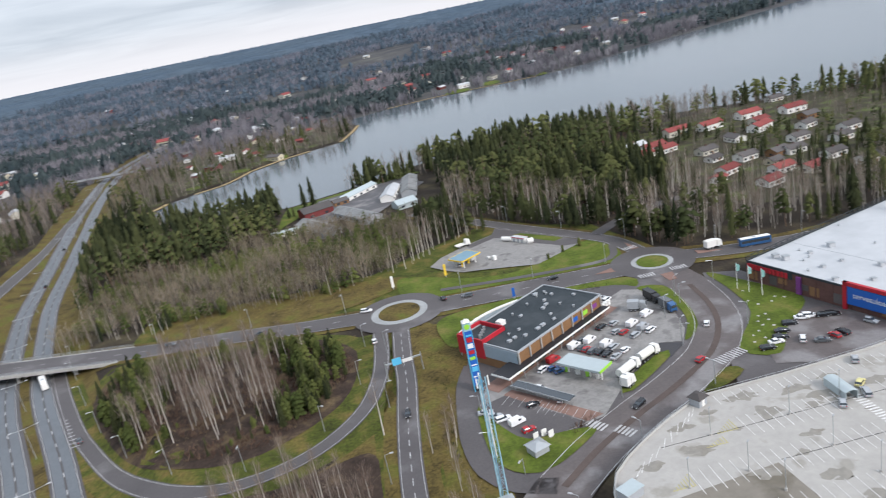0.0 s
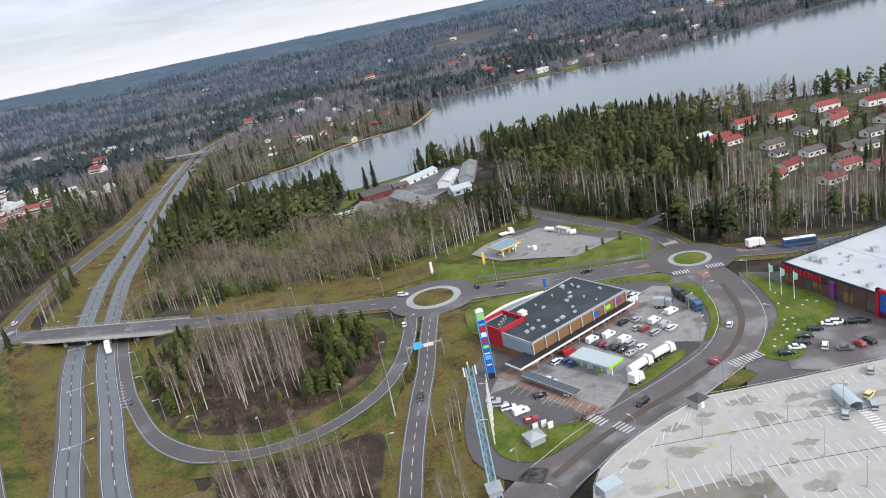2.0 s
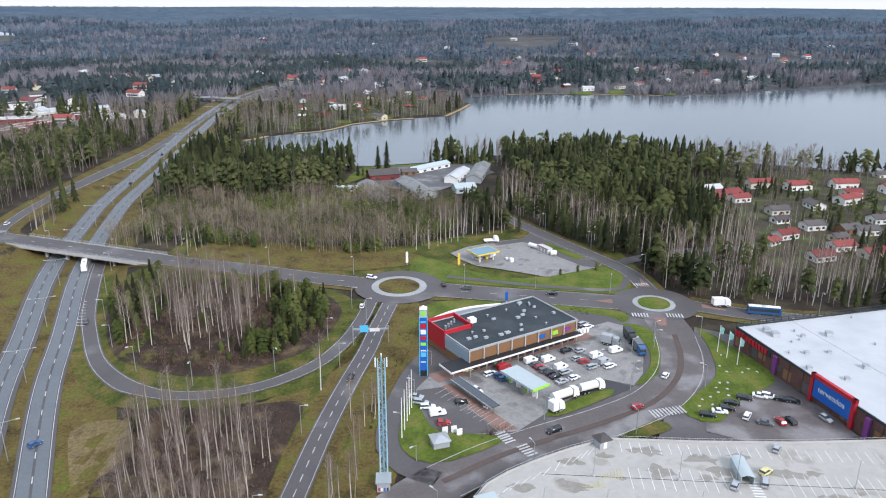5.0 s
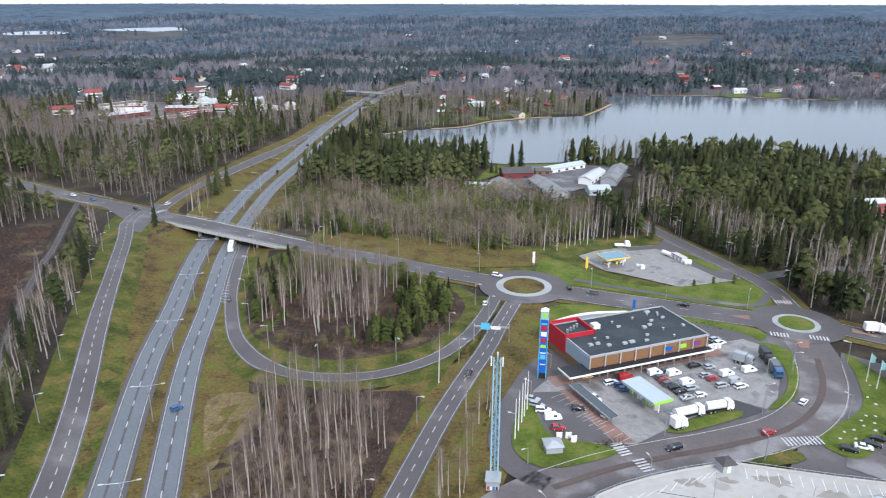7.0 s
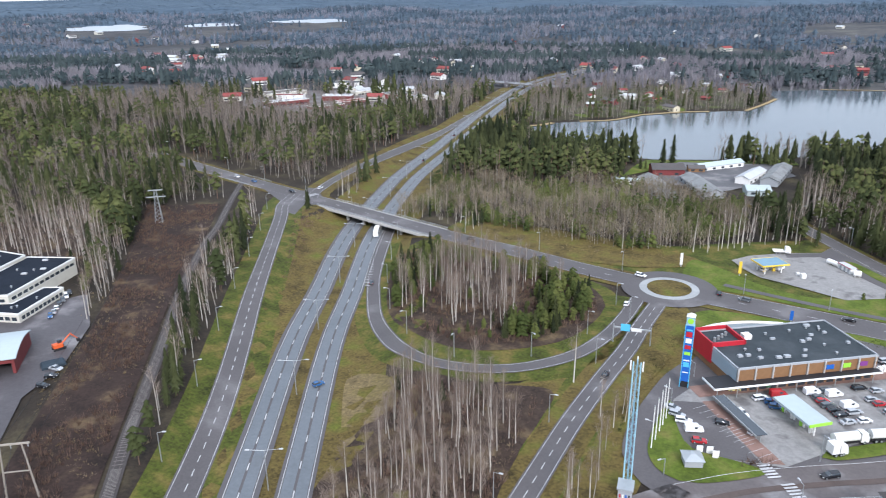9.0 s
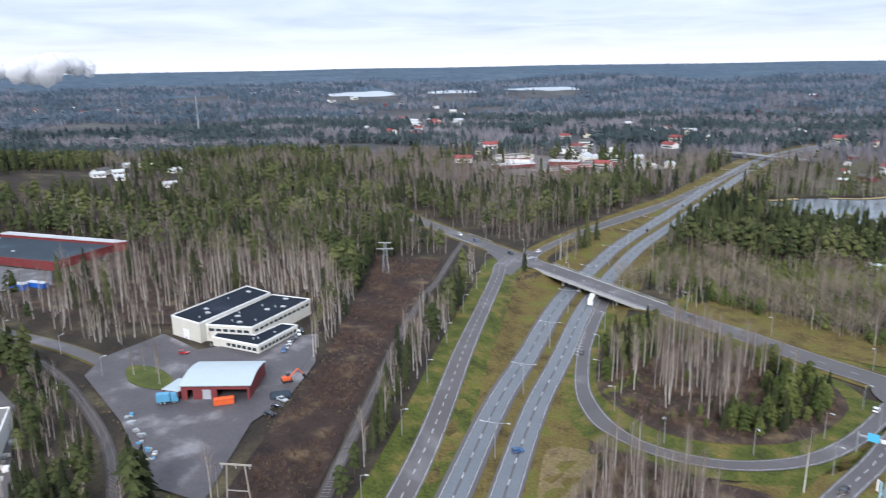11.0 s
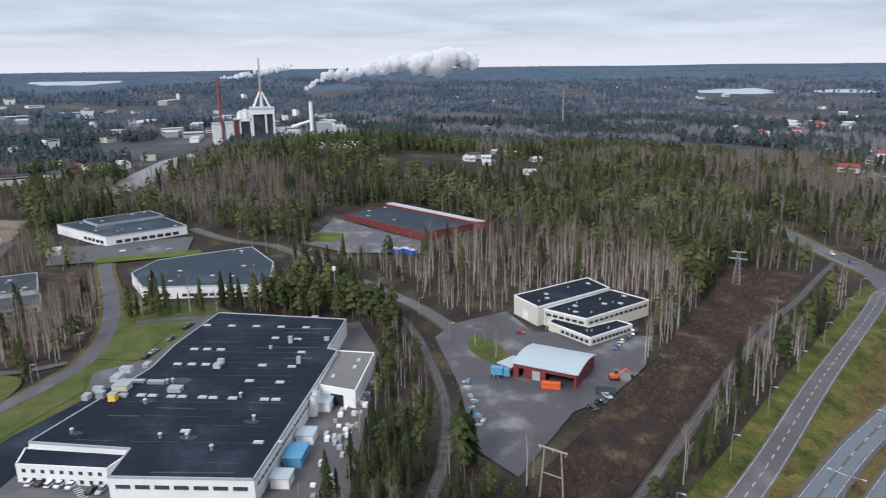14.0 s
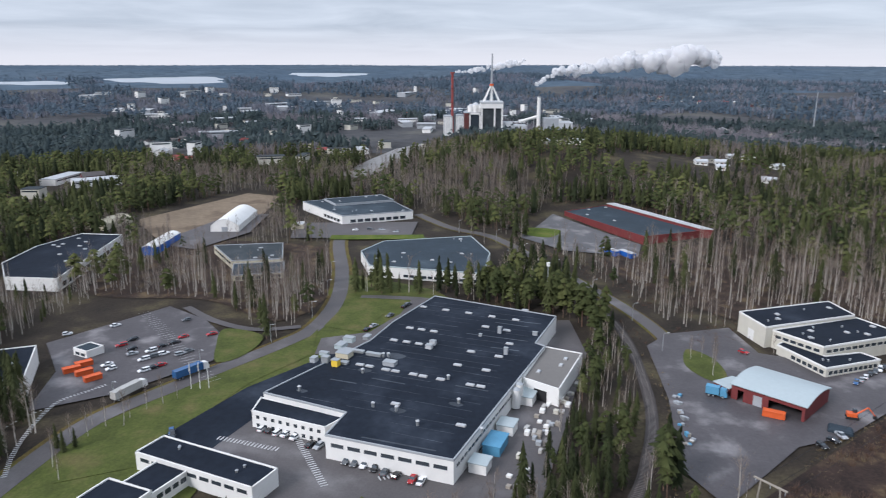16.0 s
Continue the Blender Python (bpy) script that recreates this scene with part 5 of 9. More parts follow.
bmesh.ops.create_cone(bm, cap_ends=True, segments=4, radius1=2.9, radius2=0.9, depth=1.1, matrix=Matrix.Translation((0, 0, 2.8)) @ Matrix.Rotation(radians(45), 4, "Z"))
part("roof", bm, "roofdark", sh)
part("door", boxes((-0.5, 0.5, -1.56, -1.48, 0, 2.0)), "white", sh)

# fuel station across the road
stn = thing("fuel_station", frame2(-1.1, 310.3, -6.2, 317.3), "small fuel station with blue and yellow canopy", "fuel station")
part("roof", boxes((0, 8.7, -11.8, 0, 4.5, 4.9)), "stationroof", stn)
part("fascia", boxes((-0.2, 8.9, -12, -11.8, 4.35, 4.96), (-0.2, 0, -11.8, 0.2, 4.35, 4.96), (0, 8.9, 0, 0.2, 4.35, 4.96), (8.7, 8.9, -11.8, 0, 4.35, 4.96)), "yellow", stn, "yellow fascia")
for x in (1.6, 7.1):
    for y in (-2.2, -9.6):
        part("column", boxes((x - 0.2, x + 0.2, y - 0.2, y + 0.2, 0.3, 4.5)), "white", stn)
for y in (-3.8, -8.0):
    part("pump", boxes((4, 4.8, y - 0.5, y + 0.5, 0.3, 2.0)), "yellow", stn)
for x, y, c in ((-9.5, 307.6, "yellow"), (-33, 308, "white"), (11.5, 267.4, "signblue")):
    s = thing("price_sign", pose(x, y, 0.3, 0, 0, 10), "slim upright coloured price sign on grass", "sign", "price signs")
    part("panel", boxes((-0.55, 0.55, -0.15, 0.15, 1.0, 4.6 if c == "signblue" else 6.2)), c, s)
    part("foot", boxes((-0.2, 0.2, -0.1, 0.1, 0, 1.0)), "steel", s)

# bridge over the motorway
bridge = thing("overpass_bridge", pose(0, 0, 0), "grey concrete overpass bridge with steel railings", "bridge")
mc = spline(MAIN, 3.0)
mc = mc[(mc[:, 0] > -232) & (mc[:, 0] < -148)]
rc = spline(MAIN, 3.0)
rc = rc[(rc[:, 0] > -322) & (rc[:, 0] < -290)]
for run in (mc, rc):
    for k in range(len(run) - 1):
        (ax, ay), (bx, by) = run[k], run[k + 1]
        m, n = frame2(ax, ay, bx, by), math.hypot(bx - ax, by - ay)
        part("deck_segment", boxes((0, n + 0.05, -7.2, 7.2, -0.9, 0.42, m), (0, n + 0.05, -5, 5, -1.8, -0.9, m)), "concrete", bridge)
for s in (-1, 1):
    for run in (mc, rc):
        bm = bmesh.new()
        for k in range(len(run) - 1):
            (ax, ay), (bx, by) = run[k], run[k + 1]
            m, n = frame2(ax, ay, bx, by), math.hypot(bx - ax, by - ay)
            for zz in (0.9, 1.25, 1.6):
                box(bm, 0, n, s * 7.0 - 0.05, s * 7.0 + 0.05, zz, zz + 0.08, m)
            box(bm, 0, 0.1, s * 7.0 - 0.06, s * 7.0 + 0.06, 0.42, 1.65, m)
        part("railing", bm, "steel", bridge)
for i in (7, 11, 15, 20):
    if i < len(mc) - 1:
        (ax, ay), (bx, by) = mc[i], mc[i + 1]
        m = frame2(ax, ay, bx, by)
        for y in (-4, 0, 4):
            part("pier", boxes((-0.6, 0.6, y - 0.6, y + 0.6, -6.5, -1.7, m)), "concrete", bridge)

# white works building
hall("works_hall", [(-287.3, 135.8), (-268.3, 138.9), (-282.5, 182.6), (-300.9, 181.1)], 8.6, "cream", "bitumen", "cream works hall with dark flat roof", lights=3, vents=3, seed=4, doors=[(0, 0.5, 4, 4.5, "white")])
hall("works_wing", [(-269, 142), (-251, 153.3), (-263.9, 192.1), (-283.5, 184)], 7.2, "cream", "bitumen", "cream two-storey works wing with ribbon windows", rows=[(0, 4.6, 5.8, 0.05, 0.95, 6), (1, 4.6, 5.8, 0.03, 0.97, 12)], lights=5, vents=6, seed=5)
hall("works_office", [(-262, 141), (-239, 148.5), (-247, 173), (-254, 169.5), (-250.5, 154), (-266, 146)], 3.8, "cream", "bitumen", "low cream office wing with a row of windows", rows=[(0, 1.2, 2.6, 0.3, 0.97, 6), (1, 1.2, 2.6, 0.04, 0.96, 10)], vents=3, seed=6)

# red hall with bowed roof
red = thing("red_hall", frame2(-222.8, 107.4, -205.3, 124), "red sheet hall with bowed pale roof", "hall")
n = math.hypot(17.5, 16.6)
prof = [(21.5 * i / 12, 5.4 + 1.6 * math.sin(math.pi * i / 12)) for i in range(13)]
bm = bmesh.new()
for (ya, za), (yb, zb) in zip(prof, prof[1:]):
    bm.faces.new([bm.verts.new(p) for p in ((-0.6, ya, za + 0.3), (n + 0.6, ya, za + 0.3), (n + 0.6, yb, zb + 0.3), (-0.6, yb, zb + 0.3))])
bmesh.ops.remove_doubles(bm, verts=bm.verts[:], dist=0.01)
bmesh.ops.solidify(bm, geom=bm.faces[:], thickness=0.3)
part("roof", bm, "tinroof", red, "pale bowed sheet roof")
for x in (0, n - 0.3):
    bm = bmesh.new()
    low = [bm.verts.new((x + d, y, z)) for d in (0, 0.3) for y, z in [(0.1, -0.5), *[(max(0.1, min(21.4, p)), q) for p, q in prof], (21.4, -0.5)]]
    k = len(low) // 2
    bm.faces.new(low[:k])
    bm.faces.new(low[k:][::-1])
    for i in range(k):
        bm.faces.new((low[i], low[k + i], low[k + (i + 1) % k], low[(i + 1) % k]))
    part("gable_wall", bm, "redwall", red)
part("rear_wall", boxes((0.3, n - 0.3, 21.2, 21.5, -0.5, 5.2)), "redwall", red)
for x0, x1 in ((0.3, 2.2), (4.2, 7.5), (10.5, 12.6), (n - 0.9, n - 0.3)):
    part("front_wall", boxes((x0, x1, 0.1, 0.4, -0.5, 5.2)), "redwall", red)
part("lintel", boxes((0.3, n - 0.3, 0.12, 0.38, 4.2, 5.2)), "redwall", red)
part("door", boxes((7.5, 10.5, 0.2, 0.35, 0, 4.2)), "grey", red)
part("inner_floor", boxes((0.3, n - 0.3, 0.4, 21.2, -0.4, 0.45)), "dirt", red)
anx = thing("red_lean_to", frame2(-230.5, 104.5, -223.5, 108), "small red lean-to with pale roof", "shed")
part("wall", boxes((0, 6.8, 0, 9, -0.5, 3.0)), "redwall", anx)
part("roof", boxes((-0.3, 6.9, -0.4, 9.3, 3.0, 3.25)), "tinroof", anx)

# long red hall in the wood
hall("long_red_hall", [(-513, 100), (-434, 136), (-449, 176), (-535, 134.5)], 3.8, "redwall", "bitumenblue", "long red warehouse with blue-grey roof", parapet="redwall", lights=4, seed=7)
hall("long_red_hall_ridge", [(-535, 136), (-449, 177.2), (-447, 184), (-537, 142)], 4.6, "redwall", "whiteroof", "raised white-roofed strip behind the red warehouse", parapet="whiteroof")
for x, y in ((-414, 111), (-408, 119)):
    c = thing("shipping_container", pose(x, y, 0.4, 0, 0, 25), "blue shipping container with pale roof", "container", "containers by the red hall")
    part("body", boxes((-6, 6, -1.8, 1.8, 0, 3.4)), "signblue", c)
    part("roof", boxes((-6.1, 6.1, -1.9, 1.9, 3.4, 3.55)), "whiteroof", c)

# big factory
FAC = [(-312.2, 6.2), (-278, -11.2), (-257.4, -18.7), (-212.3, -49.2), (-198.4, -20.9), (-184.6, -25.2), (-170.6, 11.4), (-251.3, 47.8), (-254.7, 44.7), (-284.5, 57.4)]
fac = hall("factory", FAC, 7.8, "white", "bitumen", "huge white factory under a black bitumen roof", parapet="grey", rows=[(5, 4.6, 5.7, 0.03, 0.97, 7), (6, 4.8, 5.6, 0.02, 0.6, 18)], lights=0, vents=0, seed=9, doors=[(6, 0.75, 5, 4.5, "grey")])
hall("factory_office", [(-203.6, -51), (-192.6, -26.5), (-199.2, -21.5), (-213, -50.3)], 5.8, "white", "bitumen", "white two-storey office block with small windows", rows=[(0, 0.9, 2.1, 0.03, 0.97, 9, 0.42), (0, 3.7, 4.8, 0.03, 0.97, 9, 0.42)], seed=10)
hall("factory_annex", [(-253.8, 48.2), (-225.7, 36.5), (-216.5, 47.4), (-247, 61)], 6.6, "white", "browngrey", "white loading annex with brown-grey roof", lights=3, seed=12, doors=[(1, 0.5, 5, 4.4, "dark")])
fu = Vector((-0.927, 0.374))
fo = Vector((-170.6, 11.4))
fv = Vector((-0.358, -0.934))


def fac_at(u, v):
    p = fo + fu * u + fv * v
    return p.x - fac.matrix_basis.translation.x, p.y - fac.matrix_basis.translation.y


r = random.Random(5)
ang = math.degrees(math.atan2(fu.y, fu.x))
flat_ = inset([(px_ - fac.matrix_basis.translation.x, py_ - fac.matrix_basis.translation.y) for px_, py_ in ccw(FAC)], 1.0)
for k in range(26):
    u = 3 + 5.2 * k + r.uniform(-0.5, 0.5)
    v0 = r.uniform(2, 8)
    while v0 < 62:
        n, w = r.uniform(9, 26), r.choice((0.05, 0.07, 0.1, 0.1, 0.35))
        ends = [fac_at(u, v0), fac_at(u + r.uniform(-0.4, 0.4), v0 + n)]
        if inside(flat_, np.array([e[0] for e in ends]), np.array([e[1] for e in ends])).all():
            (ax, ay), (bx, by) = ends
            m = pose(ax, ay, 7.85, 0, 0, math.degrees(math.atan2(by - ay, bx - ax)))
            part("roof_seam", box(bmesh.new(), 0, math.hypot(bx - ax, by - ay), -w, w, 0, 0.02, m), "wetbitumen", fac, "damp pale seam in the roof")
        v0 += n + r.uniform(0.5, 9)
flo = inset([(px_ - fac.matrix_basis.translation.x, py_ - fac.matrix_basis.translation.y) for px_, py_ in ccw(FAC)], 3.0)
fx, fy = fac.matrix_basis.translation.xy
ROOF_LIGHTS = ((-296.9, 1.2), (-292.7, 10.9), (-288.7, 20.6), (-284.3, 30.2), (-280.1, 39.8), (-270.9, -3.8), (-269.1, 0.9), (-267, 5.8), (-257.8, -9.5), (-255.9, -4.6), (-253.9, 0.2), (-272.2, 26.7), (-267.9, 34.9), (-253.8, 34.6), (-246.2, 19.6), (-241.5, 29.5), (-234, 14.3), (-229.4, 24.1), (-226.2, -1.1), (-224.6, 2.2), (-222.1, 8.2), (-217.7, 18), (-216.4, 21.4), (-234.5, -20.2), (-233, -16.7), (-230.2, -10.8), (-228.8, -7.4), (-292.2, 45.1), (-204, -6), (-190, 14))
for x, y in ROOF_LIGHTS:
    mm = pose(x - fx, y - fy, 0, 0, 0, ang)
    s = part("skylight", boxes((-0.75, 0.75, -1.5, 1.5, 7.8, 8.1, mm)), "kerb", fac)
    part("dome", boxes((-0.6, 0.6, -1.35, 1.35, 8.1, 8.35, mm)), "whiteroof", s)
for x, y, du, dv, hh, c in ((-242.2, -26.7, 2.0, 2.6, 1.9, "beige"), (-233.9, -28.7, 1.1, 1.2, 2.4, "yellow"), (-237.2, -32.7, 1.0, 1.3, 2.2, "steel"), (-238, -37, 1.4, 1.0, 1.6, "grey"), (-251.2, -29, 2.4, 1.5, 1.5, "tinroof"), (-257, -26.6, 1.4, 2.0, 1.8, "tinroof"), (-243, -16, 0.8, 3.0, 1.0, "steel"), (-234.6, -9.6, 1.5, 2.2, 1.4, "grey"), (-235.7, -25.9, 1.0, 1.4, 0.8, "grey"), (-243.7, -34.2, 0.9, 1.6, 1.2, "tinroof"), (-249.9, 4.1, 1.0, 1.2, 1.5, "whiteroof"), (-253.3, 5.5, 0.9, 1.1, 1.7, "whiteroof"), (-265.4, 31.8, 0.6, 0.7, 2.6, "grey"), (-243.9, 32.3, 0.6, 0.7, 2.6, "grey"), (-260, -20, 1.8, 1.0, 1.2, "steel"), (-247, -24, 0.8, 4.5, 0.8, "steel"), (-262, 24, 0.5, 0.5, 1.0, "grey"), (-263, 45.5, 0.5, 0.9, 1.4, "grey")):
    u_ = part("roof_unit", box(bmesh.new(), -du, du, -dv, dv, 7.8, 7.8 + hh, pose(x - fx, y - fy, 0, 0, 0, ang)), c, fac)
    part("unit_lid", box(bmesh.new(), -du - 0.1, du + 0.1, -dv - 0.1, dv + 0.1, 7.8 + hh, 7.95 + hh, pose(x - fx, y - fy, 0, 0, 0, ang)), "steel", u_)
for x, y in ((-227.7, -18.6), (-241.6, -10.6), (-241.6, -12.4), (-222.2, 10.8), (-190.2, 1.2), (-185.8, 19.9), (-204.6, 13.8), (-199.5, -5.5), (-202.2, -12.9), (-213.9, -37.9)):
    v_ = part("roof_vent", tube(bmesh.new(), (x - fx, y - fy, 7.8), (x - fx, y - fy, 9.3), 0.45, 0.45, 8), "steel", fac)
    part("cap", tube(bmesh.new(), (x - fx, y - fy, 9.35), (x - fx, y - fy, 9.7), 0.7, 0.3, 8), "whiteroof", v_)
patch_at = ((-243, -8, 3, 5), (-214, -37, 1.5, 2.6), (-204, 13, 1.6, 3), (-200, -5, 2, 3.2), (-230, -18, 2, 3))
for x, y, a_, b_ in patch_at:
    part("roof_patch", prism(bmesh.new(), blob([tuple((pose(x - fx, y - fy, 0, 0, 0, ang) @ Vector((a_ * math.cos(k * 1.257) * (0.7 + 0.5 * (k % 2)), b_ * math.sin(k * 1.257) * (0.6 + 0.25 * (k % 3)), 0))).xy) for k in range(5)], 2), 7.85, 7.868), "wetbitumen", fac, "damp patch on the roof")
for k, (u, v, c) in enumerate(((10, -4.2, "tinroof"), (22.5, -4.8, "teal"), (34, -5, "tinroof"), (57, -5.4, "tinroof"), (64, -5, "white"))):
    p = fo + fu * u + fv * v
    q = thing("lean_to_shed", pose(p.x, p.y, 0.3, 0, 0, ang), "small pale lean-to shed against the factory wall", "shed", "sheds along the factory")
    a_ = (2.6, 4.4, 2.8, 4.2, 3.2)[k]
    part("wall", boxes((-a_, a_, -2.6, 2.6, 0, 3.2)), "teal" if c == "teal" else "white", q)
    part("roof", boxes((-a_ - 0.3, a_ + 0.3, -2.9, 2.9, 3.2, 3.5)), c, q)
for u, v, hh in ((50, -3.2, 7), (53.4, -3.2, 7.5)):
    p = fo + fu * u + fv * v
    q = thing("silo", pose(p.x, p.y, 0.3), "white upright tank beside the factory", "tank", "tanks by the factory")
    part("shell", tube(bmesh.new(), (0, 0, 0.5), (0, 0, hh), 1.5, 1.5, 18), "white", q)
    part("top", tube(bmesh.new(), (0, 0, hh), (0, 0, hh + 0.7), 1.5, 0.3, 18), "steel", q)
for k in range(48):
    p = fo + fu * r.uniform(3, 75) + fv * r.uniform(-19, -10)
    q = thing("stacked_crate", pose(p.x, p.y, 0.4, 0, 0, ang + r.uniform(-8, 8)), "crate or wrapped pallet standing in the works yard", "crate", "crates in the works yard")
    s, t, hh = r.uniform(0.5, 1.5), r.uniform(0.5, 0.9), r.uniform(0.6, 1.6)
    c = r.choice(["white", "grey", "cream", "white", "wood", "concrete", "browngrey"])
    part("load", boxes((-s, s, -t, t, 0.15, hh)), c, q)
    part("pallet", boxes((-s - 0.05, s + 0.05, -t - 0.05, t + 0.05, 0, 0.15)), "wood", q)

# white annexes south of the factory
hall("annex_bar", [(-188.5, -72.9), (-170.5, -35.9), (-161.2, -40.6), (-179.2, -77.6)], 5.6, "white", "bitumen", "white two-storey office bar with dark roof", rows=[(0, 3.4, 4.5, 0.03, 0.97, 9), (2, 3.4, 4.5, 0.04, 0.96, 8), (2, 0.8, 2.0, 0.04, 0.96, 8), (3, 0.8, 2.0, 0.1, 0.9, 2), (3, 3.4, 4.5, 0.1, 0.9, 2)], vents=4, seed=13)
hall("annex_link", [(-177, -70), (-172, -60), (-160, -66), (-165, -76)], 4.6, "white", "bitumen", "white link building with dark roof", rows=[(1, 2.2, 3.6, 0.1, 0.9, 4)], seed=14)
hall("annex_south", [(-166.5, -79.5), (-160.5, -66), (-134, -78), (-140, -91)], 5.4, "white", "bitumen", "white annex with black roof beside the office bar", rows=[(3, 3.0, 4.2, 0.1, 0.9, 3)], vents=3, seed=15)

# halls farther west
hall("north_hall", [(-548, -96), (-494, -59), (-512, -10), (-576, -38)], 6, "white", "bitumenblue", "pale industrial hall with blue-grey roof", lights=8, vents=6, parapet="grey", rows=[(0, 1, 3, 0.55, 0.95, 5), (1, 1, 3, 0.1, 0.9, 8)], seed=16)
hall("north_hall_step", [(-552, -80), (-530, -68), (-548, -26), (-571, -37)], 7.0, "grey", "bitumenblue", "raised roof step of the blue-grey hall", parapet="grey", lights=3, seed=26)
hall("mid_hall", [(-370, -29), (-354, 31), (-396, 37.5), (-437, 28.5), (-424, -25), (-400, -36.5)], 6, "white", "bitumenblue", "white hall with wet blue-grey roof", lights=7, vents=5, parapet="tinroof", rows=[(0, 1.0, 2.4, 0.3, 0.95, 12)], seed=17)
hall("south_hall", [(-347, -210), (-344, -182), (-439, -189), (-442, -216), (-410, -227), (-373, -226)], 6.6, "white", "bitumen", "white industrial hall with black roof", lights=9, rows=[(1, 1, 3.5, 0.05, 0.95, 14)], seed=19)
hall("low_depot", [(-418, -126), (-424, -86), (-388, -79), (-383, -106)], 5, "beige", "bitumengrey", "low beige depot with grey roof", lights=4, vents=4, parapet="grey", rows=[(3, 2.4, 3.8, 0.05, 0.95, 7)], seed=20)
hall("depot_shed", [(-382.5, -105), (-360, -100), (-367, -74), (-387, -78)], 3.4, "beige", "bitumenblue", "low shed with blue-grey roof", parapet="grey", rows=[(1, 0.8, 2.6, 0.05, 0.95, 7)], seed=21)
hall("edge_hall", [(-255, -145), (-221, -132), (-206, -168), (-242, -182)], 7, "white", "bitumen", "white hall with black roof and roof lights", lights=12, rows=[(1, 1, 4, 0.1, 0.5, 2)], doors=[(0, 0.8, 5, 5, "grey")], seed=22)
hall("guard_hut", [(-262, -135), (-258, -128), (-264, -124), (-268, -131)], 3.2, "white", "bitumenblue", "small white gate house", rows=[(0, 1, 2.2, 0.1, 0.9, 2)], seed=23)
hall("little_house", [(-488, -92), (-480, -92), (-480, -84), (-488, -84)], 4, "beige", "whiteroof", "small brown shed with pale roof", seed=24)


def arched(name, m, length, width, wall, rise, wallmat, roofmat, label):
    """A shed with an arched roof, x along its length."""
    root = thing(name, m, label, "shed")
    prof = [(width * (i / 10 - 0.5), wall + rise * math.sin(math.pi * i / 10)) for i in range(11)]
    bm = bmesh.new()
    for (ya, za), (yb, zb) in zip(prof, prof[1:]):
        vs = [bm.verts.new(p) for p in ((-length / 2, ya, za), (length / 2, ya, za), (length / 2, yb, zb), (-length / 2, yb, zb))]
        bm.faces.new(vs)
    bmesh.ops.remove_doubles(bm, verts=bm.verts[:], dist=0.01)
    bmesh.ops.solidify(bm, geom=bm.faces[:], thickness=0.2)
    part("roof", bm, roofmat, root)
    for x in (-length / 2 + 0.2, length / 2 - 0.2):
        bm = bmesh.new()
        bm.faces.new([bm.verts.new((x, y, z)) for y, z in [(-width / 2 + 0.2, -0.5), *[(p * 0.98, q - 0.1) for p, q in prof], (width / 2 - 0.2, -0.5)]])
        part("gable", bm, wallmat, root)
    for s in (-1, 1):
        part("side_wall", boxes((-length / 2, length / 2, s * (width / 2 - 0.2) - 0.1, s * (width / 2 - 0.2) + 0.1, -0.5, wall)), wallmat, root)
    part("door", boxes((length / 2 - 0.25, length / 2 - 0.1, -2, 2, 0, 3.6)), "grey", root)
    return root


arched("storage_tent", pose(-498, -135, float(height(-498, -135)) + 0.5, 0, 0, 0), 52, 19, 4.5, 4.5, "white", "white", "white arched storage tent on asphalt")
arched("beige_hall", pose(-495, -222, 0.3, 0, 0, -18), 28, 16, 4, 2, "beige", "beige", "beige sheet hall with rounded roof")
arched("blue_hall", pose(-433, -163, 0.3, 0, 0, 178), 40, 9, 4.6, 1.4, "signblue", "white", "blue sheet hall with white roof")


# overpass farther along the motorway
OVER = [(-352, 858), (-330, 853), (-306, 847), (-282, 841), (-262, 836)]
far_bridge = thing("overpass_bridge", pose(0, 0, 0), "distant grey concrete overpass across the motorway", "bridge")
for name, lo, hi, z0, z1, mat in (("deck", -4.5, 4.5, 3.4, 4.4, "browngrey"), ("railing", -4.5, -4.2, 4.4, 5.3, "grey"), ("railing", 4.2, 4.5, 4.4, 5.3, "grey")):
    top_ = ribbon(name, OVER, lo, hi, 0, mat, z1, far_bridge, cols=2)
    sol = top_.modifiers.new("depth", "SOLIDIFY")
    sol.thickness = z1 - z0
    sol.offset = -1
for dx in (-22, 0, 22):
    part("pier", prism(bmesh.new(), circle(-306 + dx, 847 - 0.25 * dx, 0.8), -6, 3.5), "browngrey", far_bridge)

# low town blocks beside the motorway
for poly, h, wall, roof, label in (
        ([(-502, 600), (-488, 594), (-468, 634), (-482, 641)], 5.5, "redwall", "whiteroof", "long red school building with pale roof"),
        ([(-446, 600), (-434, 594), (-417, 626), (-429, 633)], 4.5, "redwall", "browngrey", "low red building with brown-grey roof"),
        ([(-440, 640), (-428, 634), (-413, 662), (-424, 669)], 5.0, "redwall", "roofred", "red hall with a red roof"),
        ([(-560, 660), (-540, 652), (-520, 700), (-540, 708)], 5.0, "cream", "browngrey", "cream town block with brown-grey roof"),
        ([(-480, 720), (-460, 712), (-440, 760), (-460, 768)], 5.0, "cream", "whiteroof", "cream town block with pale roof"),
        ([(-400, 690), (-388, 684), (-370, 716), (-382, 722)], 5.0, "white", "tinroof", "white town block with pale sheet roof")):
    hall("town_building", poly, h, wall, roof, label, rows=[(0, 1.0, 2.6, 0.05, 0.95, 6), (1, 1.0, 2.6, 0.05, 0.95, 10), (2, 1.0, 2.6, 0.05, 0.95, 6)], seed=40)
sheet("town_yard", [(-520, 590), (-440, 580), (-400, 640), (-360, 720), (-420, 780), (-560, 720), (-570, 650)], 0.3, "redasphalt", cell=30)

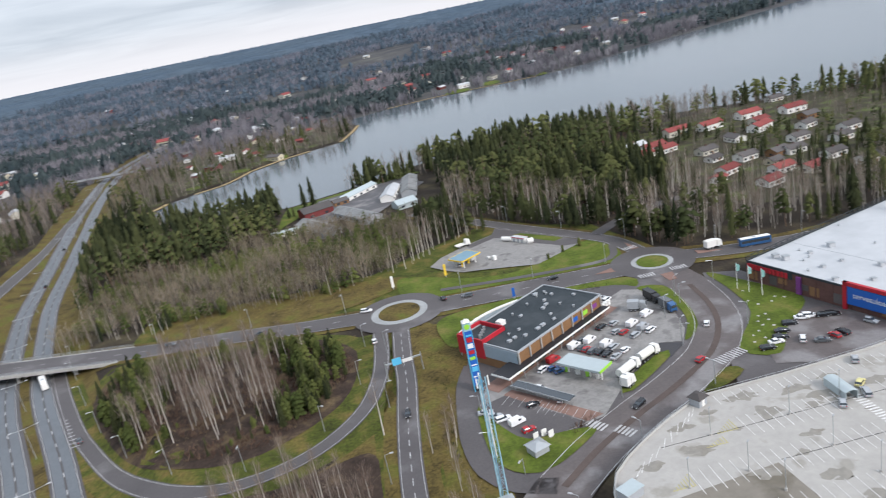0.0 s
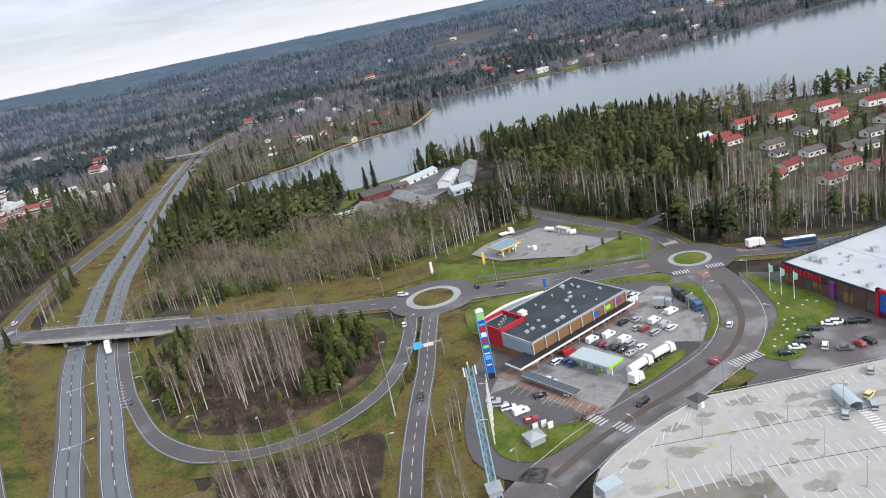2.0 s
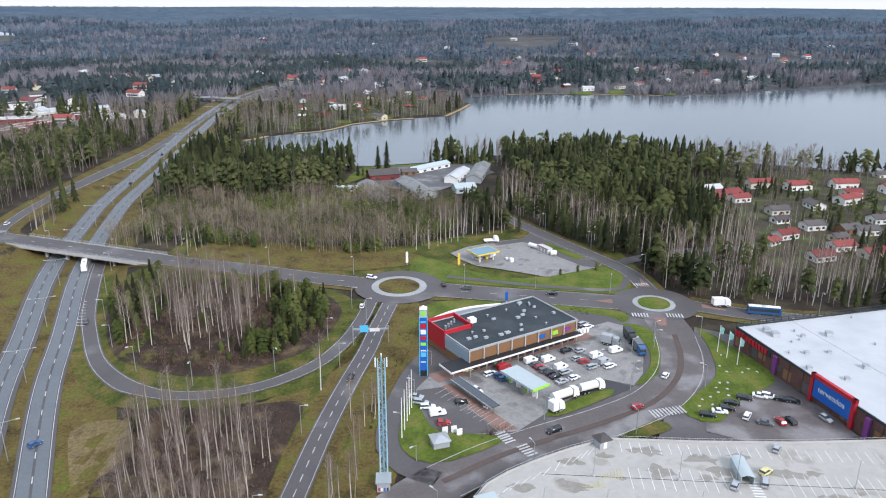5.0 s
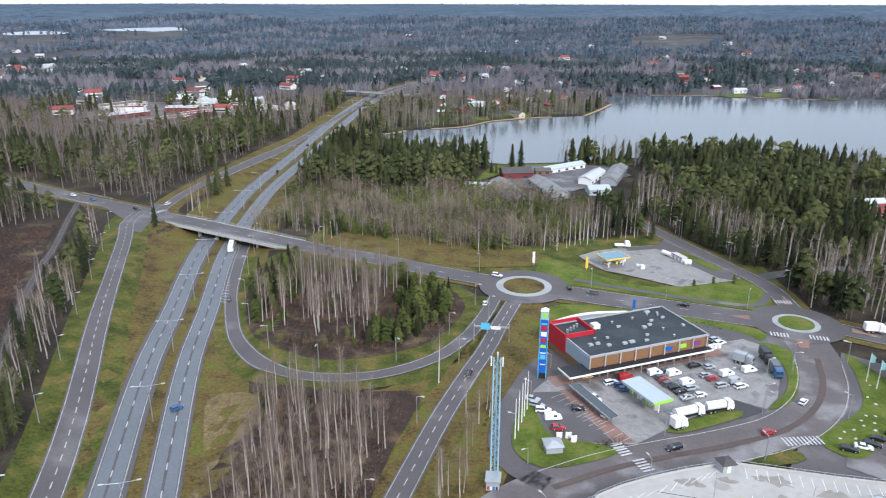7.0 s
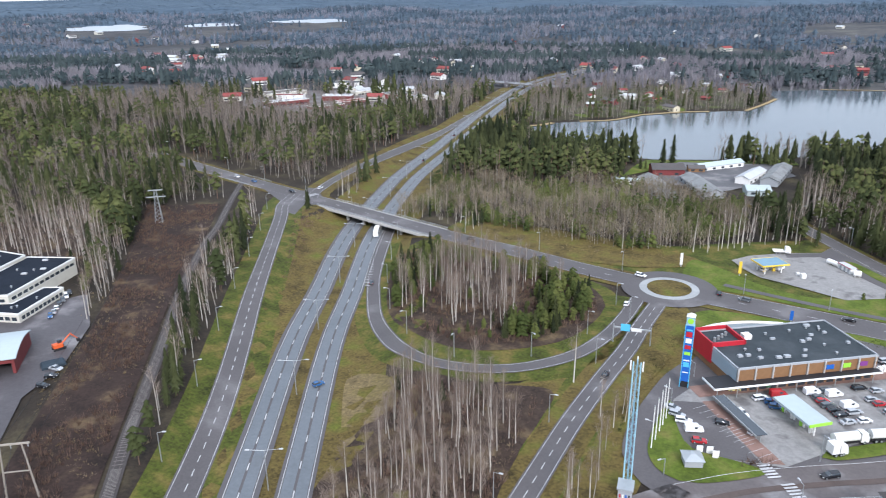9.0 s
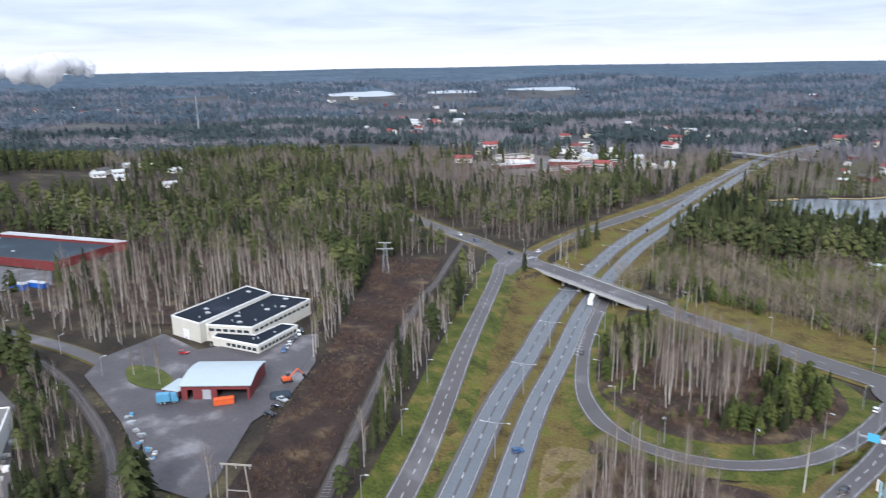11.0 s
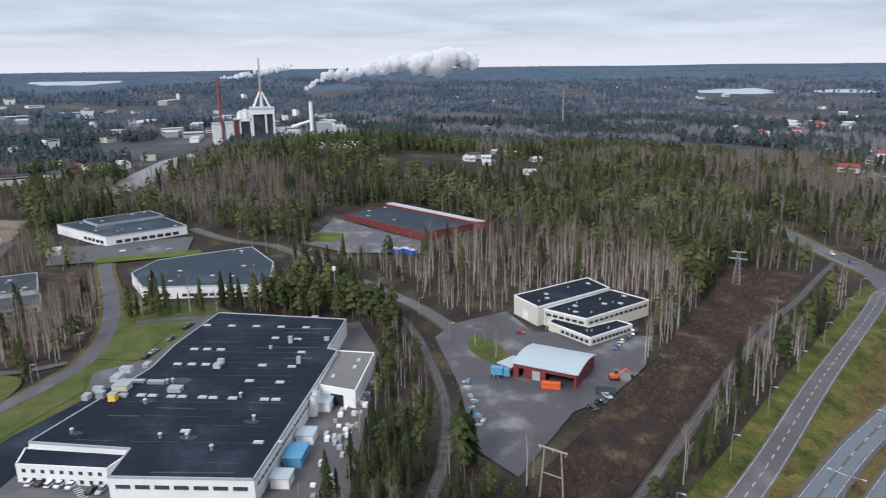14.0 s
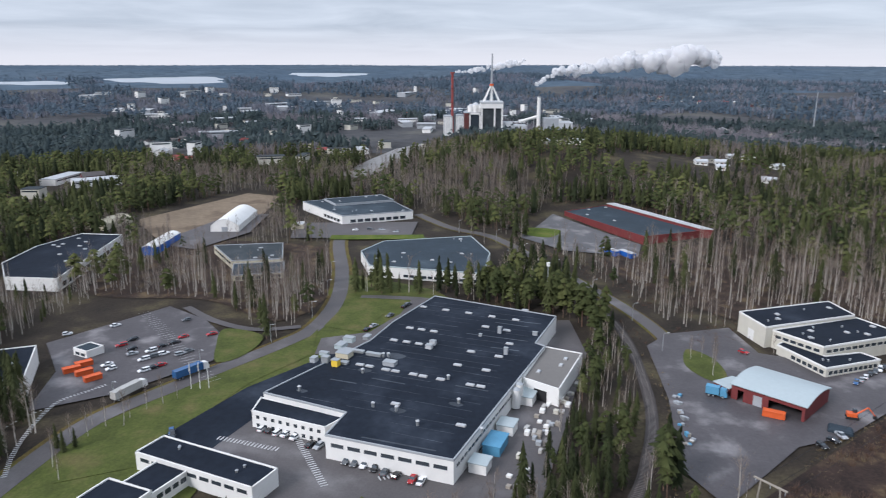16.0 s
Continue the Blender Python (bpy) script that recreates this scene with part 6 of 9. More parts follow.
# tanks and a cabin on the station's lot
for x, y, d, n, rad in ((25.1, 336, -42, 2.7, 1.05), (33.8, 325.6, 5, 1.4, 1.2)):
    q = thing("storage_tank", pose(x, y, 0.46, 0, 0, d), "white storage tank standing on the worn lot", "tank", "tanks on the station lot")
    part("shell", tube(bmesh.new(), (-n, 0, rad + 0.3), (n, 0, rad + 0.3), rad, rad, 16), "white", q)
    for s_ in (-0.6, 0.6):
        part("cradle", boxes((s_ * n - 0.25, s_ * n + 0.25, -0.9, 0.9, 0, 0.75)), "concrete", q)
cab_ = thing("site_cabin", pose(30.2, 331.4, 0.46, 0, 0, -56), "low white pump cabin with a red roof edge", "cabin")
part("body", boxes((-3.9, 3.9, -1.3, 1.3, 0, 2.3)), "white", cab_)
part("roof", boxes((-4.1, 4.1, -1.5, 1.5, 2.3, 2.55)), "whiteroof", cab_)
part("roof_edge", boxes((-4.15, 4.15, -1.58, -1.5, 2.25, 2.6), (-4.15, 4.15, 1.5, 1.58, 2.25, 2.6)), "red", cab_, "red roof edge")
for x in (-2.4, 0.2, 2.6):
    part("shutter", boxes((x - 0.6, x + 0.6, -1.34, -1.3, 0.2, 2.0)), "grey", cab_)
for x, y, w in ((12, 317.5, 0.55), (14.1, 315.1, 0.85)):
    q = thing("cube_tank", pose(x, y, 0.42, 0, 0, 30), "white plastic cube tank on a pallet on the lot", "tank", "cube tanks on the station lot")
    part("vessel", boxes((-w, w, -w, w, 0.15, 0.15 + 2.1 * w)), "white", q)
    part("pallet", boxes((-w, w, -w, w, 0, 0.13)), "grey", q)

# ---- where dwelling houses stand ----
EAST_HOUSES = ((137.8, 453, 20, "white", "whiteroof", "l"), (146.5, 443.4, 20, "white", "roofred", "l"), (136.3, 433, 20, "cream", "roofred", "m"), (152, 436, 20, "white", "roofred", "m"), (176, 473, 10, "cream", "roofred", "l"), (198, 469, 15, "white", "roofred", "l"), (230, 477, 10, "white", "roofred", "l"), (215, 437, 30, "white", "roofred", "l"), (191, 424, 100, "white", "roofdark", "m"), (173, 381, 15, "white", "roofdark", "m"), (189, 376, 20, "brown", "roofdark", "m"), (153, 364, 25, "white", "roofred", "m"), (173, 347, 15, "white", "roofred", "m"), (157, 331, 20, "white", "roofred", "m"), (142, 353, 40, "white", "roofred", "s"), (214, 396, 15, "white", "roofdark", "m"), (183, 337, 20, "cream", "roofred", "m"), (197, 374, 10, "white", "roofdark", "m"), (256, 466, 10, "white", "roofred", "l"), (276, 520, 10, "white", "roofdark", "m"), (205, 352, 15, "white", "roofdark", "m"), (235, 420, 25, "white", "roofdark", "m"), (228, 378, 15, "white", "roofdark", "m"), (250, 440, 15, "brown", "roofdark", "m"), (165, 410, 15, "cream", "roofdark", "m"), (208, 330, 15, "white", "roofdark", "m"), (178, 362, 20, "yellow", "roofdark", "s"), (160, 392, 20, "white", "roofdark", "s"), (240, 350, 15, "white", "roofred", "m"), (245, 395, 15, "white", "roofdark", "m"), (225, 455, 15, "cream", "roofred", "m"))
SHORE_HOUSES = ((-236, 918), (-180, 762), (-154, 832), (-94, 828), (-118, 762), (-194, 740), (-171, 805), (-140, 800), (-210, 800), (-120, 870), (-150, 900), (-85, 900), (-190, 860), (-225, 860), (-106, 1050), (-119, 1348), (-70, 980), (-110, 950), (-165, 960))
FAR_SHORE_HOUSES = ((101, 1060), (129, 1034), (175, 1051), (290, 1300), (315, 1290), (346, 1272), (260, 1150), (330, 1140), (210, 1100), (400, 1200), (60, 1100), (440, 1250), (150, 1150))
HILL_HOUSES = ((-765, 125.5), (-747, 152), (-765, 182), (-752, 140), (-924, 319), (-885, 313), (-674, 255), (-685, 278), (-690, 264), (-766, 339), (-607, 290), (-681, 331), (-760, 350), (-775, 325), (-655, 268))
TOWN_HOUSES = ((-1047, 1004), (-1005, 1023), (-990, 945), (-956, 975), (-908, 820), (-840, 805), (-860, 774), (-980, 1060), (-930, 900), (-530, 810), (-490, 825), (-575, 1075), (-363, 732), (-420, 760), (-560, 870), (-620, 960), (-450, 900), (-480, 980), (-520, 1100), (-640, 760), (-700, 800), (-420, 690), (-470, 730), (-600, 700), (-560, 620), (-300, 1100), (-380, 1180), (-250, 1250), (-320, 1400), (-150, 1500), (20, 1450))
rb_ = random.Random(9)
# hamlets far off, each a loose cluster
FAR_HOUSES = []
for cx_, cy_, n_, spread_ in ((-60, 1150, 14, 130), (300, 1330, 10, 130), (-420, 1050, 8, 110), (-960, 960, 16, 70), (-640, 1250, 8, 160), (120, 1700, 8, 260), (-240, 1900, 9, 260), (560, 1650, 6, 160), (-1250, 1300, 8, 160), (-1100, 560, 8, 120), (-1900, 700, 10, 130), (-1050, -420, 14, 130), (-900, -300, 8, 120), (-1500, -180, 12, 260), (-2000, 1500, 6, 200)):
    for _ in range(n_):
        FAR_HOUSES.append((cx_ + rb_.gauss(0, spread_), cy_ + rb_.gauss(0, spread_ * 0.7)))
FAR_HOUSES = [q for q in FAR_HOUSES if not inside(LAKE, np.array([q[0]]), np.array([q[1]]))[0] and line_distance(LAKE, np.array([q[0]]), np.array([q[1]]), True)[0] > 12 and line_distance(HIGHWAY, np.array([q[0]]), np.array([q[1]]))[0] > 30]
TOWN_BLOCKS = [(-1793, -242), (-809, -178), (-1371, -390), (-1827, -664), (-1630, -108), (-824, -145), (-1684, -343), (-1957, -659), (-1485, -558), (-889, -112), (-1554, -382), (-1954, -770), (-686, -349), (-971, -62), (-1264, -10), (-898, -332), (-669, -309), (-938, -2), (-2182, -79), (-898, -291), (-907, -86), (-602, -331), (-1887, -298), (-1290, 230), (-1400, 180), (-1500, 230), (-1420, 240), (-1560, 170), (-1340, 150), (-1620, 260), (-1480, 130), (-1700, 210), (-1380, 290)]
for k in range(44):
    d, a = rb_.uniform(1150, 2300), rb_.uniform(176, 205)
    TOWN_BLOCKS.append((d * math.cos(radians(a)), d * math.sin(radians(a))))

# ---- trees ----
def blade(v, f, root, tip, width, r):
    """A thin twig: a narrow triangle from root to tip."""
    d = np.array(tip) - root
    s = np.cross(d, r.normal(size=3))
    s *= width / (np.linalg.norm(s) + 1e-9)
    n = len(v)
    v += [root - s, root + s, np.array(tip)]
    f.append((n, n + 1, n + 2))


def taper(v, f, a, b, r0, r1, sides):
    a, b = np.array(a, float), np.array(b, float)
    d = (b - a) / np.linalg.norm(b - a)
    u = np.cross(d, (0.3, 0.9, 0.1))
    u /= np.linalg.norm(u)
    w = np.cross(d, u)
    n = len(v)
    for p, r in ((a, r0), (b, r1)):
        for i in range(sides):
            k = 2 * math.pi * i / sides
            v.append(p + r * (math.cos(k) * u + math.sin(k) * w))
    for i in range(sides):
        j = (i + 1) % sides
        f += [(n + i, n + j, n + sides + j), (n + i, n + sides + j, n + sides + i)]


def bare_tree(seed, limbs, twigs, width, spread=1.0, sides=4, crown_from=0.38):
    """A leafless tree, one unit high: a slim pale trunk and a narrow plume of rising twigs."""
    r = np.random.default_rng(seed)
    tv, tf, cv, cf = [], [], [], []
    bend = r.normal(size=2) * 0.02
    pts = [np.zeros(3), np.array([bend[0], bend[1], 0.5]), np.array([bend[0] * 0.6, bend[1] * 0.6, 1.0])]
    taper(tv, tf, pts[0], pts[1], 0.0105, 0.0075, sides)
    taper(tv, tf, pts[1], pts[2], 0.0075, 0.001, 3)
    for i in range(limbs):
        z = crown_from + (0.95 - crown_from) * (i + r.random()) / limbs
        k = r.random() * 6.283
        bulge = math.sin(math.pi * min(1.0, (z - crown_from) / (1 - crown_from) * 0.85 + 0.2))
        size = (0.10 + 0.12 * bulge) * (0.7 + 0.6 * r.random())
        out = spread * (0.45 + 0.35 * r.random())
        root = np.array([np.interp(z, (0, 0.5, 1), [q[0] for q in pts]), np.interp(z, (0, 0.5, 1), [q[1] for q in pts]), z])
        tip = root + size * np.array([math.cos(k) * out, math.sin(k) * out, 0.8 + 0.3 * r.random()])
        blade(cv, cf, root, tip, 0.0024 * width, r)
        for j in range(twigs):
            q = root + (tip - root) * (0.15 + 0.8 * r.random())
            d = np.array([math.cos(k) * out, math.sin(k) * out, 0.9]) + r.normal(size=3) * 0.42
            blade(cv, cf, q, q + d * size * (0.4 + 0.35 * r.random()), 0.0017 * width, r)
    return np.array(tv), np.array(tf), np.array(cv), np.array(cf)


def spruce_tree(seed, tiers, spikes, radius=0.17, low=0.08):
    """A spruce, one unit high: ragged drooping skirts of branches."""
    r = np.random.default_rng(seed)
    tv, tf, cv, cf = [], [], [], []
    taper(tv, tf, (0, 0, 0), (0, 0, 0.9), 0.012, 0.003, 4)
    for i in range(tiers):
        z = low + (0.93 - low) * (i / tiers) ** 0.92
        rad = radius * min(1.0, 0.62 + 3 * (z - low)) * (1 - (z / 1.03) ** 1.3) * (0.8 + 0.4 * r.random())
        top_ = z + 2.1 * (0.95 - low) / tiers
        n, k0 = len(cv), r.random() * 6.28
        cv.append(np.array([r.normal() * 0.008, r.normal() * 0.008, min(top_, 1.0)]))
        for s in range(2 * spikes):
            k = k0 + math.pi * (s + 0.5 * r.random()) / spikes
            q = rad * ((0.6 + 0.65 * r.random()) if s % 2 == 0 else (0.3 + 0.25 * r.random()))
            cv.append(np.array([q * math.cos(k), q * math.sin(k), z + (0.05 * r.random() - 0.035 if s % 2 == 0 else 0.045 * r.random() + 0.02)]))
        for s in range(2 * spikes):
            cf.append((n, n + 1 + s, n + 1 + (s + 1) % (2 * spikes)))
    return np.array(tv), np.array(tf), np.array(cv), np.array(cf)


def pine_tree(seed, clumps, spikes, low=0.45, radius=0.17):
    """A pine, one unit high: a bare trunk and an open crown of ragged, tilted branch fans."""
    r = np.random.default_rng(seed)
    tv, tf, cv, cf = [], [], [], []
    taper(tv, tf, (0, 0, 0), (0, 0.01, 0.9), 0.013, 0.004, 4)
    for i in range(clumps):
        k = (i + r.random()) / clumps
        z = low + (0.93 - low) * k
        wide = radius * math.sqrt(max(0.1, 1 - ((k - 0.38) / 0.68) ** 2))
        a = i * 2.4 + r.random()
        off = wide * (0.25 + 0.5 * r.random()) * (k < 0.9)
        rad = wide * (0.45 + 0.3 * r.random())
        c = np.array([off * math.cos(a), off * math.sin(a), z])
        n, k0 = len(cv), r.random() * 6.28
        cv.append(c + (0, 0, rad * (0.75 + 0.4 * r.random())))
        for s in range(2 * spikes):
            q = k0 + math.pi * s / spikes
            w = rad * ((0.8 + 0.55 * r.random()) if s % 2 == 0 else (0.4 + 0.2 * r.random()))
            cv.append(c + (w * math.cos(q), w * math.sin(q), rad * (0.35 * r.random() - 0.3) - 0.25 * off * math.cos(q - a)))
        for s in range(2 * spikes):
            cf.append((n, n + 1 + s, n + 1 + (s + 1) % (2 * spikes)))
    return np.array(tv), np.array(tf), np.array(cv), np.array(cf)


def scatter(template, x, y, h, seed, wide=1.0):
    """Many copies of one template as arrays: vertices, faces, tint."""
    v, f = template
    r = np.random.default_rng(seed)
    n = len(x)
    k, w = r.random(n) * 6.283, wide * (0.8 + 0.45 * r.random(n))
    c, s = np.cos(k) * h * w, np.sin(k) * h * w
    lx, ly = r.normal(size=n) * 0.02, r.normal(size=n) * 0.02
    X = v[:, 0] * c[:, None] - v[:, 1] * s[:, None] + (v[:, 2] * h[:, None]) * lx[:, None] + x[:, None]
    Y = v[:, 0] * s[:, None] + v[:, 1] * c[:, None] + (v[:, 2] * h[:, None]) * ly[:, None] + y[:, None]
    Z = v[:, 2] * h[:, None] + (height(x, y) - 0.2)[:, None]
    V = np.stack([X, Y, Z], -1).reshape(-1, 3)
    F = (f[None] + (np.arange(n) * len(v))[:, None, None]).reshape(-1, 3)
    tint = np.clip(0.6 * r.random(n) + 0.75 * (soft_noise(x, y, 90, 17) - 0.5) + 0.2, 0, 0.999)
    return V, F, np.repeat(tint, len(v))


def wood(name, templates, x, y, h, mats, label, category, wide=1.0):
    """One stand of trees, past counting: trunks and crowns."""
    if not len(x):
        return
    which = np.arange(len(x)) % len(templates)
    root = None
    for part_name, mat, pick in (("crowns", mats[1], 2), ("trunks", mats[0], 0)):
        V, F, T, n = [], [], [], 0
        for i, t in enumerate(templates):
            if t[pick] is None:
                continue
            s = which == i
            if not s.any():
                continue
            v, f, tt = scatter((t[pick], t[pick + 1]), x[s], y[s], h[s], 31 + i, wide)
            V.append(v), F.append(f + n), T.append(tt)
            n += len(v)
        if V:
            ob = arrays_ob(name if root is None else "trunks", np.concatenate(V), np.concatenate(F), mat, np.concatenate(T), root)
            if root is None:
                root = tagged(ob, label, category, kind="stuff")


def soft_noise(x, y, size, seed):
    """Smooth random field between 0 and 1."""
    r = np.random.default_rng(seed)
    out = np.zeros(np.shape(x))
    for i in range(7):
        k, p = r.random() * 6.283, r.random() * 6.283
        w = 6.283 / (size * (0.6 + 1.2 * r.random()))
        out += np.sin((x * math.cos(k) + y * math.sin(k)) * w + p)
    return 0.5 + out / 7


# ground kept free of trees: roads with their margins, then lots, lawns and houses
CLEAR_LINES = [(HIGHWAY[:11], 22), (HIGHWAY[10:], 15), (MAIN, 15), (LOOP, 11), (EXIT, 7), (EAST, 16), (CURVE, 14), (SERVICE, 4.5), (TOWNROAD, 12), (NORTH, 7), (SIDE, 5), (RAMPW, 11), (RAMPNW, 12), (OVER, 5), (RAIL_E, 5.0), (RAIL_W, 3.4), (MILL, 7), (MILL2, 5), (YARD, 11), (PATH_W, 4)]
LOOP_WOOD = [(-124, 222), (-148, 260), (-150, 280), (-115, 281), (-74, 273), (-57, 260), (-53, 245), (-60, 220), (-82, 203), (-104, 206)]
LOW_WOOD = [(-96, 172), (-72, 180), (-50, 162), (-46, 138), (-48, 106), (-82, 106), (-86, 150)]
CLEAR = [
    [(-165, 320), (-50, 296), (-45, 250), (-60, 200), (-100, 185), (-150, 230)],
    [(-100, 182), (-45, 190), (-44, 100), (-90, 100)],
    [(-262, 300), (-300, 318), (-360, 342), (-360, 380), (-235, 350), (-235, 300)],
    [(-225, 240), (-252, 236), (-305, 305), (-262, 308)],
    [(-33, 270), (-33, 190), (-37, 100), (-20, 100), (0, 140), (130, 60), (190, 180), (150, 262), (60, 290), (-10, 296), (-60, 275)],
    [(-130, 306), (-50, 285), (-10, 283), (72, 280), (70, 318), (30, 362), (2, 356), (-22, 332), (-60, 318), (-132, 328)],
    [(-150, 235), (-128, 205), (-106, 182), (-100, 150), (-118, 130), (-150, 190)],
    [(-155, 70), (-290, 88), (-292, 136), (-306, 182), (-262, 196), (-238, 176), (-196, 140), (-165, 96)],
    [(-150, 76), (-172, 104), (-208, 152), (-257, 211), (-314, 275), (-300, 300), (-280, 304), (-257, 270), (-212, 201), (-177, 156), (-136, 103), (-110, 80)],
    [(-150, 20), (-215, 62), (-245, 76), (-300, 68), (-335, 12), (-340, -38), (-292, -52), (-160, -110), (-130, -60)],
    [(-545, 95), (-541, 148), (-436, 188), (-400, 165), (-395, 105), (-430, 62), (-500, 70)],
    [(-590, -50), (-560, -110), (-500, -100), (-440, -60), (-350, -40), (-355, -18), (-420, 35), (-500, 8)],
    [(-340, -160), (-260, -170), (-200, -110), (-250, -74), (-282, -66), (-330, -95)],
    [(-640, -160), (-600, -115), (-450, -110), (-440, -170), (-520, -225)],
    [(-455, -200), (-440, -230), (-340, -232), (-330, -180), (-420, -178)],
    [(-440, -140), (-440, -60), (-360, -55), (-355, -110)],
    [(-515, 590), (-440, 580), (-405, 640), (-400, 680), (-440, 680), (-490, 650)],
    [(-395, -34), (-445, -30), (-445, 34), (-402, 60), (-372, 42), (-352, 38), (-338, 0), (-355, -36)],
    [(-235, -112), (-150, -122), (-130, -60), (-200, -62), (-240, -50)],
    [(-30, 40), (200, 40), (200, 185), (50, 170), (0, 150), (-22, 120)],
    [(-95, 440), (-60, 405), (-20, 405), (6, 414), (12, 440), (14, 524), (-34, 524), (-60, 545), (-95, 530)],
    [(-690, -80), (-943, -50), (-1070, 10), (-943, 24), (-792, -9), (-665, -50)],
    [(-114, 180), (-100, 184), (-86, 150), (-78, 90), (-96, 90), (-110, 150)],
    [(-236, 300), (-178, 218), (-160, 205), (-195, 290), (-225, 318)],
]
TOWN = [[(125, 300), (330, 300), (330, 520), (120, 480)], [(-260, 700), (-60, 800), (-40, 900), (-120, 1080), (-330, 1000), (-310, 830)], [(60, 1010), (420, 1090), (500, 1350), (50, 1300)], [(-700, 60), (-560, 80), (-600, 330), (-760, 330)], [(-560, 560), (-380, 600), (-380, 900), (-620, 900)]]


WSTRIP = [(-150, 24), (-185, 38), (-222, 54), (-262, 66), (-276, 72), (-276, 83), (-240, 79), (-205, 72), (-180, 64), (-150, 52)]
# strips of wood that reach into the open ground
KEEP = [WSTRIP, [(-110, 30), (-160, 62), (-162, 74), (-110, 84)], [(-348, 0), (-340, 28), (-322, 62), (-302, 70), (-306, 77), (-328, 69), (-346, 36), (-352, 4)], [(-120, 40), (-160, 60), (-120, 72)]]


def free(x, y):
    ok = ~inside(LAKE, x, y)
    ok &= line_distance(LAKE, x, y, True) > 3
    for lake in FAR_LAKES:
        for k in (1, 1.06, 1.12, 1.18):
            ok &= in_far_lake(lake, x * k, y * k) > 1.08
    for line, m in CLEAR_LINES:
        ok &= line_distance(line, x, y) > m
    for spots, m in ((EAST_HOUSES, 8), (SHORE_HOUSES, 11), (FAR_SHORE_HOUSES, 14), (HILL_HOUSES, 9), (TOWN_HOUSES, 16), (FAR_HOUSES, 11), (TOWN_BLOCKS, 22)):
        for q in spots:
            for back in ((0, 0.9) if spots is EAST_HOUSES else (0, 1.3, 2.6)):
                k = 1 - back * m / math.hypot(q[0], q[1])
                ok &= np.hypot(x - q[0] * k, y - q[1] * k) > m
    open_ = np.zeros(np.shape(x), bool)
    for poly in CLEAR + [YOUNG]:
        open_ |= inside(poly, x, y)
    for poly in KEEP:
        open_ &= ~inside(poly, x, y)
    ok &= ~open_
    return ok


BARE = [[(-270, 630), (-200, 640), (-30, 790), (-25, 900), (-120, 1080), (-285, 1000), (-290, 830), (-262, 660)], [(-620, -40), (-700, 30), (-673, 101), (-527, 82), (-527, 5)], [(8, 410), (30, 381), (56, 348), (78, 350), (60, 372), (34, 408), (10, 430)], [(-190, 335), (-150, 322), (-60, 318), (-25, 335), (-8, 372), (-20, 425), (-90, 440), (-185, 400)], [(-300, 140), (-400, 100), (-440, 190), (-330, 240), (-270, 200)], [(-500, -140), (-350, -140), (-350, -180), (-520, -175)], [(120, 300), (140, 345), (70, 325), (95, 280), (180, 275)], [(-255, 100), (-285, 86), (-330, 86), (-372, 70), (-420, 52), (-440, 92), (-400, 112), (-300, 160), (-270, 140)], [(-330, -100), (-296, -60), (-340, -40), (-430, -50), (-450, -160), (-340, -172)], [(-458, 423), (-553, 538), (-518, 630), (-378, 674), (-313, 521), (-360, 454)], [(55, 345), (81, 334), (104, 322), (120, 313), (126, 324), (104, 338), (70, 352), (40, 386), (22, 408), (14, 404)]]
GREEN = [[(-561, -335), (-601, -240), (-616, -150), (-657, -110), (-575, -95), (-561, -118), (-620, -165), (-515, -215), (-450, -240), (-430, -300)], [(-1277, -748), (-1280, -515), (-1032, -345), (-740, -300), (-600, -360), (-600, -500)], [(-1201, -337), (-1285, -74), (-1035, 21), (-959, -54), (-905, -254)], [(-865, 19), (-1058, 79), (-1060, 243), (-866, 201), (-796, 86)], [(-232, 560), (-222, 430), (-188, 414), (-133, 408), (-90, 435), (-85, 500), (-105, 530), (-160, 532)], [(16, 430), (36, 410), (60, 376), (80, 356), (110, 350), (128, 370), (130, 420), (130, 470), (100, 575), (10, 570)], [(-165, 62), (-200, 70), (-260, 76), (-255, 88), (-190, 84), (-160, 74)], [(-560, 100), (-850, 60), (-850, 300), (-600, 250)], [(0, 526), (-34, 520), (-36, 536), (0, 552)]]
HALF_GREEN = [[(-376, 320), (-483, 415), (-418, 448), (-348, 458), (-362, 372)], [(-348, 458), (-376, 577), (-349, 622), (-290, 557), (-274, 400), (-306, 373)], [(-784, 769), (-657, 684), (-527, 650), (-633, 782)]]


YOUNG = [(-190, 336), (-150, 330), (-60, 320), (-28, 335), (-10, 366), (-20, 420), (-90, 436), (-133, 408), (-185, 412)]
TALL = [(KEEP[2], 0.85), (KEEP[0], 0.66), (KEEP[1], 0.6), (GREEN[4], 1.1), ([(128, 318), (215, 312), (320, 420), (310, 530), (130, 480), (128, 400)], 0.55), ([(-330, -240), (-330, -150), (-450, -150), (-450, -125), (-300, -125), (-285, -240)], 0.62), ([(0, 420), (56, 345), (130, 310), (150, 400), (110, 570), (10, 580)], 1.06), ([(-190, 335), (-150, 322), (-60, 318), (-25, 335), (-8, 372), (-20, 425), (-90, 436), (-133, 408), (-185, 400)], 0.72), ([(-300, 140), (-400, 100), (-440, 190), (-330, 240), (-270, 200)], 1.15)]


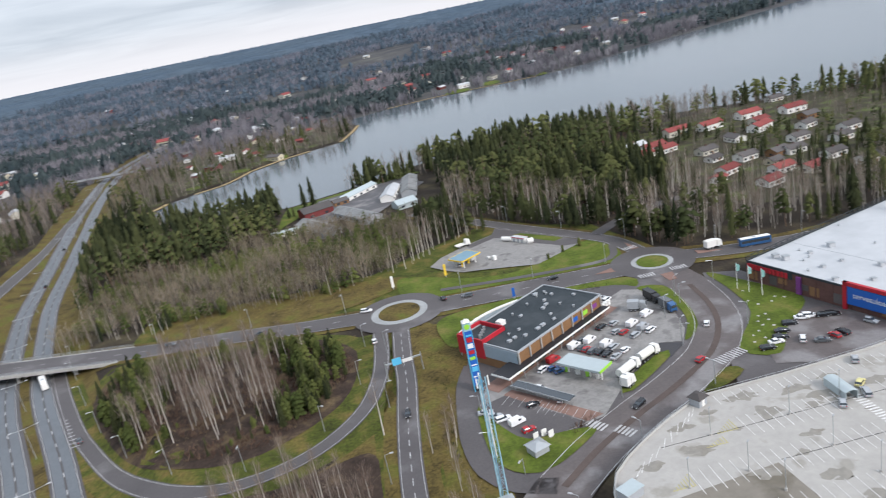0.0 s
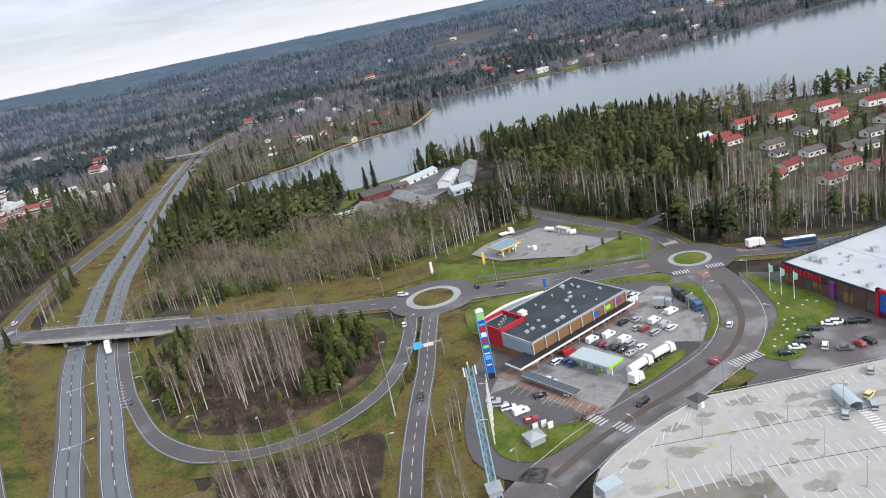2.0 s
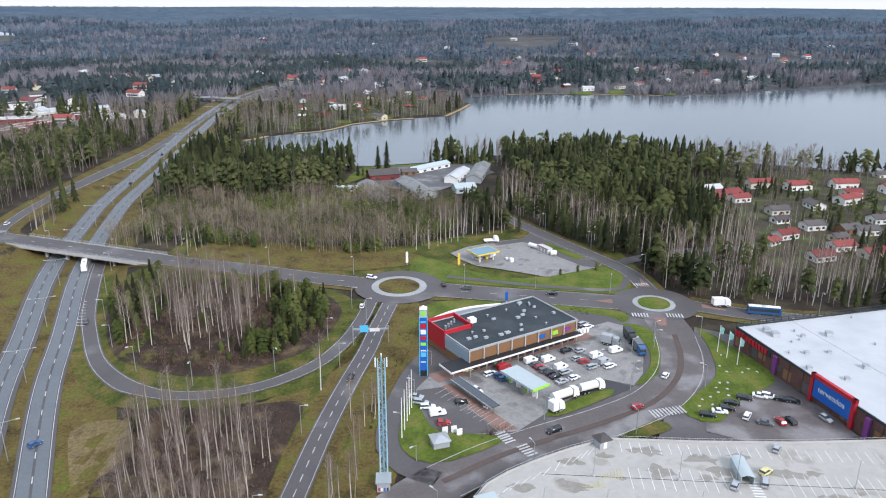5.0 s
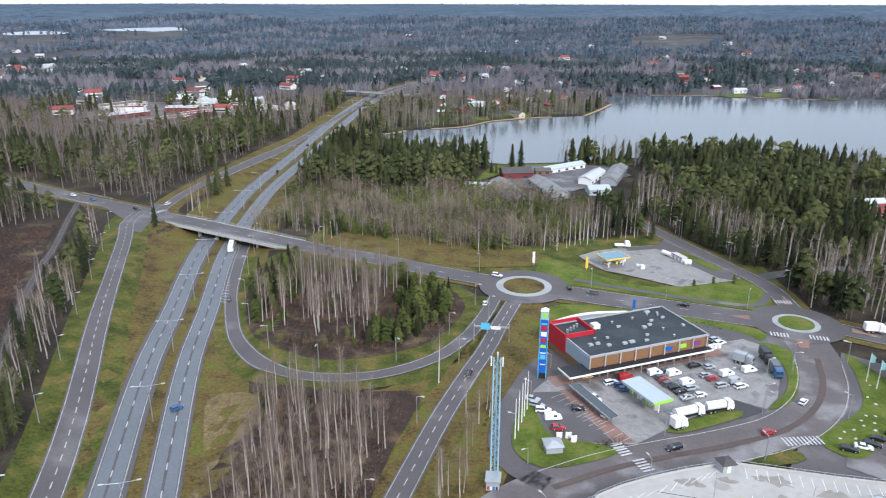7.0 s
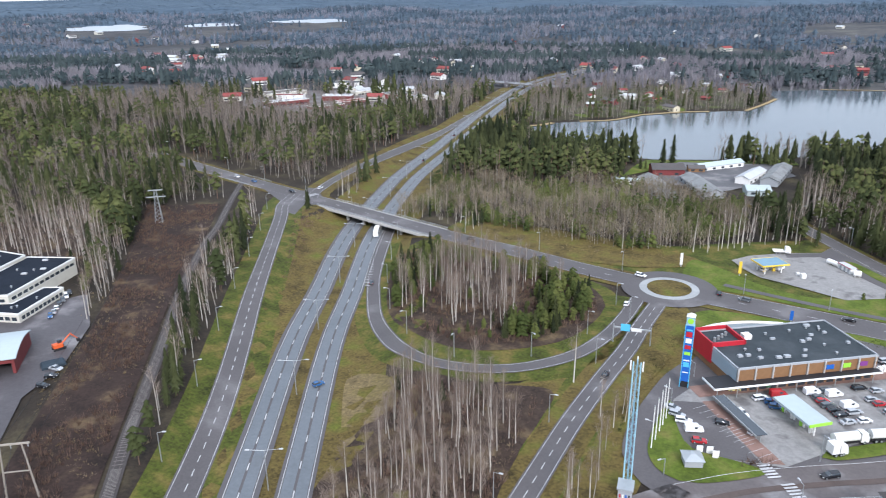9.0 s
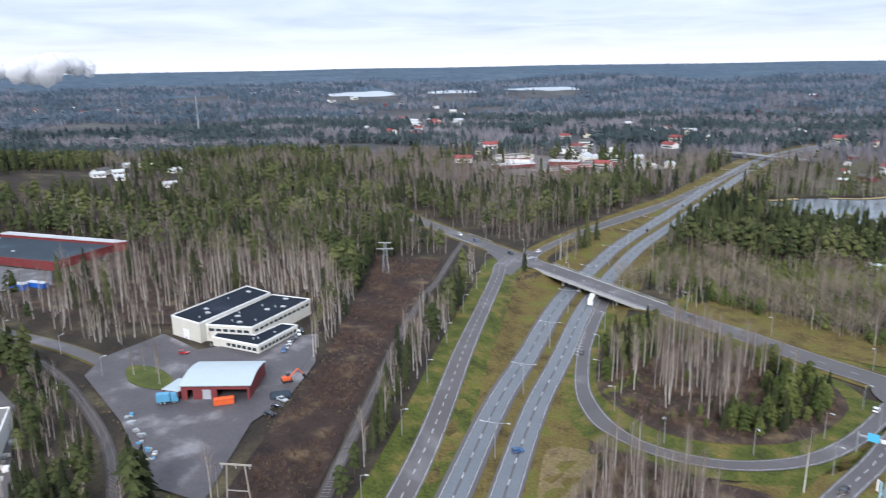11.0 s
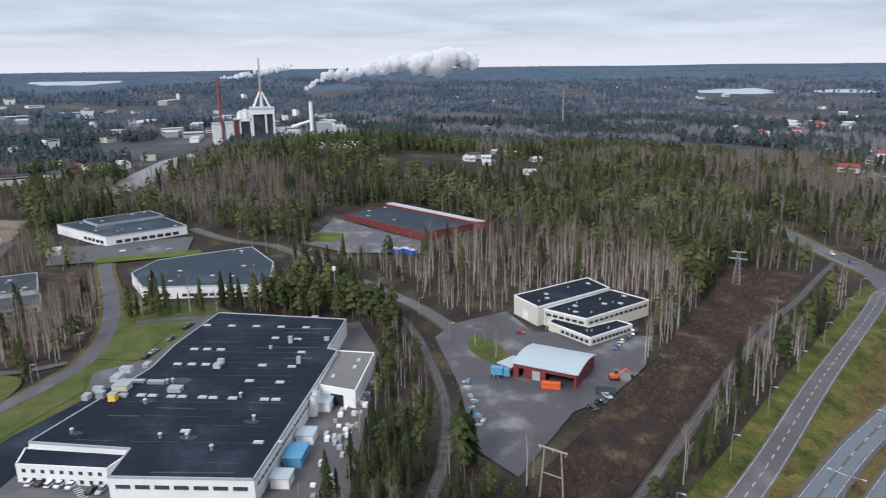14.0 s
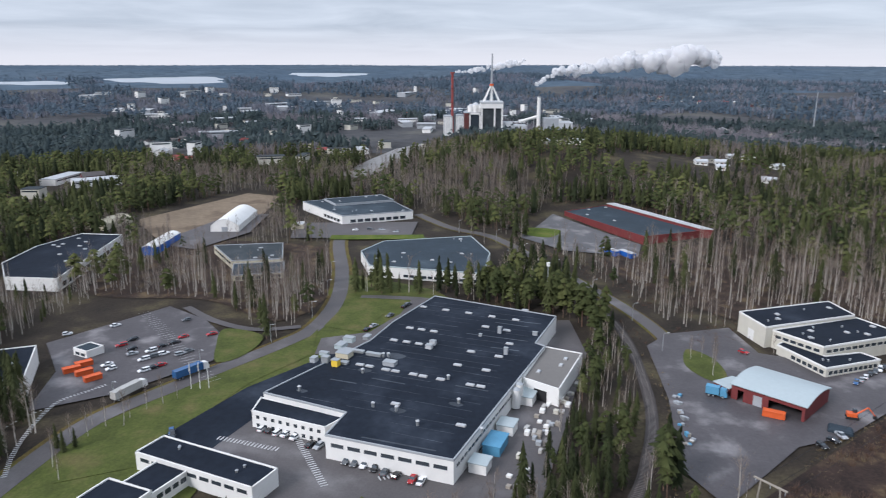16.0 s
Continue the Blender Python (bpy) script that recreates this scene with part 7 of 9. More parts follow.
def field(step, r0, r1, seed, keep=1.0):
    """Jittered points between two distances from the middle of the plan."""
    r = np.random.default_rng(seed)
    g = np.arange(-r1, r1, step)
    x, y = (a.ravel() + (r.random(a.size) - 0.5) * step * 0.95 for a in np.meshgrid(g, g))
    d, k = np.hypot(x, y), np.degrees(np.arctan2(y, x)) % 360
    s = (d > r0) & (d < r1) & (k > 42) & (k < 220) & (r.random(x.size) < keep)
    x, y = x[s], y[s]
    s = free(x, y)
    return x[s], y[s]


MIXED = [(-330, 250), (-430, 205), (-560, 190), (-640, 330), (-520, 420), (-380, 380), (-300, 310)]


def kinds(x, y, seed):
    """Which trees are bare, spruce or pine."""
    r = np.random.default_rng(seed)
    d = np.hypot(x, y)
    patch = np.where(d > 900, soft_noise(x, y * 1.4, 260, 5), soft_noise(x, y, 120, 3))
    fine = soft_noise(x, y, 38, 4)
    limit = np.where(y > np.maximum(400, 0.75 * abs(x)), np.where(d > 900, 0.5, 0.57), np.where(d > 900, 0.42, 0.46))
    p = np.where(patch + np.where(d > 900, 0.15, 0.35) * (fine - 0.5) > limit, np.where(d > 900, 0.95, 0.82), np.where(d > 900, 0.05, 0.12))
    for poly in BARE:
        p = np.where(inside(poly, x, y), 0.12 if poly is BARE[0] else 0.1, p)
    p = np.where(inside(MIXED, x, y), np.maximum(0.7 * p, 0.5), p)
    for poly in HALF_GREEN:
        p = np.where(inside(poly, x, y), 0.5, p)
    for poly in GREEN + KEEP:
        p = np.where(inside(poly, x, y), 0.72 if poly is KEEP[0] else 0.96, p)
    conifer = r.random(len(x)) < p
    hill = (x < -430) & (y < 600)
    conifer |= inside(KEEP[2], x, y)
    pine = conifer & ~inside(KEEP[2], x, y) & (r.random(len(x)) < np.where(soft_noise(x, y, 100, 9) > 0.55 - 0.12 * hill, 0.75, 0.1))
    return ~conifer, conifer & ~pine, pine


def plant_band(tag, step, r0, r1, seed, bare_t, spruce_t, pine_t, mats, keep=1.0, hscale=1.0, wide=1.0):
    x, y = field(step, r0, r1, seed, keep)
    r = np.random.default_rng(seed + 1)
    thin = np.ones(len(x), bool)
    for poly in KEEP[2:3]:
        thin &= ~(inside(poly, x, y) & (r.random(len(x)) < 0.5))
    for poly in TOWN:
        thin &= ~(inside(poly, x, y) & (r.random(len(x)) < (0.3 if poly in TOWN[:2] else 0.62)))
    for poly, gone in ((BARE[4], 0.5), (BARE[5], 0.35), (BARE[7], 0.55)):
        thin &= ~(inside(poly, x, y) & (r.random(len(x)) < gone))
    clearing = soft_noise(x, y, 420, 21) > 0.80
    thin &= ~(clearing & (np.hypot(x, y) > 650))
    x, y = x[thin], y[thin]
    b, s, p = kinds(x, y, seed + 2)
    h = (0.6 + 0.65 * r.random(len(x)) ** 1.3) * hscale * 1.06
    for poly, k in TALL:
        h = np.where(inside(poly, x, y), h * k, h)
    wood("bare_birch_wood", bare_t, x[b], y[b], 15.5 * h[b], (mats[0], mats[1]), "leafless pale-trunked birch and aspen wood " + tag, "trees", wide)
    wood("spruce_wood", spruce_t, x[s], y[s], 17 * h[s], (mats[2], mats[3]), "dark green spruce wood " + tag, "trees", wide)
    wood("pine_wood", pine_t, x[p], y[p], 16.5 * h[p], (mats[2], mats[4]), "green pine wood with brown trunks " + tag, "trees", wide)


def tuft(seed, n, width=0.045):
    """A distant bare crown: a few upright sprays."""
    r = np.random.default_rng(seed)
    v, f = [], []
    for i in range(n):
        k, o = r.random() * 6.283, 0.11 * r.random() ** 0.5
        root = np.array([o * math.cos(k), o * math.sin(k), 0.25 * r.random()])
        blade(v, f, root, root + np.array([0.09 * r.normal(), 0.09 * r.normal(), 0.55 + 0.25 * r.random()]), width, r)
    return None, None, np.array(v), np.array(f)


NEAR_BARE = [bare_tree(s, 15, 9, 0.85, 0.62, 5, 0.36) for s in (1, 2, 3, 4)]
NEAR_SPRUCE = [spruce_tree(s, 13, 8, 0.175) for s in (5, 6, 7)]
NEAR_PINE = [pine_tree(s, 13, 7, 0.32, 0.18) for s in (8, 9, 10)]
BACK_BARE = [bare_tree(s, 13, 7, 1.05, 0.62, crown_from=0.34) for s in (31, 32, 33)]
MID_BARE = [bare_tree(s, 12, 5, 1.9, 0.7, 3, 0.26) for s in (11, 12, 13)]
MID_SPRUCE = [spruce_tree(s, 5, 5, 0.19) for s in (14, 15)]
MID_PINE = [pine_tree(s, 7, 5, 0.36, 0.18) for s in (16, 17, 18)]
FAR_BARE = [tuft(s, 9) for s in (21, 22, 23)]
FAR_SPRUCE = [(None, None, *spruce_tree(s, 2, 4, 0.26)[2:]) for s in (24, 25)]
MATS = ("birchbark", "twigs", "pinebark", "spruce", "pine")
plant_band("near the roads", 4.6, 95, 300, 101, NEAR_BARE, NEAR_SPRUCE, NEAR_PINE, MATS)
plant_band("behind the roads", 4.3, 300, 430, 141, BACK_BARE, NEAR_SPRUCE, NEAR_PINE, MATS)
plant_band("farther back", 5.8, 430, 900, 111, MID_BARE, MID_SPRUCE, MID_PINE, ("midbark", "midtwigs", *MATS[2:]), wide=1.1)
FAR_PINE = [(None, None, *pine_tree(s, 4, 4, 0.3, 0.24)[2:]) for s in (26, 27, 38)]
DIM_SPRUCE = [(None, None, *spruce_tree(s, 3, 5, 0.25)[2:]) for s in (28, 29)]
DIM_BARE = [tuft(s, 14, 0.03) for s in (34, 35)]
CANOPY = [(None, None, *pine_tree(s, 2, 4, 0.2, 0.3)[2:]) for s in (36, 37)]
# each farther band takes wood colours with more blue haze painted in
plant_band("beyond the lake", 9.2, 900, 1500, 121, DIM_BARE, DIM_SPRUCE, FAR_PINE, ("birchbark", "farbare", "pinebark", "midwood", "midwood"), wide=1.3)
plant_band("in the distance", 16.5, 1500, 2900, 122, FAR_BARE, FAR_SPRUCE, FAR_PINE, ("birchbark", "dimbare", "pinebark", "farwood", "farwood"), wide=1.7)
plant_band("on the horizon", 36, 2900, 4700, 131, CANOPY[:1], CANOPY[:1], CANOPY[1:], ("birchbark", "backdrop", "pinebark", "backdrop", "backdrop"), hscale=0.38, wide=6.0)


# thickets of young birch, with a few young conifers, between the road and the shore wood
yr = np.random.default_rng(91)
ygx, ygy = np.meshgrid(np.arange(-190, -8, 3.1), np.arange(318, 438, 3.1))
ygx, ygy = ygx.ravel() + yr.uniform(-1.5, 1.5, ygx.size), ygy.ravel() + yr.uniform(-1.5, 1.5, ygx.size)
keep_ = inside(YOUNG, ygx, ygy) & (line_distance(NORTH, ygx, ygy) > 8) & (line_distance(MAIN, ygx, ygy) > 16)
ygx, ygy = ygx[keep_], ygy[keep_]
pick = yr.random(len(ygx))
green_ = pick < 0.16 + 0.5 * (soft_noise(ygx, ygy, 46, 12) > 0.6)
wood("young_birch_wood", [bare_tree(s, 20, 5, 2.0, 1.3, 3, 0.1) for s in (61, 62, 63)], ygx[~green_], ygy[~green_], yr.uniform(6.5, 11.5, (~green_).sum()) * (0.65 + 0.75 * soft_noise(ygx, ygy, 34, 19)[~green_]), ("midbark", "tanbirch"), "dense thicket of young leafless tan birches", "trees")
wood("young_pine_wood", [pine_tree(s, 12, 6, 0.1, 0.2) for s in (64, 65)], ygx[green_], ygy[green_], yr.uniform(4.5, 10, green_.sum()), ("pinebark", "youngpine"), "young green pines among the birches", "trees")


# scrub: leafless thickets under and beside the woods
def bush(seed, n, width):
    r = np.random.default_rng(seed)
    v, f = [], []
    for i in range(n):
        k, lean = r.random() * 6.283, 0.15 + 0.6 * r.random()
        root = np.array([0.12 * math.cos(k), 0.12 * math.sin(k), 0.0])
        blade(v, f, root, np.array([lean * math.cos(k), lean * math.sin(k), 0.5 + 0.5 * r.random()]), width, r)
    return None, None, np.array(v), np.array(f)


def scrub(tag, polys, step, low, tall, seed, mat):
    r = np.random.default_rng(seed)
    X, Y = [], []
    for poly in polys:
        px, py = [q[0] for q in poly], [q[1] for q in poly]
        gx_, gy_ = np.meshgrid(np.arange(min(px), max(px), step), np.arange(min(py), max(py), step))
        x, y = gx_.ravel() + (r.random(gx_.size) - 0.5) * step * 1.4, gy_.ravel() + (r.random(gx_.size) - 0.5) * step * 1.4
        s = inside(poly, x, y) & (soft_noise(x, y, 30, seed) > 0.36)
        for line, m in CLEAR_LINES:
            s &= line_distance(line, x, y) > (14.5 if m >= 20 else min(m, 8))
        X.append(x[s]), Y.append(y[s])
    x, y = np.concatenate(X), np.concatenate(Y)
    wood("scrub", [bush(seed + i, 13, 0.035) for i in range(4)], x, y, low + (tall - low) * r.random(len(x)), ("twigs", mat), "leafless brown scrub " + tag, "bushes")


STRIP = [(-134, 72), (-172, 106), (-208, 154), (-257, 213), (-318, 280), (-283, 298), (-256, 260), (-209, 190), (-174, 145), (-131, 92), (-118, 84)]
scrub("under the power line", [STRIP], 1.7, 1.2, 3.0, 51, "redtwigs")
scrub("under the birches", [LOOP_WOOD, LOW_WOOD], 1.6, 1.2, 3.2, 52, "redtwigs")
scrub("and dry stalks between the stems", [LOOP_WOOD, LOW_WOOD, STRIP], 2.2, 0.8, 1.8, 54, "tantwigs")
scrub("and low tussocks on the rough ground", [LOOP_WOOD, LOW_WOOD, [(-108, 172), (-97, 177), (-82, 179), (-66, 183), (-54, 191), (-50, 194), (-50, 120), (-90, 120), (-104, 148)]], 1.5, 0.35, 0.8, 71, "tantwigs")
scrub("under the birches by the works", [BARE[4], BARE[7], BARE[8]], 3.2, 0.8, 2.2, 58, "redtwigs")
scrub("and tan grass along the yard", [[(-150, 97), (-180, 125), (-205, 152), (-242, 196), (-248, 190), (-212, 144), (-188, 119), (-156, 90)], [(-140, 112), (-176, 160), (-211, 207), (-252, 270), (-248, 272), (-206, 208), (-172, 161), (-137, 114)], [(-165, 80), (-196, 78), (-222, 85), (-250, 91), (-250, 95), (-220, 91), (-196, 84), (-166, 86)]], 1.5, 0.5, 1.3, 64, "tantwigs")
scrub("on the wedge between the ramps", [[(-244, 306), (-222, 312), (-186, 236), (-176, 222), (-196, 236), (-225, 280)], [(-66, 150), (-52, 186), (-46, 196), (-44, 150), (-46, 110), (-60, 110)]], 2.6, 0.7, 2.6, 72, "redtwigs")
VERGES = [[(-108, 176), (-84, 181), (-66, 187), (-52, 196), (-47, 206), (-46, 100), (-78, 92), (-92, 112), (-106, 150)], [(-246, 308), (-222, 316), (-196, 268), (-168, 212), (-140, 152), (-112, 96), (-118, 92), (-150, 142), (-186, 212), (-228, 288)], [(-150, 296), (-60, 283), (-48, 268), (-47, 240), (-56, 212), (-72, 197), (-92, 194), (-112, 206), (-134, 234), (-150, 268)], [(-136, 312), (-80, 301), (-46, 304), (-28, 318), (-60, 329), (-128, 334)]]
scrub("and tall dry grass on the verges", VERGES, 1.55, 0.3, 0.75, 73, "tantwigs")
scrub("and dark weeds on the verges", VERGES, 3.1, 0.4, 1.1, 74, "redtwigs")
scrub("on the roundabout", [circle(-33, 281, 6)], 1.5, 0.6, 1.8, 61, "spruce")
scrub("by the kiosk", [[(4, 168), (12, 173), (11, 178), (3, 173)]], 1.3, 1.5, 3.4, 62, "redtwigs")
scrub("behind the shop", [[(30, 259), (50, 256), (52, 261), (32, 265)]], 1.6, 0.8, 1.8, 63, "spruce")
scrub("beside the service road", [[(-27, 240), (-22, 240), (-24.5, 190), (-27, 172), (-29, 190)]], 1.7, 1.0, 2.0, 55, "spruce")
scrub("on the banks", [[(-150, 235), (-128, 200), (-106, 178), (-100, 150), (-118, 130), (-150, 190)], [(-262, 300), (-235, 320), (-205, 290), (-180, 235), (-200, 220)], [(-130, 312), (-45, 302), (-30, 322), (-125, 336)], [(-30, 215), (-22, 225), (-24, 165), (-34, 130), (-34, 180)], [(-270, 88), (-180, 72), (-150, 62), (-150, 70), (-200, 86), (-270, 96)]], 3.6, 0.7, 2.0, 53, "tantwigs")

# the trees nearest the camera, one by one
PROTO = {}


def single(kind, x, y, h, seed):
    """One tree: trunk and crown; every kind has a few forms that repeat."""
    key = (kind, seed % 5)
    m = pose(x, y, float(height(x, y)) - 0.2, 0, 0, (seed * 77) % 360)
    if key not in PROTO:
        tv, tf, cv, cf = {"birch": lambda s: bare_tree(s, 28, 13, 0.6, 0.6, 6, 0.34), "spruce": lambda s: spruce_tree(s, 20, 11, 0.19, 0.04), "pine": lambda s: pine_tree(s, 26, 9, 0.08, 0.2)}[kind](200 + seed % 5)
        bark, leaf, label = {"birch": ("birchbark", "twigs", "tall leafless birch with a pale slim trunk"), "spruce": ("pinebark", "spruce", "young dark green spruce beside the ramp"), "pine": ("pinebark", "youngpine", "young green pine beside the ramp")}[kind]
        root = thing(kind + "_tree", m, label, "tree", kind + " trees by the loop ramp")
        tr = arrays_ob("trunk", tv * h, tf, bark, np.zeros(len(tv)), root)
        cr = arrays_ob("crown", cv * h, cf, leaf, np.zeros(len(cv)), root)
        PROTO[key] = (root, h)
        return root
    ob = copy_thing(PROTO[key][0], m)
    ob.scale = (h / PROTO[key][1],) * 3
    return ob


rt = np.random.default_rng(77)
count = 0
for poly, step in ((LOOP_WOOD, 4.9), (LOW_WOOD, 4.9)):
    px, py = [q[0] for q in poly], [q[1] for q in poly]
    for x in np.arange(min(px), max(px), step):
        for y in np.arange(min(py), max(py), step):
            u, v = x + rt.uniform(-2.4, 2.4), y + rt.uniform(-2.4, 2.4)
            if not inside(poly, np.array([u]), np.array([v]))[0]:
                continue
            count += 1
            if poly is LOOP_WOOD:
                c, s = soft_noise(u, v, 45, 14), line_distance(poly, np.array([u]), np.array([v]), True)[0]
                green = u > -78 or u < -122 or (v > 262 and s < 9)
                if green and rt.random() < 0.88:
                    single("pine" if rt.random() < 0.62 else "spruce", u, v, rt.uniform(5.5, 11.5), count)
                elif v > 214 and rt.random() < 0.66:
                    single("birch", u, v, rt.uniform(13, 19), count)
                elif rt.random() < 0.5:
                    single("spruce" if rt.random() < 0.6 else "pine", u, v, rt.uniform(2.5, 6), count)
            elif rt.random() < 0.9:
                kind_ = "birch" if rt.random() < 0.93 else "spruce"
                single(kind_, u, v, rt.uniform(13, 18) * (1 if kind_ == "birch" else 0.45), count)
for k in range(70):
    u, v = (rt.uniform(-78, -57), rt.uniform(216, 268)) if k % 2 else (rt.uniform(-146, -118), rt.uniform(226, 280))
    if inside(LOOP_WOOD, np.array([u]), np.array([v]))[0]:
        single("spruce" if rt.random() < (0.3 if k % 2 else 0.7) else "pine", u, v, rt.uniform(5, 11), 600 + k)
for k in range(16):
    single("birch", rt.uniform(-35, -25), rt.uniform(128, 190), rt.uniform(9, 14), 400 + k)
for k, (x, y, hh) in enumerate(((35.2, 300.8, 3.6), (43.2, 305.4, 3.9), (51.6, 307.6, 5.0), (-12, 243, 6), (13, 176.5, 2.2))):
    single(("pine", "pine", "pine", "spruce", "birch")[k], x, y, hh, 3 * k)
for k, (x, y) in enumerate(((-205.3, -102), (-204.4, -97.4), (-205, -92), (-216, -89), (-220, -85), (-224, -81.6), (-194, -103.4), (-180.5, -102), (-174, -97), (-198, -100), (-210, -92))):
    single("birch", x, y, 8 + (k * 37) % 5, 500 + k)
for k, (x, y) in enumerate(((-192, -101), (-189, -103), (-191, -106))):
    single("spruce", x, y, 7 + k, 520 + k)

for k, (x, y, hh) in enumerate(((-73, 514, 22), (-79, 512, 19), (-88, 482, 10), (-85, 484, 8))):
    single("spruce", x, y, hh, 540 + k)

for k, (x, y) in enumerate(((-258, 110), (-252, 112), (-246, 110), (-241, 108), (-256, 105), (-262, 140), (-292, 128))):
    single("birch", x, y, 9 + (k * 29) % 5, 560 + k)

# ---- vehicles ----
def shell(bm, rows):
    """A closed skin through rings (x, half width at the bottom, half width at the top, z0, z1)."""
    rings = []
    for x, wb, wt, z0, z1 in rows:
        rings.append([bm.verts.new(p) for p in ((x, -wb, z0), (x, wb, z0), (x, wb, z0 + (z1 - z0) * 0.6), (x, wt, z1), (x, -wt, z1), (x, -wb, z0 + (z1 - z0) * 0.6))])
    for a, b in zip(rings, rings[1:]):
        for i in range(6):
            j = (i + 1) % 6
            bm.faces.new((a[i], b[i], b[j], a[j]))
    bm.faces.new(rings[0])
    bm.faces.new(rings[-1][::-1])
    return bm


def wheels(root, xs, y, r, w=0.24):
    for x in xs:
        for s in (-1, 1):
            t = part("wheel", tube(bmesh.new(), (x, s * y, r), (x, s * (y - w), r), r, r, 12), "dark", root)
            part("rim", tube(bmesh.new(), (x, s * (y + 0.01), r), (x, s * (y - 0.03), r), r * 0.6, r * 0.6, 10), "steel", t)


CARS = {}


def car(x, y, deg, kind="hatch", color="white", z=0.42):
    """A parked or driving car; each make and colour is modelled once."""
    key = (kind, color)
    at = pose(x, y, float(lie(x, y, z)), 0, 0, deg)
    if key in CARS:
        return copy_thing(CARS[key], at)
    words = {"hatch": "small hatchback", "sedan": "saloon car", "wagon": "estate car", "van": "delivery van"}[kind]
    root = thing("van" if kind == "van" else "car", at, f"{color} {words} standing on asphalt", "van" if kind == "van" else "car", "vehicles")
    n, tall = {"hatch": (3.9, 1.45), "sedan": (4.5, 1.42), "wagon": (4.6, 1.5), "van": (4.9, 2.0)}[kind]
    h, c = n / 2, "car_" + color
    if kind == "van":
        part("body", shell(bmesh.new(), [(-h, 0.9, 0.85, 0.3, 1.9), (-h + 0.1, 0.96, 0.9, 0.28, tall), (h - 1.6, 0.96, 0.88, 0.28, tall), (h - 0.9, 0.95, 0.8, 0.28, 1.35), (h - 0.1, 0.92, 0.8, 0.3, 1.05), (h, 0.85, 0.7, 0.35, 0.9)]), c, root)
        part("windscreen", shell(bmesh.new(), [(h - 1.62, 0.84, 0.80, 1.42, tall - 0.12), (h - 0.95, 0.84, 0.78, 1.3, 1.42)]), "glass", root)
        for s in (-1, 1):
            part("side_window", boxes((h - 2.5, h - 1.6, s * 0.93 - 0.04, s * 0.93 + 0.04, 1.2, 1.75)), "glass", root)
    else:
        rear = {"hatch": (-h + 0.1, -h + 0.45), "wagon": (-h + 0.05, -h + 0.3), "sedan": (-h + 0.75, -h + 1.35)}[kind]
        part("body", shell(bmesh.new(), [(-h, 0.78, 0.7, 0.35, 0.8), (-h + 0.12, 0.88, 0.82, 0.25, 0.92), (h - 1.1, 0.9, 0.84, 0.22, 0.9), (h - 0.2, 0.86, 0.78, 0.25, 0.74), (h, 0.75, 0.66, 0.32, 0.62)]), c, root)
        part("greenhouse", shell(bmesh.new(), [(rear[0], 0.78, 0.74, 0.88, 0.95), (rear[1], 0.8, 0.66, 0.88, tall - 0.05), (h - 2.05, 0.8, 0.66, 0.88, tall - 0.05), (h - 1.25, 0.8, 0.74, 0.86, 0.95)]), "glass", root)
        part("roof", shell(bmesh.new(), [(rear[1] - 0.08, 0.66, 0.6, tall - 0.08, tall), (h - 2.0, 0.66, 0.6, tall - 0.08, tall)]), c, root)
    for s in (-1, 1):
        part("headlight", boxes((h - 0.14, h + 0.01, s * 0.6 - 0.15, s * 0.6 + 0.15, 0.5, 0.66)), "white", root)
        part("tail_light", boxes((-h - 0.01, -h + 0.08, s * 0.64 - 0.1, s * 0.64 + 0.1, 0.55, 0.8)), "red", root)
    wheels(root, (-h + 0.8, h - 0.85), 0.92, 0.32)
    CARS[key] = root
    return root


def truck(x, y, deg, n, color, label, cab="white", cargo="box", z=0.42):
    root = thing("truck", pose(x, y, float(lie(x, y, z)), 0, 0, deg), label, "truck")
    part("chassis", boxes((-n / 2, n / 2, -0.9, 0.9, 0.6, 1.0)), "dark", root)
    part("cab", shell(bmesh.new(), [(n / 2 - 2.3, 1.2, 1.15, 0.7, 3.4), (n / 2 - 0.5, 1.2, 1.1, 0.6, 3.2), (n / 2, 1.15, 1.0, 0.6, 1.9)]), cab, root)
    part("windscreen", boxes((n / 2 - 0.35, n / 2 + 0.02, -1.0, 1.0, 1.9, 2.7)), "glass", root)
    if cargo == "tank":
        part("tank", tube(bmesh.new(), (-n / 2, 0, 2.2), (n / 2 - 2.7, 0, 2.2), 1.25, 1.25, 16), color, root)
    elif cargo == "flat":
        part("bed", boxes((-n / 2, n / 2 - 2.6, -1.27, 1.27, 1.0, 1.2)), color, root)
        for y0 in (-1.27, 1.19):
            part("side_board", boxes((-n / 2, n / 2 - 2.6, y0, y0 + 0.08, 1.2, 1.7)), color, root)
    else:
        part("cargo_box", boxes((-n / 2, n / 2 - 2.6, -1.27, 1.27, 1.0, 3.7)), color, root)
    wheels(root, (-n / 2 + 1.2, -n / 2 + 2.6, n / 2 - 1.3), 1.22, 0.5, 0.35)
    return root


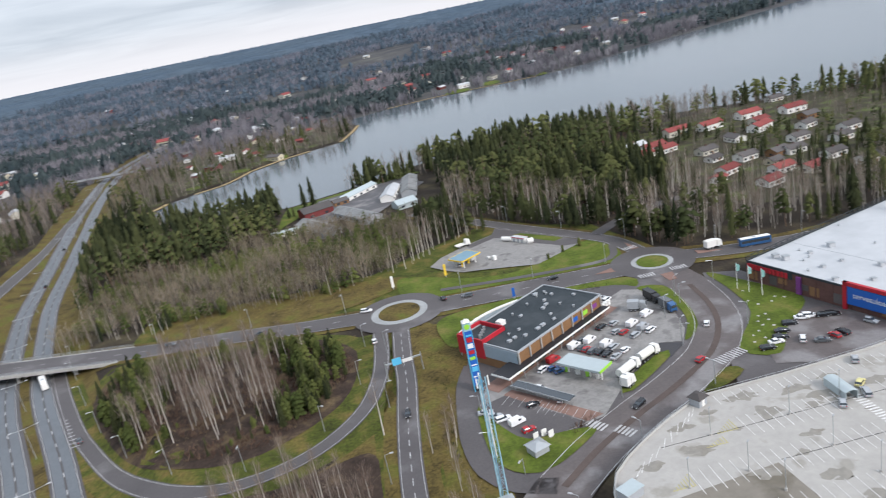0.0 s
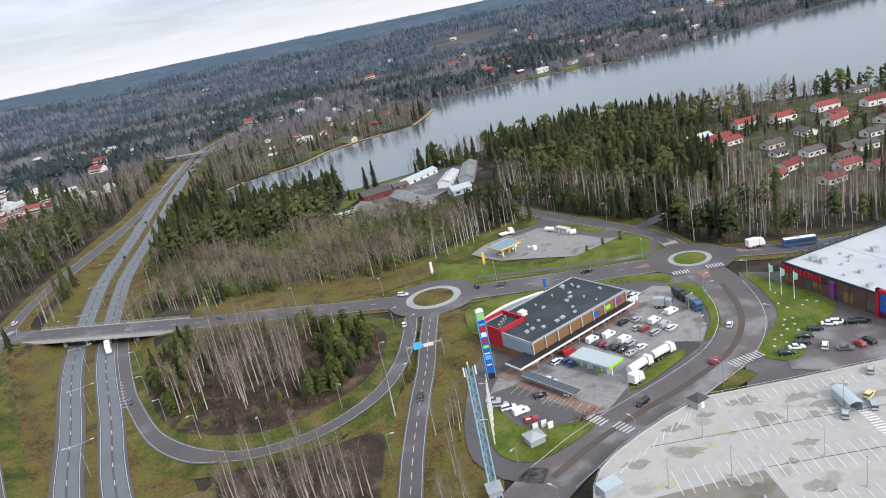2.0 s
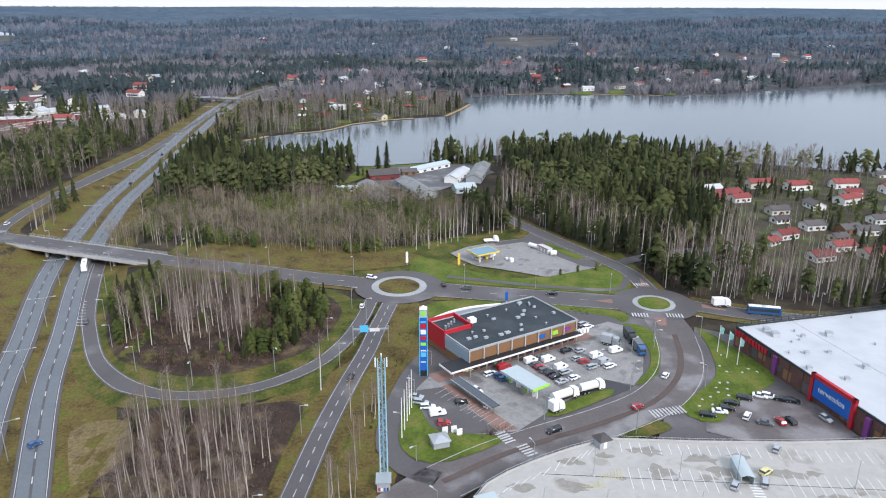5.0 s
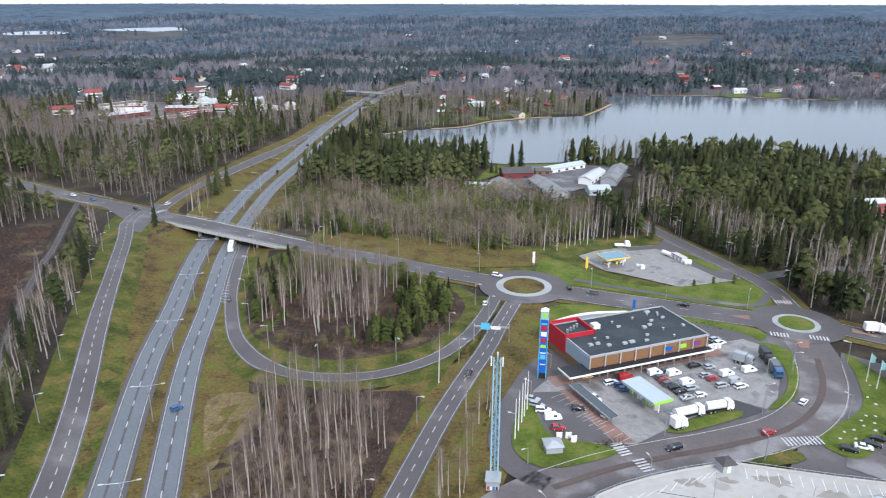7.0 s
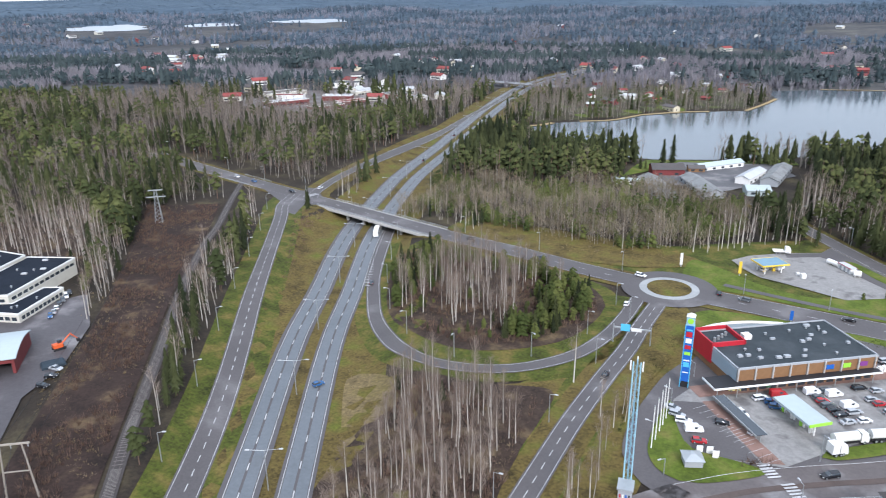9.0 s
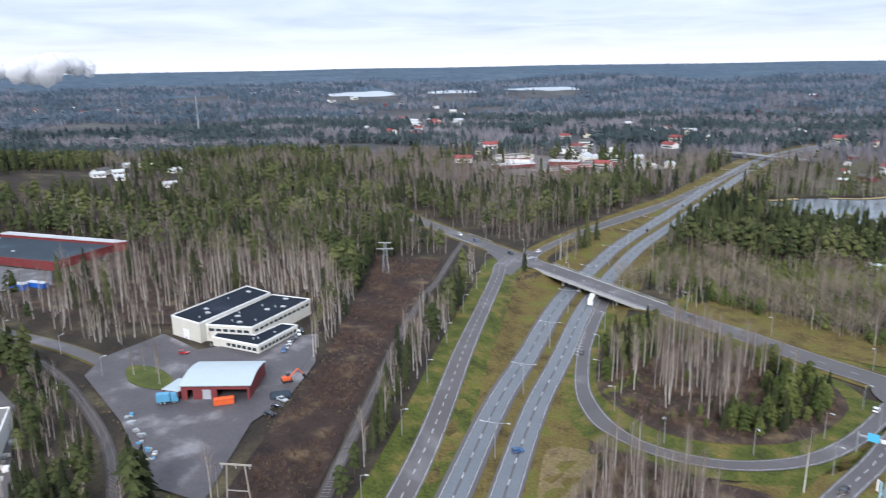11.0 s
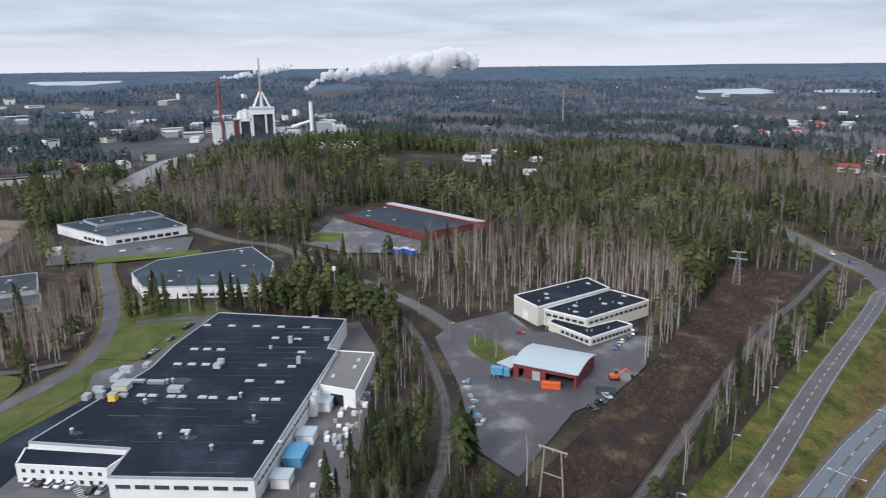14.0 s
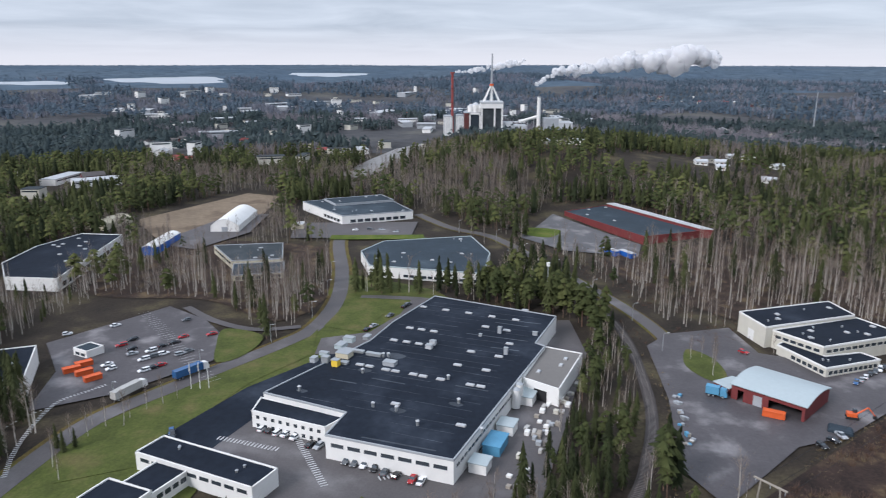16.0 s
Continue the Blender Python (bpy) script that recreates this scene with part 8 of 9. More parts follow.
def bus(x, y, deg, n, color, label, z=0.42):
    root = thing("bus", pose(x, y, float(lie(x, y, z)), 0, 0, deg), label, "bus")
    part("body", shell(bmesh.new(), [(-n / 2, 1.2, 1.1, 0.4, 3.0), (-n / 2 + 0.2, 1.26, 1.2, 0.35, 3.15), (n / 2 - 0.3, 1.26, 1.2, 0.35, 3.15), (n / 2, 1.2, 1.1, 0.4, 2.9)]), color, root)
    for s in (-1, 1):
        part("window_band", boxes((-n / 2 + 0.5, n / 2 - 0.6, s * 1.25 - 0.04, s * 1.25 + 0.04, 1.4, 2.5)), "glass", root)
    part("windscreen", boxes((n / 2 - 0.1, n / 2 + 0.03, -1.05, 1.05, 1.2, 2.7)), "glass", root)
    part("roof", boxes((-n / 2 + 0.3, n / 2 - 0.4, -1.15, 1.15, 3.12, 3.24)), "white", root)
    part("roof_hatch", boxes((-1, 0.2, -0.5, 0.5, 3.24, 3.4)), "grey", root)
    wheels(root, (-n / 2 + 2.6, n / 2 - 2.4), 1.24, 0.48, 0.3)
    return root


COLORS = ("white", "silver", "grey", "black", "white", "black", "silver", "white", "grey", "black", "red", "blue")
KINDS = ("hatch", "wagon", "sedan", "wagon", "hatch", "sedan")
rc_ = random.Random(4)


def cars(spots, deg, jitter=4.0, z=0.42):
    for x, y in spots:
        car(x, y, deg + rc_.uniform(-jitter, jitter) + rc_.choice((0, 180)), rc_.choice(KINDS), rc_.choice(COLORS), z)


# at the fuel station
truck(4.6, 343.0, 16, 7.2, "white", "white flatbed truck parked at the edge of the lot", cargo="flat")
car(-0.7, 317.6, 58, "hatch", "white")
car(4.9, 321.4, 58, "van", "white")

# in front of the supermarket
for x, y, d, kd, cl in (
        (-1.5, 209.6, 30, "hatch", "yellow"), (2.6, 213, 30, "hatch", "yellow"), (6.2, 215.2, 30, "hatch", "green"), (5.9, 207.5, 38, "wagon", "white"), (10.4, 211.7, 28, "van", "red"), (8.9, 206.3, 12, "hatch", "blue"), (10.2, 204.2, 12, "hatch", "blue"),
        (19.1, 217.3, 36, "van", "white"), (23, 219.9, 36, "wagon", "grey"), (24.9, 218.6, 36, "van", "white"), (20.7, 214.9, 38, "hatch", "grey"), (21.9, 213.2, 38, "hatch", "red"), (23.3, 211.3, 38, "wagon", "grey"), (24.9, 209.5, 38, "hatch", "black"), (26.6, 207.4, 38, "sedan", "black"), (28.7, 213.6, 36, "van", "white"), (29.9, 210.6, 36, "wagon", "silver"), (32.3, 207, 36, "hatch", "white"), (28.3, 204.3, 36, "sedan", "silver"),
        (31.5, 225.8, 36, "wagon", "black"), (36.1, 226.3, 36, "hatch", "silver"), (34.5, 220.1, 36, "hatch", "silver"), (36.5, 218.4, 36, "hatch", "red"), (39, 214.8, 36, "wagon", "silver"), (41.1, 222.7, 36, "van", "white"), (43.2, 218.6, 36, "van", "silver"), (44.6, 215.8, 36, "wagon", "white"), (48.2, 227.2, 30, "van", "white"), (39.4, 248, 40, "wagon", "silver"), (40.9, 245.6, 40, "wagon", "white"),
        (-16, 191.4, -8, "sedan", "silver"), (-14.2, 188.4, -8, "wagon", "silver"), (-12, 186, 10, "wagon", "white"), (-8.8, 182.7, 20, "van", "white"), (-6.8, 177.9, 15, "hatch", "red"), (-2.4, 189.4, 10, "hatch", "black"), (2.1, 196.6, -45, "hatch", "white"), (6.1, 188.6, 50, "wagon", "white")):
    car(x, y, d, kd, cl)
truck(28.3, 194.1, 35, 9.6, "white", "white tanker lorry beside a grass strip", cargo="tank")
truck(36.8, 199.7, 30, 8.8, "white", "white tank trailer lorry beside a grass strip", cargo="tank")
truck(25.4, 187.4, 37, 4.6, "white", "small white box lorry", cargo="box")
truck(54.4, 236.6, -80, 8, "car_black", "dark covered lorry standing in the lot", "car_black")
truck(56, 227.4, -80, 7.4, "car_grey", "dark lorry with a blue cab in the lot", "car_blue")
truck(47.1, 232.4, -25, 6.4, "grey", "grey flatbed car carrier in the lot", "steel")
truck(95, 270, 8, 7, "white", "white box lorry on the road")
bus(109.2, 263.8, -8, 12, "car_blue", "blue city bus with a white roof on the road")
for k in range(4):
    q = thing("crate", pose(36.2 + 1.3 * k, 239.6 + 0.9 * k, 0.42, 0, 0, 36), "white wrapped crate beside the supermarket", "crate", "crates by the shop")
    part("load", boxes((-0.6, 0.6, -0.7, 0.7, 0.14, 1.7)), "white", q)
    part("pallet", boxes((-0.65, 0.65, -0.75, 0.75, 0, 0.14)), "wood", q)
for x, y, d, kd, cl in ((79, 165.2, 60, "hatch", "silver"), (72.9, 155.1, 40, "hatch", "yellow"), (71.4, 151, 70, "wagon", "silver"), (64, 149.2, 60, "hatch", "silver")):
    car(x, y, d, kd, cl, 5.03)
# by the store
for x, y, d, kd, cl in ((87, 200.2, -20, "sedan", "white"), (89.6, 200.2, -20, "wagon", "white"), (81.9, 198.5, -15, "wagon", "black"), (77.4, 195.3, -12, "sedan", "black"), (74.9, 192, -10, "wagon", "black"), (72.4, 190.2, -8, "sedan", "white"), (68.4, 188, -8, "wagon", "black"), (79.5, 188.3, 60, "wagon", "white"), (83.4, 185, -20, "sedan", "grey"), (92.9, 198.6, -20, "sedan", "black"), (95.6, 197.9, -20, "wagon", "black"), (88, 186, 100, "hatch", "red"), (91, 186.6, 100, "wagon", "black"), (101.4, 188.5, -65, "hatch", "silver")):
    car(x, y, d, kd, cl)
# on the roads
for x, y, d, kd, col, zz in ((61.3, 210.8, 60, "hatch", "white", 0.42), (23.9, 176.5, 215, "wagon", "black", 0.42), (-150, 246, 117, "sedan", "grey", 0.4), (-45.9, 289, -15, "wagon", "white", 0.55), (-44.5, 258, 92, "hatch", "white", 0.42), (-14.5, 283, 100, "hatch", "black", 0.5), (29.9, 277, 178, "sedan", "black", 0.42), (-5, 280.5, 172, "wagon", "grey", 0.42), (-37.8, 201, 265, "hatch", "black", 0.42), (49, 191, 35, "hatch", "red", 0.42), (-262, 337.5, -16, "wagon", "black", 0.55), (-300, 348, -16, "sedan", "blue", 0.55), (-318, 353, -18, "hatch", "white", 0.55), (-205, 321.5, -15, "sedan", "black", 0.62), (-129, 302.5, -14, "sedan", "grey", 0.55), (-90, 291.5, 166, "wagon", "grey", 0.55), (-252, 352, 98, "wagon", "white", 0.42), (-241, 465, 103, "sedan", "black", 0.42), (-262, 560, 100, "hatch", "black", 0.42), (-120, 166, 64, "hatch", "blue", 0.42)):
    car(x, y, d, kd, col, zz)
bus(-183, 304, 116, 11, "white", "white coach on the motorway", 0.4)
# works yard and factory
cars([(-236, 160), (-238.5, 163), (-241, 166), (-243, 169), (-245, 172), (-247, 175), (-234, 157)], 145, 3)
cars([(-193, 127), (-190, 122), (-196, 131)], 200, 20)
car(-262, 128, 40, "hatch", "red")
cars([(-201.5, -47.5), (-200.3, -44.8), (-199.2, -42), (-198.1, -39.4), (-196.4, -36.2), (-191.8, -30.9), (-190.7, -28.3)], -25, 3)
cars([(-182.6, -19), (-181.4, -16.4), (-180.2, -13.7), (-178.4, -10.6), (-176.6, -7.6), (-174.8, -4.4), (-172.9, 0.2), (-171.9, 2.6)], 160, 3)
cars([(-292.6, -20.3), (-288.1, -22.8), (-305.7, -14.1), (-318, -8), (-321, -6.5)], 150, 5)
cars([(-192, -72), (-196, -73.5), (-199.5, -75)], 20, 3)
cars([(-283.3, -147.9), (-293.3, -132.1), (-270.8, -120.2), (-276.8, -118.1), (-267, -114.4), (-262, -112.2), (-256.4, -105.6), (-259.2, -103.4), (-261.9, -100), (-273.6, -99.6), (-279.9, -98.3), (-261.8, -93.3), (-264.7, -91), (-248.4, -99.3), (-251, -97.1), (-245.9, -101.5), (-283, -87.5), (-300.2, -103.8), (-251.1, -117.3), (-247.6, -114.3), (-265, -106), (-270, -103)], 130, 4)
cars([(-476, -30), (-478, -38), (-476, -48), (-470, -20), (-420, 52), (-408, 70)], 90, 6)
for x, y, d in ((-251.2, -126, 130), (-243.5, -122.4, 130), (-246, -128, 128), (-238.7, -117, 135)):
    q = thing("waste_skip", pose(x, y, 0.45, 0, 0, d), "orange steel waste skip on asphalt", "skip", "orange skips")
    part("body", shell(bmesh.new(), [(-3, 1.1, 1.25, 0.1, 1.9), (3, 1.1, 1.25, 0.1, 1.9)]), "orange", q)
    part("rim", boxes((-3.1, 3.1, -1.35, -1.2, 1.85, 2.0), (-3.1, 3.1, 1.2, 1.35, 1.85, 2.0)), "orange", q)
truck(-227, -99, 155, 14, "concrete", "grey curtain-sided lorry on the mill road", "white")
truck(-243, -83, 143, 14, "car_blue", "blue curtain-sided lorry with yellow top", "white")
q = thing("waste_skip", pose(-209, 116, 0.45, 0, 0, 60), "long orange open skip in the yard", "skip", "orange skips")
part("body", shell(bmesh.new(), [(-3.4, 1.1, 1.25, 0.1, 2.2), (3.4, 1.1, 1.25, 0.1, 2.2)]), "orange", q)
truck(-224, 103, 60, 7, "teal", "blue tipper lorry beside the red hall", "teal")
dig = thing("excavator", pose(-208, 141, 0.45, 0, 0, 70), "orange tracked excavator with folded arm", "excavator")
for s in (-1, 1):
    part("track", boxes((-1.9, 1.9, s * 1.1 - 0.3, s * 1.1 + 0.3, 0, 0.8)), "dark", dig)
part("house", boxes((-1.7, 1.2, -1.2, 1.2, 0.9, 2.0)), "orange", dig)
part("cab", boxes((0, 1.3, 0.1, 1.15, 2.0, 3.1)), "glass", dig)
part("boom", tube(bmesh.new(), (1, 0, 1.6), (4.2, 0, 4.4), 0.3, 0.22, 6), "orange", dig)
part("stick", tube(bmesh.new(), (4.2, 0, 4.4), (6.3, 0, 1.9), 0.22, 0.16, 6), "orange", dig)
part("bucket", boxes((5.9, 6.9, -0.6, 0.6, 0.9, 1.9)), "dark", dig)

# ---- lamps, poles, signs ----
def lamp(x, y, deg, tall=9.0, arm=1.8, both=False, color="steel", proto={}):
    key = (tall, both, color)
    at = pose(x, y, float(height(x, y)), 0, 0, deg)
    if key in proto:
        return copy_thing(proto[key], at)
    root = thing("street_lamp", at, ("grey twin-armed motorway lamp post" if both else "grey road lamp post with one arm"), "street lamp", "street lamps")
    part("pole", tube(bmesh.new(), (0, 0, 0), (0, 0, tall), 0.14, 0.08, 6), color, root)
    for s in ((-1, 1) if both else (1,)):
        a = part("arm", tube(bmesh.new(), (0, 0, tall - 0.05), (s * arm, 0, tall + 0.25), 0.07, 0.06, 5), color, root)
        part("head", boxes((s * arm - 0.5, s * arm + 0.5, -0.17, 0.17, tall + 0.15, tall + 0.38)), "whiteroof", a)
    proto[key] = root
    return root


def lamps_along(line, offset, gap, start=0.0, end=1e9, **more):
    c = spline(line, 1.0)
    d = np.concatenate([[0], np.cumsum(np.linalg.norm(np.diff(c, axis=0), axis=1))])
    s = start
    while s < min(end, d[-1] - 2):
        x, y = np.interp(s, d, c[:, 0]), np.interp(s, d, c[:, 1])
        x2, y2 = np.interp(s + 1, d, c[:, 0]), np.interp(s + 1, d, c[:, 1])
        k = math.degrees(math.atan2(y2 - y, x2 - x))
        lamp(x + (y2 - y) * offset, y - (x2 - x) * offset, k + 90 if offset > 0 else k - 90, **more)
        s += gap


lamps_along(HIGHWAY, -0.5, 46, 330, 1100, tall=12, arm=4.2, both=True)
lamps_along(LOOP, -6, 30, 25)
lamps_along(EXIT, 5.5, 38, 20, 200)
lamps_along(RAMPW, 8, 38, 30, 260)
lamps_along(MAIN, -8.2, 42, 10)
lamps_along(EAST, -9.5, 30, 12)
lamps_along(CURVE, -8.8, 34, 16, 160, tall=8)
lamps_along(CURVE, 8.8, 36, 30, 120, tall=8)
lamps_along(NORTH, 6, 36, 20)
lamps_along(TOWNROAD, -7, 36, 14, 120)
lamps_along(MILL, 5.5, 34, 150, 330, tall=8)
lamps_along(YARD, 4.5, 38, 60, tall=8)
lamps_along(SERVICE, -4, 20, 8, tall=5)
for x, y in ((52.5, 222), (40, 212), (62.5, 236), (50, 205)):
    lamp(x, y, 30, 8)

gan = thing("sign_gantry", pose(-35.8, 227, 0, 0, 0, 8), "grey road sign gantry with blue direction panel", "gantry")
for x in (-6, 6.2):
    part("post", tube(bmesh.new(), (x, 0, 0), (x, 0, 7), 0.2, 0.18, 8), "steel", gan)
part("beam", boxes((-6, 6.2, -0.25, 0.25, 5.6, 6.1)), "steel", gan)
part("blue_panel", boxes((-3.6, -0.6, -0.4, -0.27, 4.9, 7.4)), "skyblue", gan, "blue direction panel")
part("white_panel", boxes((-0.2, 3.2, -0.4, -0.27, 5.1, 6.3)), "white", gan, "white direction panel")

# gore chevrons
for k in range(9):
    stripes("gore_mark", -150.6 - 1.33 * k, 243 + 2.82 * k, 100, 1, 1, 3.4 - 0.3 * k, 0.45, 0.5)

# high-voltage pylon and wooden portal
pyl = thing("lattice_pylon", pose(-288, 260, 0, 0, 0, 40), "grey steel lattice pylon with two cross arms", "pylon")
for sx in (-1, 1):
    for sy in (-1, 1):
        part("leg", tube(bmesh.new(), (1.8 * sx, 1.8 * sy, 0), (0.5 * sx, 0.5 * sy, 18), 0.16, 0.12, 5), "steel", pyl)
bm = bmesh.new()
for k in range(9):
    a, b = 1.8 - 0.145 * k, 1.8 - 0.145 * (k + 1)
    for p, q in (((a, a), (-b, b)), ((-a, a), (-b, -b)), ((-a, -a), (b, -b)), ((a, -a), (b, b))):
        tube(bm, (*p, 2 * k), (*q, 2 * k + 2), 0.08, 0.08, 4)
part("bracing", bm, "steel", pyl)
for zz, w in ((14.5, 4.6), (18, 3.4)):
    part("cross_arm", boxes((-w, w, -0.3, 0.3, zz - 0.25, zz + 0.25)), "steel", pyl)
por = thing("wooden_portal", pose(-147, 85.6, 0, 0, 0, 36), "weathered wooden power line portal with a crossbar", "power pole")
for s in (-1, 1):
    part("pole", tube(bmesh.new(), (s * 3.6, 0, -0.5), (s * 2.4, 0, 15.5), 0.26, 0.18, 7), "wood", por)
part("crossbar", boxes((-4.2, 4.2, -0.18, 0.18, 15.2, 15.6)), "wood", por)
part("brace", boxes((-3.0, 3.0, -0.1, 0.1, 7.8, 8.1)), "wood", por)
for x in (-3.7, 0, 3.7):
    part("insulator", tube(bmesh.new(), (x, 0, 14.3), (x, 0, 15.2), 0.09, 0.12, 6), "grey", por)
for k, off in enumerate((-4.6, 0, 4.6)):
    a, b = Vector((-147 + off * 0.65, 85.6 + off * 0.47, 14.3)), Vector((-288 + off * 0.7, 260 + off * 0.55, 14.3))
    w = thing("power_line", pose(0, 0, 0), "thin sagging power line over the scrub strip", "cable", "power lines")
    for piece, (p0, p1) in enumerate(((a, b), (Vector((-60 + off, 10 - off, 15)), a))):
        bm, last = bmesh.new(), None
        for i in range(21):
            q = p0.lerp(p1, i / 20) - Vector((0, 0, 4 * 5 * (i / 20) * (1 - i / 20)))
            if last is not None:
                tube(bm, last, q, 0.05, 0.05, 3)
            last = q
        part("wire", bm, "dark", w)
lm = thing("antenna_pole", pose(-321, 59, 0), "tall slim pole with white antennas beside the factory", "mast")
part("pole", tube(bmesh.new(), (0, 0, 0), (0, 0, 21), 0.3, 0.2, 8), "steel", lm)
part("antenna", tube(bmesh.new(), (0, 0, 19.6), (0, 0, 21.4), 0.8, 0.8, 8), "white", lm)
part("dish", tube(bmesh.new(), (0, -0.5, 11), (0, 0.3, 11), 0.7, 0.7, 10), "white", lm)
for x, y in ((-231.4, -73.1), (-231.4, -76.2), (-231.4, -79.3)):
    f = thing("flagpole", pose(x, y, 0.3), "bare white flagpole by the factory lawn", "flagpole", "factory flagpoles")
    part("pole", tube(bmesh.new(), (0, 0, 0), (0, 0, 10), 0.14, 0.08, 8), "white", f)
    part("flag", boxes((0.05, 0.9, -0.03, 0.03, 7, 9.4)), "white", f)
for k, (x, y) in enumerate(((69.4, 197.3), (72.2, 199.1), (75.4, 204.8), (77.3, 208.1), (75.3, 202.1), (79.9, 208.4), (77.8, 200.3), (83.2, 227.5), (81.7, 215.7), (89.2, 218.1), (91.4, 216.3), (67.5, 193.5), (71.5, 194.5), (80.5, 219.5), (86.5, 215.5), (78.6, 204.4))):
    b = thing("boulder", pose(x, y, 0.45, 0, 0, 47 * k), "pale granite boulder on the lawn", "boulder", "boulders on the lawn")
    bm = bmesh.new()
    bmesh.ops.create_icosphere(bm, subdivisions=2, radius=0.6)
    for v in bm.verts:
        v.co *= 0.8 + 0.4 * noise.noise(v.co * 1.7 + Vector((k, 0, 0)))
        v.co.z *= 0.7
    part("stone", bm, "concrete", b)

# ---- dwelling houses ----
HOUSES = {}


def house(x, y, deg, wall="white", roof="roofred", size="m"):
    key = (wall, roof, size)
    at = pose(x, y, float(height(x, y)), 0, 0, deg)
    if key in HOUSES:
        return copy_thing(HOUSES[key], at)
    n, w, h = {"s": (8, 6.5, 2.7), "m": (11, 7.8, 3.3), "l": (16, 8.5, 4.2)}[size]
    words = {"roofred": "red tiled roof", "roofdark": "dark roof", "whiteroof": "pale roof"}[roof]
    root = thing("house", at, f"{wall} dwelling house with a {words}", "house", "dwelling houses")
    bm = bmesh.new()
    rows_ = []
    for xx in (-n / 2, n / 2):
        rows_.append([bm.verts.new(p) for p in ((xx, -w / 2, -0.8), (xx, w / 2, -0.8), (xx, w / 2, h), (xx, 0, h + w * 0.22), (xx, -w / 2, h))])
    for i in range(5):
        j = (i + 1) % 5
        bm.faces.new((rows_[0][i], rows_[1][i], rows_[1][j], rows_[0][j]))
    bm.faces.new(rows_[0])
    bm.faces.new(rows_[1][::-1])
    part("wall", bm, {"white": "white", "yellow": "beige", "red": "redwall", "brown": "ochre", "cream": "cream"}[wall], root)
    for s in (-1, 1):
        bm = bmesh.new()
        e, r0 = h - 0.13 + 0.22, h + w * 0.22 + 0.3
        vs = [bm.verts.new(p) for p in ((-n / 2 - 0.6, s * (w / 2 + 0.6), e), (n / 2 + 0.6, s * (w / 2 + 0.6), e), (n / 2 + 0.6, 0, r0), (-n / 2 - 0.6, 0, r0))]
        low_ = [bm.verts.new(v.co - Vector((0, 0, 0.22))) for v in vs]
        bm.faces.new(vs)
        bm.faces.new(low_[::-1])
        for i in range(4):
            bm.faces.new((vs[i], low_[i], low_[(i + 1) % 4], vs[(i + 1) % 4]))
        bmesh.ops.recalc_face_normals(bm, faces=bm.faces[:])
        part("roof_slope", bm, roof, root)
    part("chimney", boxes((-0.4, 0.4, -0.4, 0.4, h, h + w * 0.22 + 1.1)), "brick", root)
    for s in (-1, 1):
        for k in range(3):
            xx = -n / 2 + n * (k + 0.5) / 3
            part("window", boxes((xx - 0.8, xx + 0.8, s * w / 2 - 0.05, s * w / 2 + 0.05, 1.1, 2.3)), "glass", root)
        part("gable_window", boxes((s * n / 2 - 0.05, s * n / 2 + 0.05, -0.8, 0.8, 1.1, 2.3)), "glass", root)
    part("door", boxes((0.9, 1.9, -w / 2 - 0.06, -w / 2 + 0.04, 0.1, 2.1)), "ochre", root)
    HOUSES[key] = root
    return root


rh = random.Random(21)
for x, y, d, wl, rf, sz in EAST_HOUSES:
    house(x, y, d, wl, rf, sz)
for x, y in SHORE_HOUSES:
    house(x, y, rh.uniform(0, 180), rh.choice(("white", "yellow", "cream", "red", "white")), rh.choice(("roofred", "roofdark", "roofdark", "whiteroof")), rh.choice("sml"))
for x, y in FAR_SHORE_HOUSES:
    house(x, y, rh.uniform(0, 60), rh.choice(("white", "cream", "red")), rh.choice(("roofred", "roofdark", "whiteroof")), rh.choice("ml"))
for x, y in HILL_HOUSES:
    house(x, y, rh.uniform(60, 130), rh.choice(("white", "white", "cream")), rh.choice(("whiteroof", "roofdark", "whiteroof")), rh.choice("ml"))
FAR_FORMS = {}


def far_house(x, y, deg, wall, roof, k=1.0):
    """A dwelling seen from more than half a kilometre: walls with gables, two roof slopes as one folded sheet."""
    at = pose(x, y, float(height(x, y)), 0, 0, deg)
    if (wall, roof) not in FAR_FORMS:
        root = thing("house", at, f"distant {wall} house with a {dict(roofred='red', roofdark='dark', whiteroof='pale')[roof]} roof among trees", "house", "distant houses")
        bm = bmesh.new()
        ends = [[bm.verts.new(p) for p in ((xx, -5, -2), (xx, 5, -2), (xx, 5, 4.6), (xx, 0, 7), (xx, -5, 4.6))] for xx in (-8, 8)]
        for i in range(5):
            bm.faces.new((ends[0][i], ends[1][i], ends[1][(i + 1) % 5], ends[0][(i + 1) % 5]))
        bm.faces.new(ends[0])
        bm.faces.new(ends[1][::-1])
        w_ = part("wall", bm, {"white": "white", "yellow": "beige", "red": "redwall", "cream": "cream"}[wall], root)
        part("window_band", boxes((-6.5, 6.5, -5.08, -4.9, 1.2, 2.6), (-6.5, 6.5, 4.9, 5.08, 1.2, 2.6)), "glass", w_)
        part("roof", strip_wall([(-5.7, 4.55), (0, 7.25), (5.7, 4.55)], 0.15, -8.6, 8.6, Matrix.Rotation(radians(90), 4, "Z") @ Matrix.Rotation(radians(90), 4, "X")), roof, root)
        FAR_FORMS[wall, roof] = root
        return root
    ob = copy_thing(FAR_FORMS[wall, roof], at)
    ob.scale = (k, k, k)
    return ob


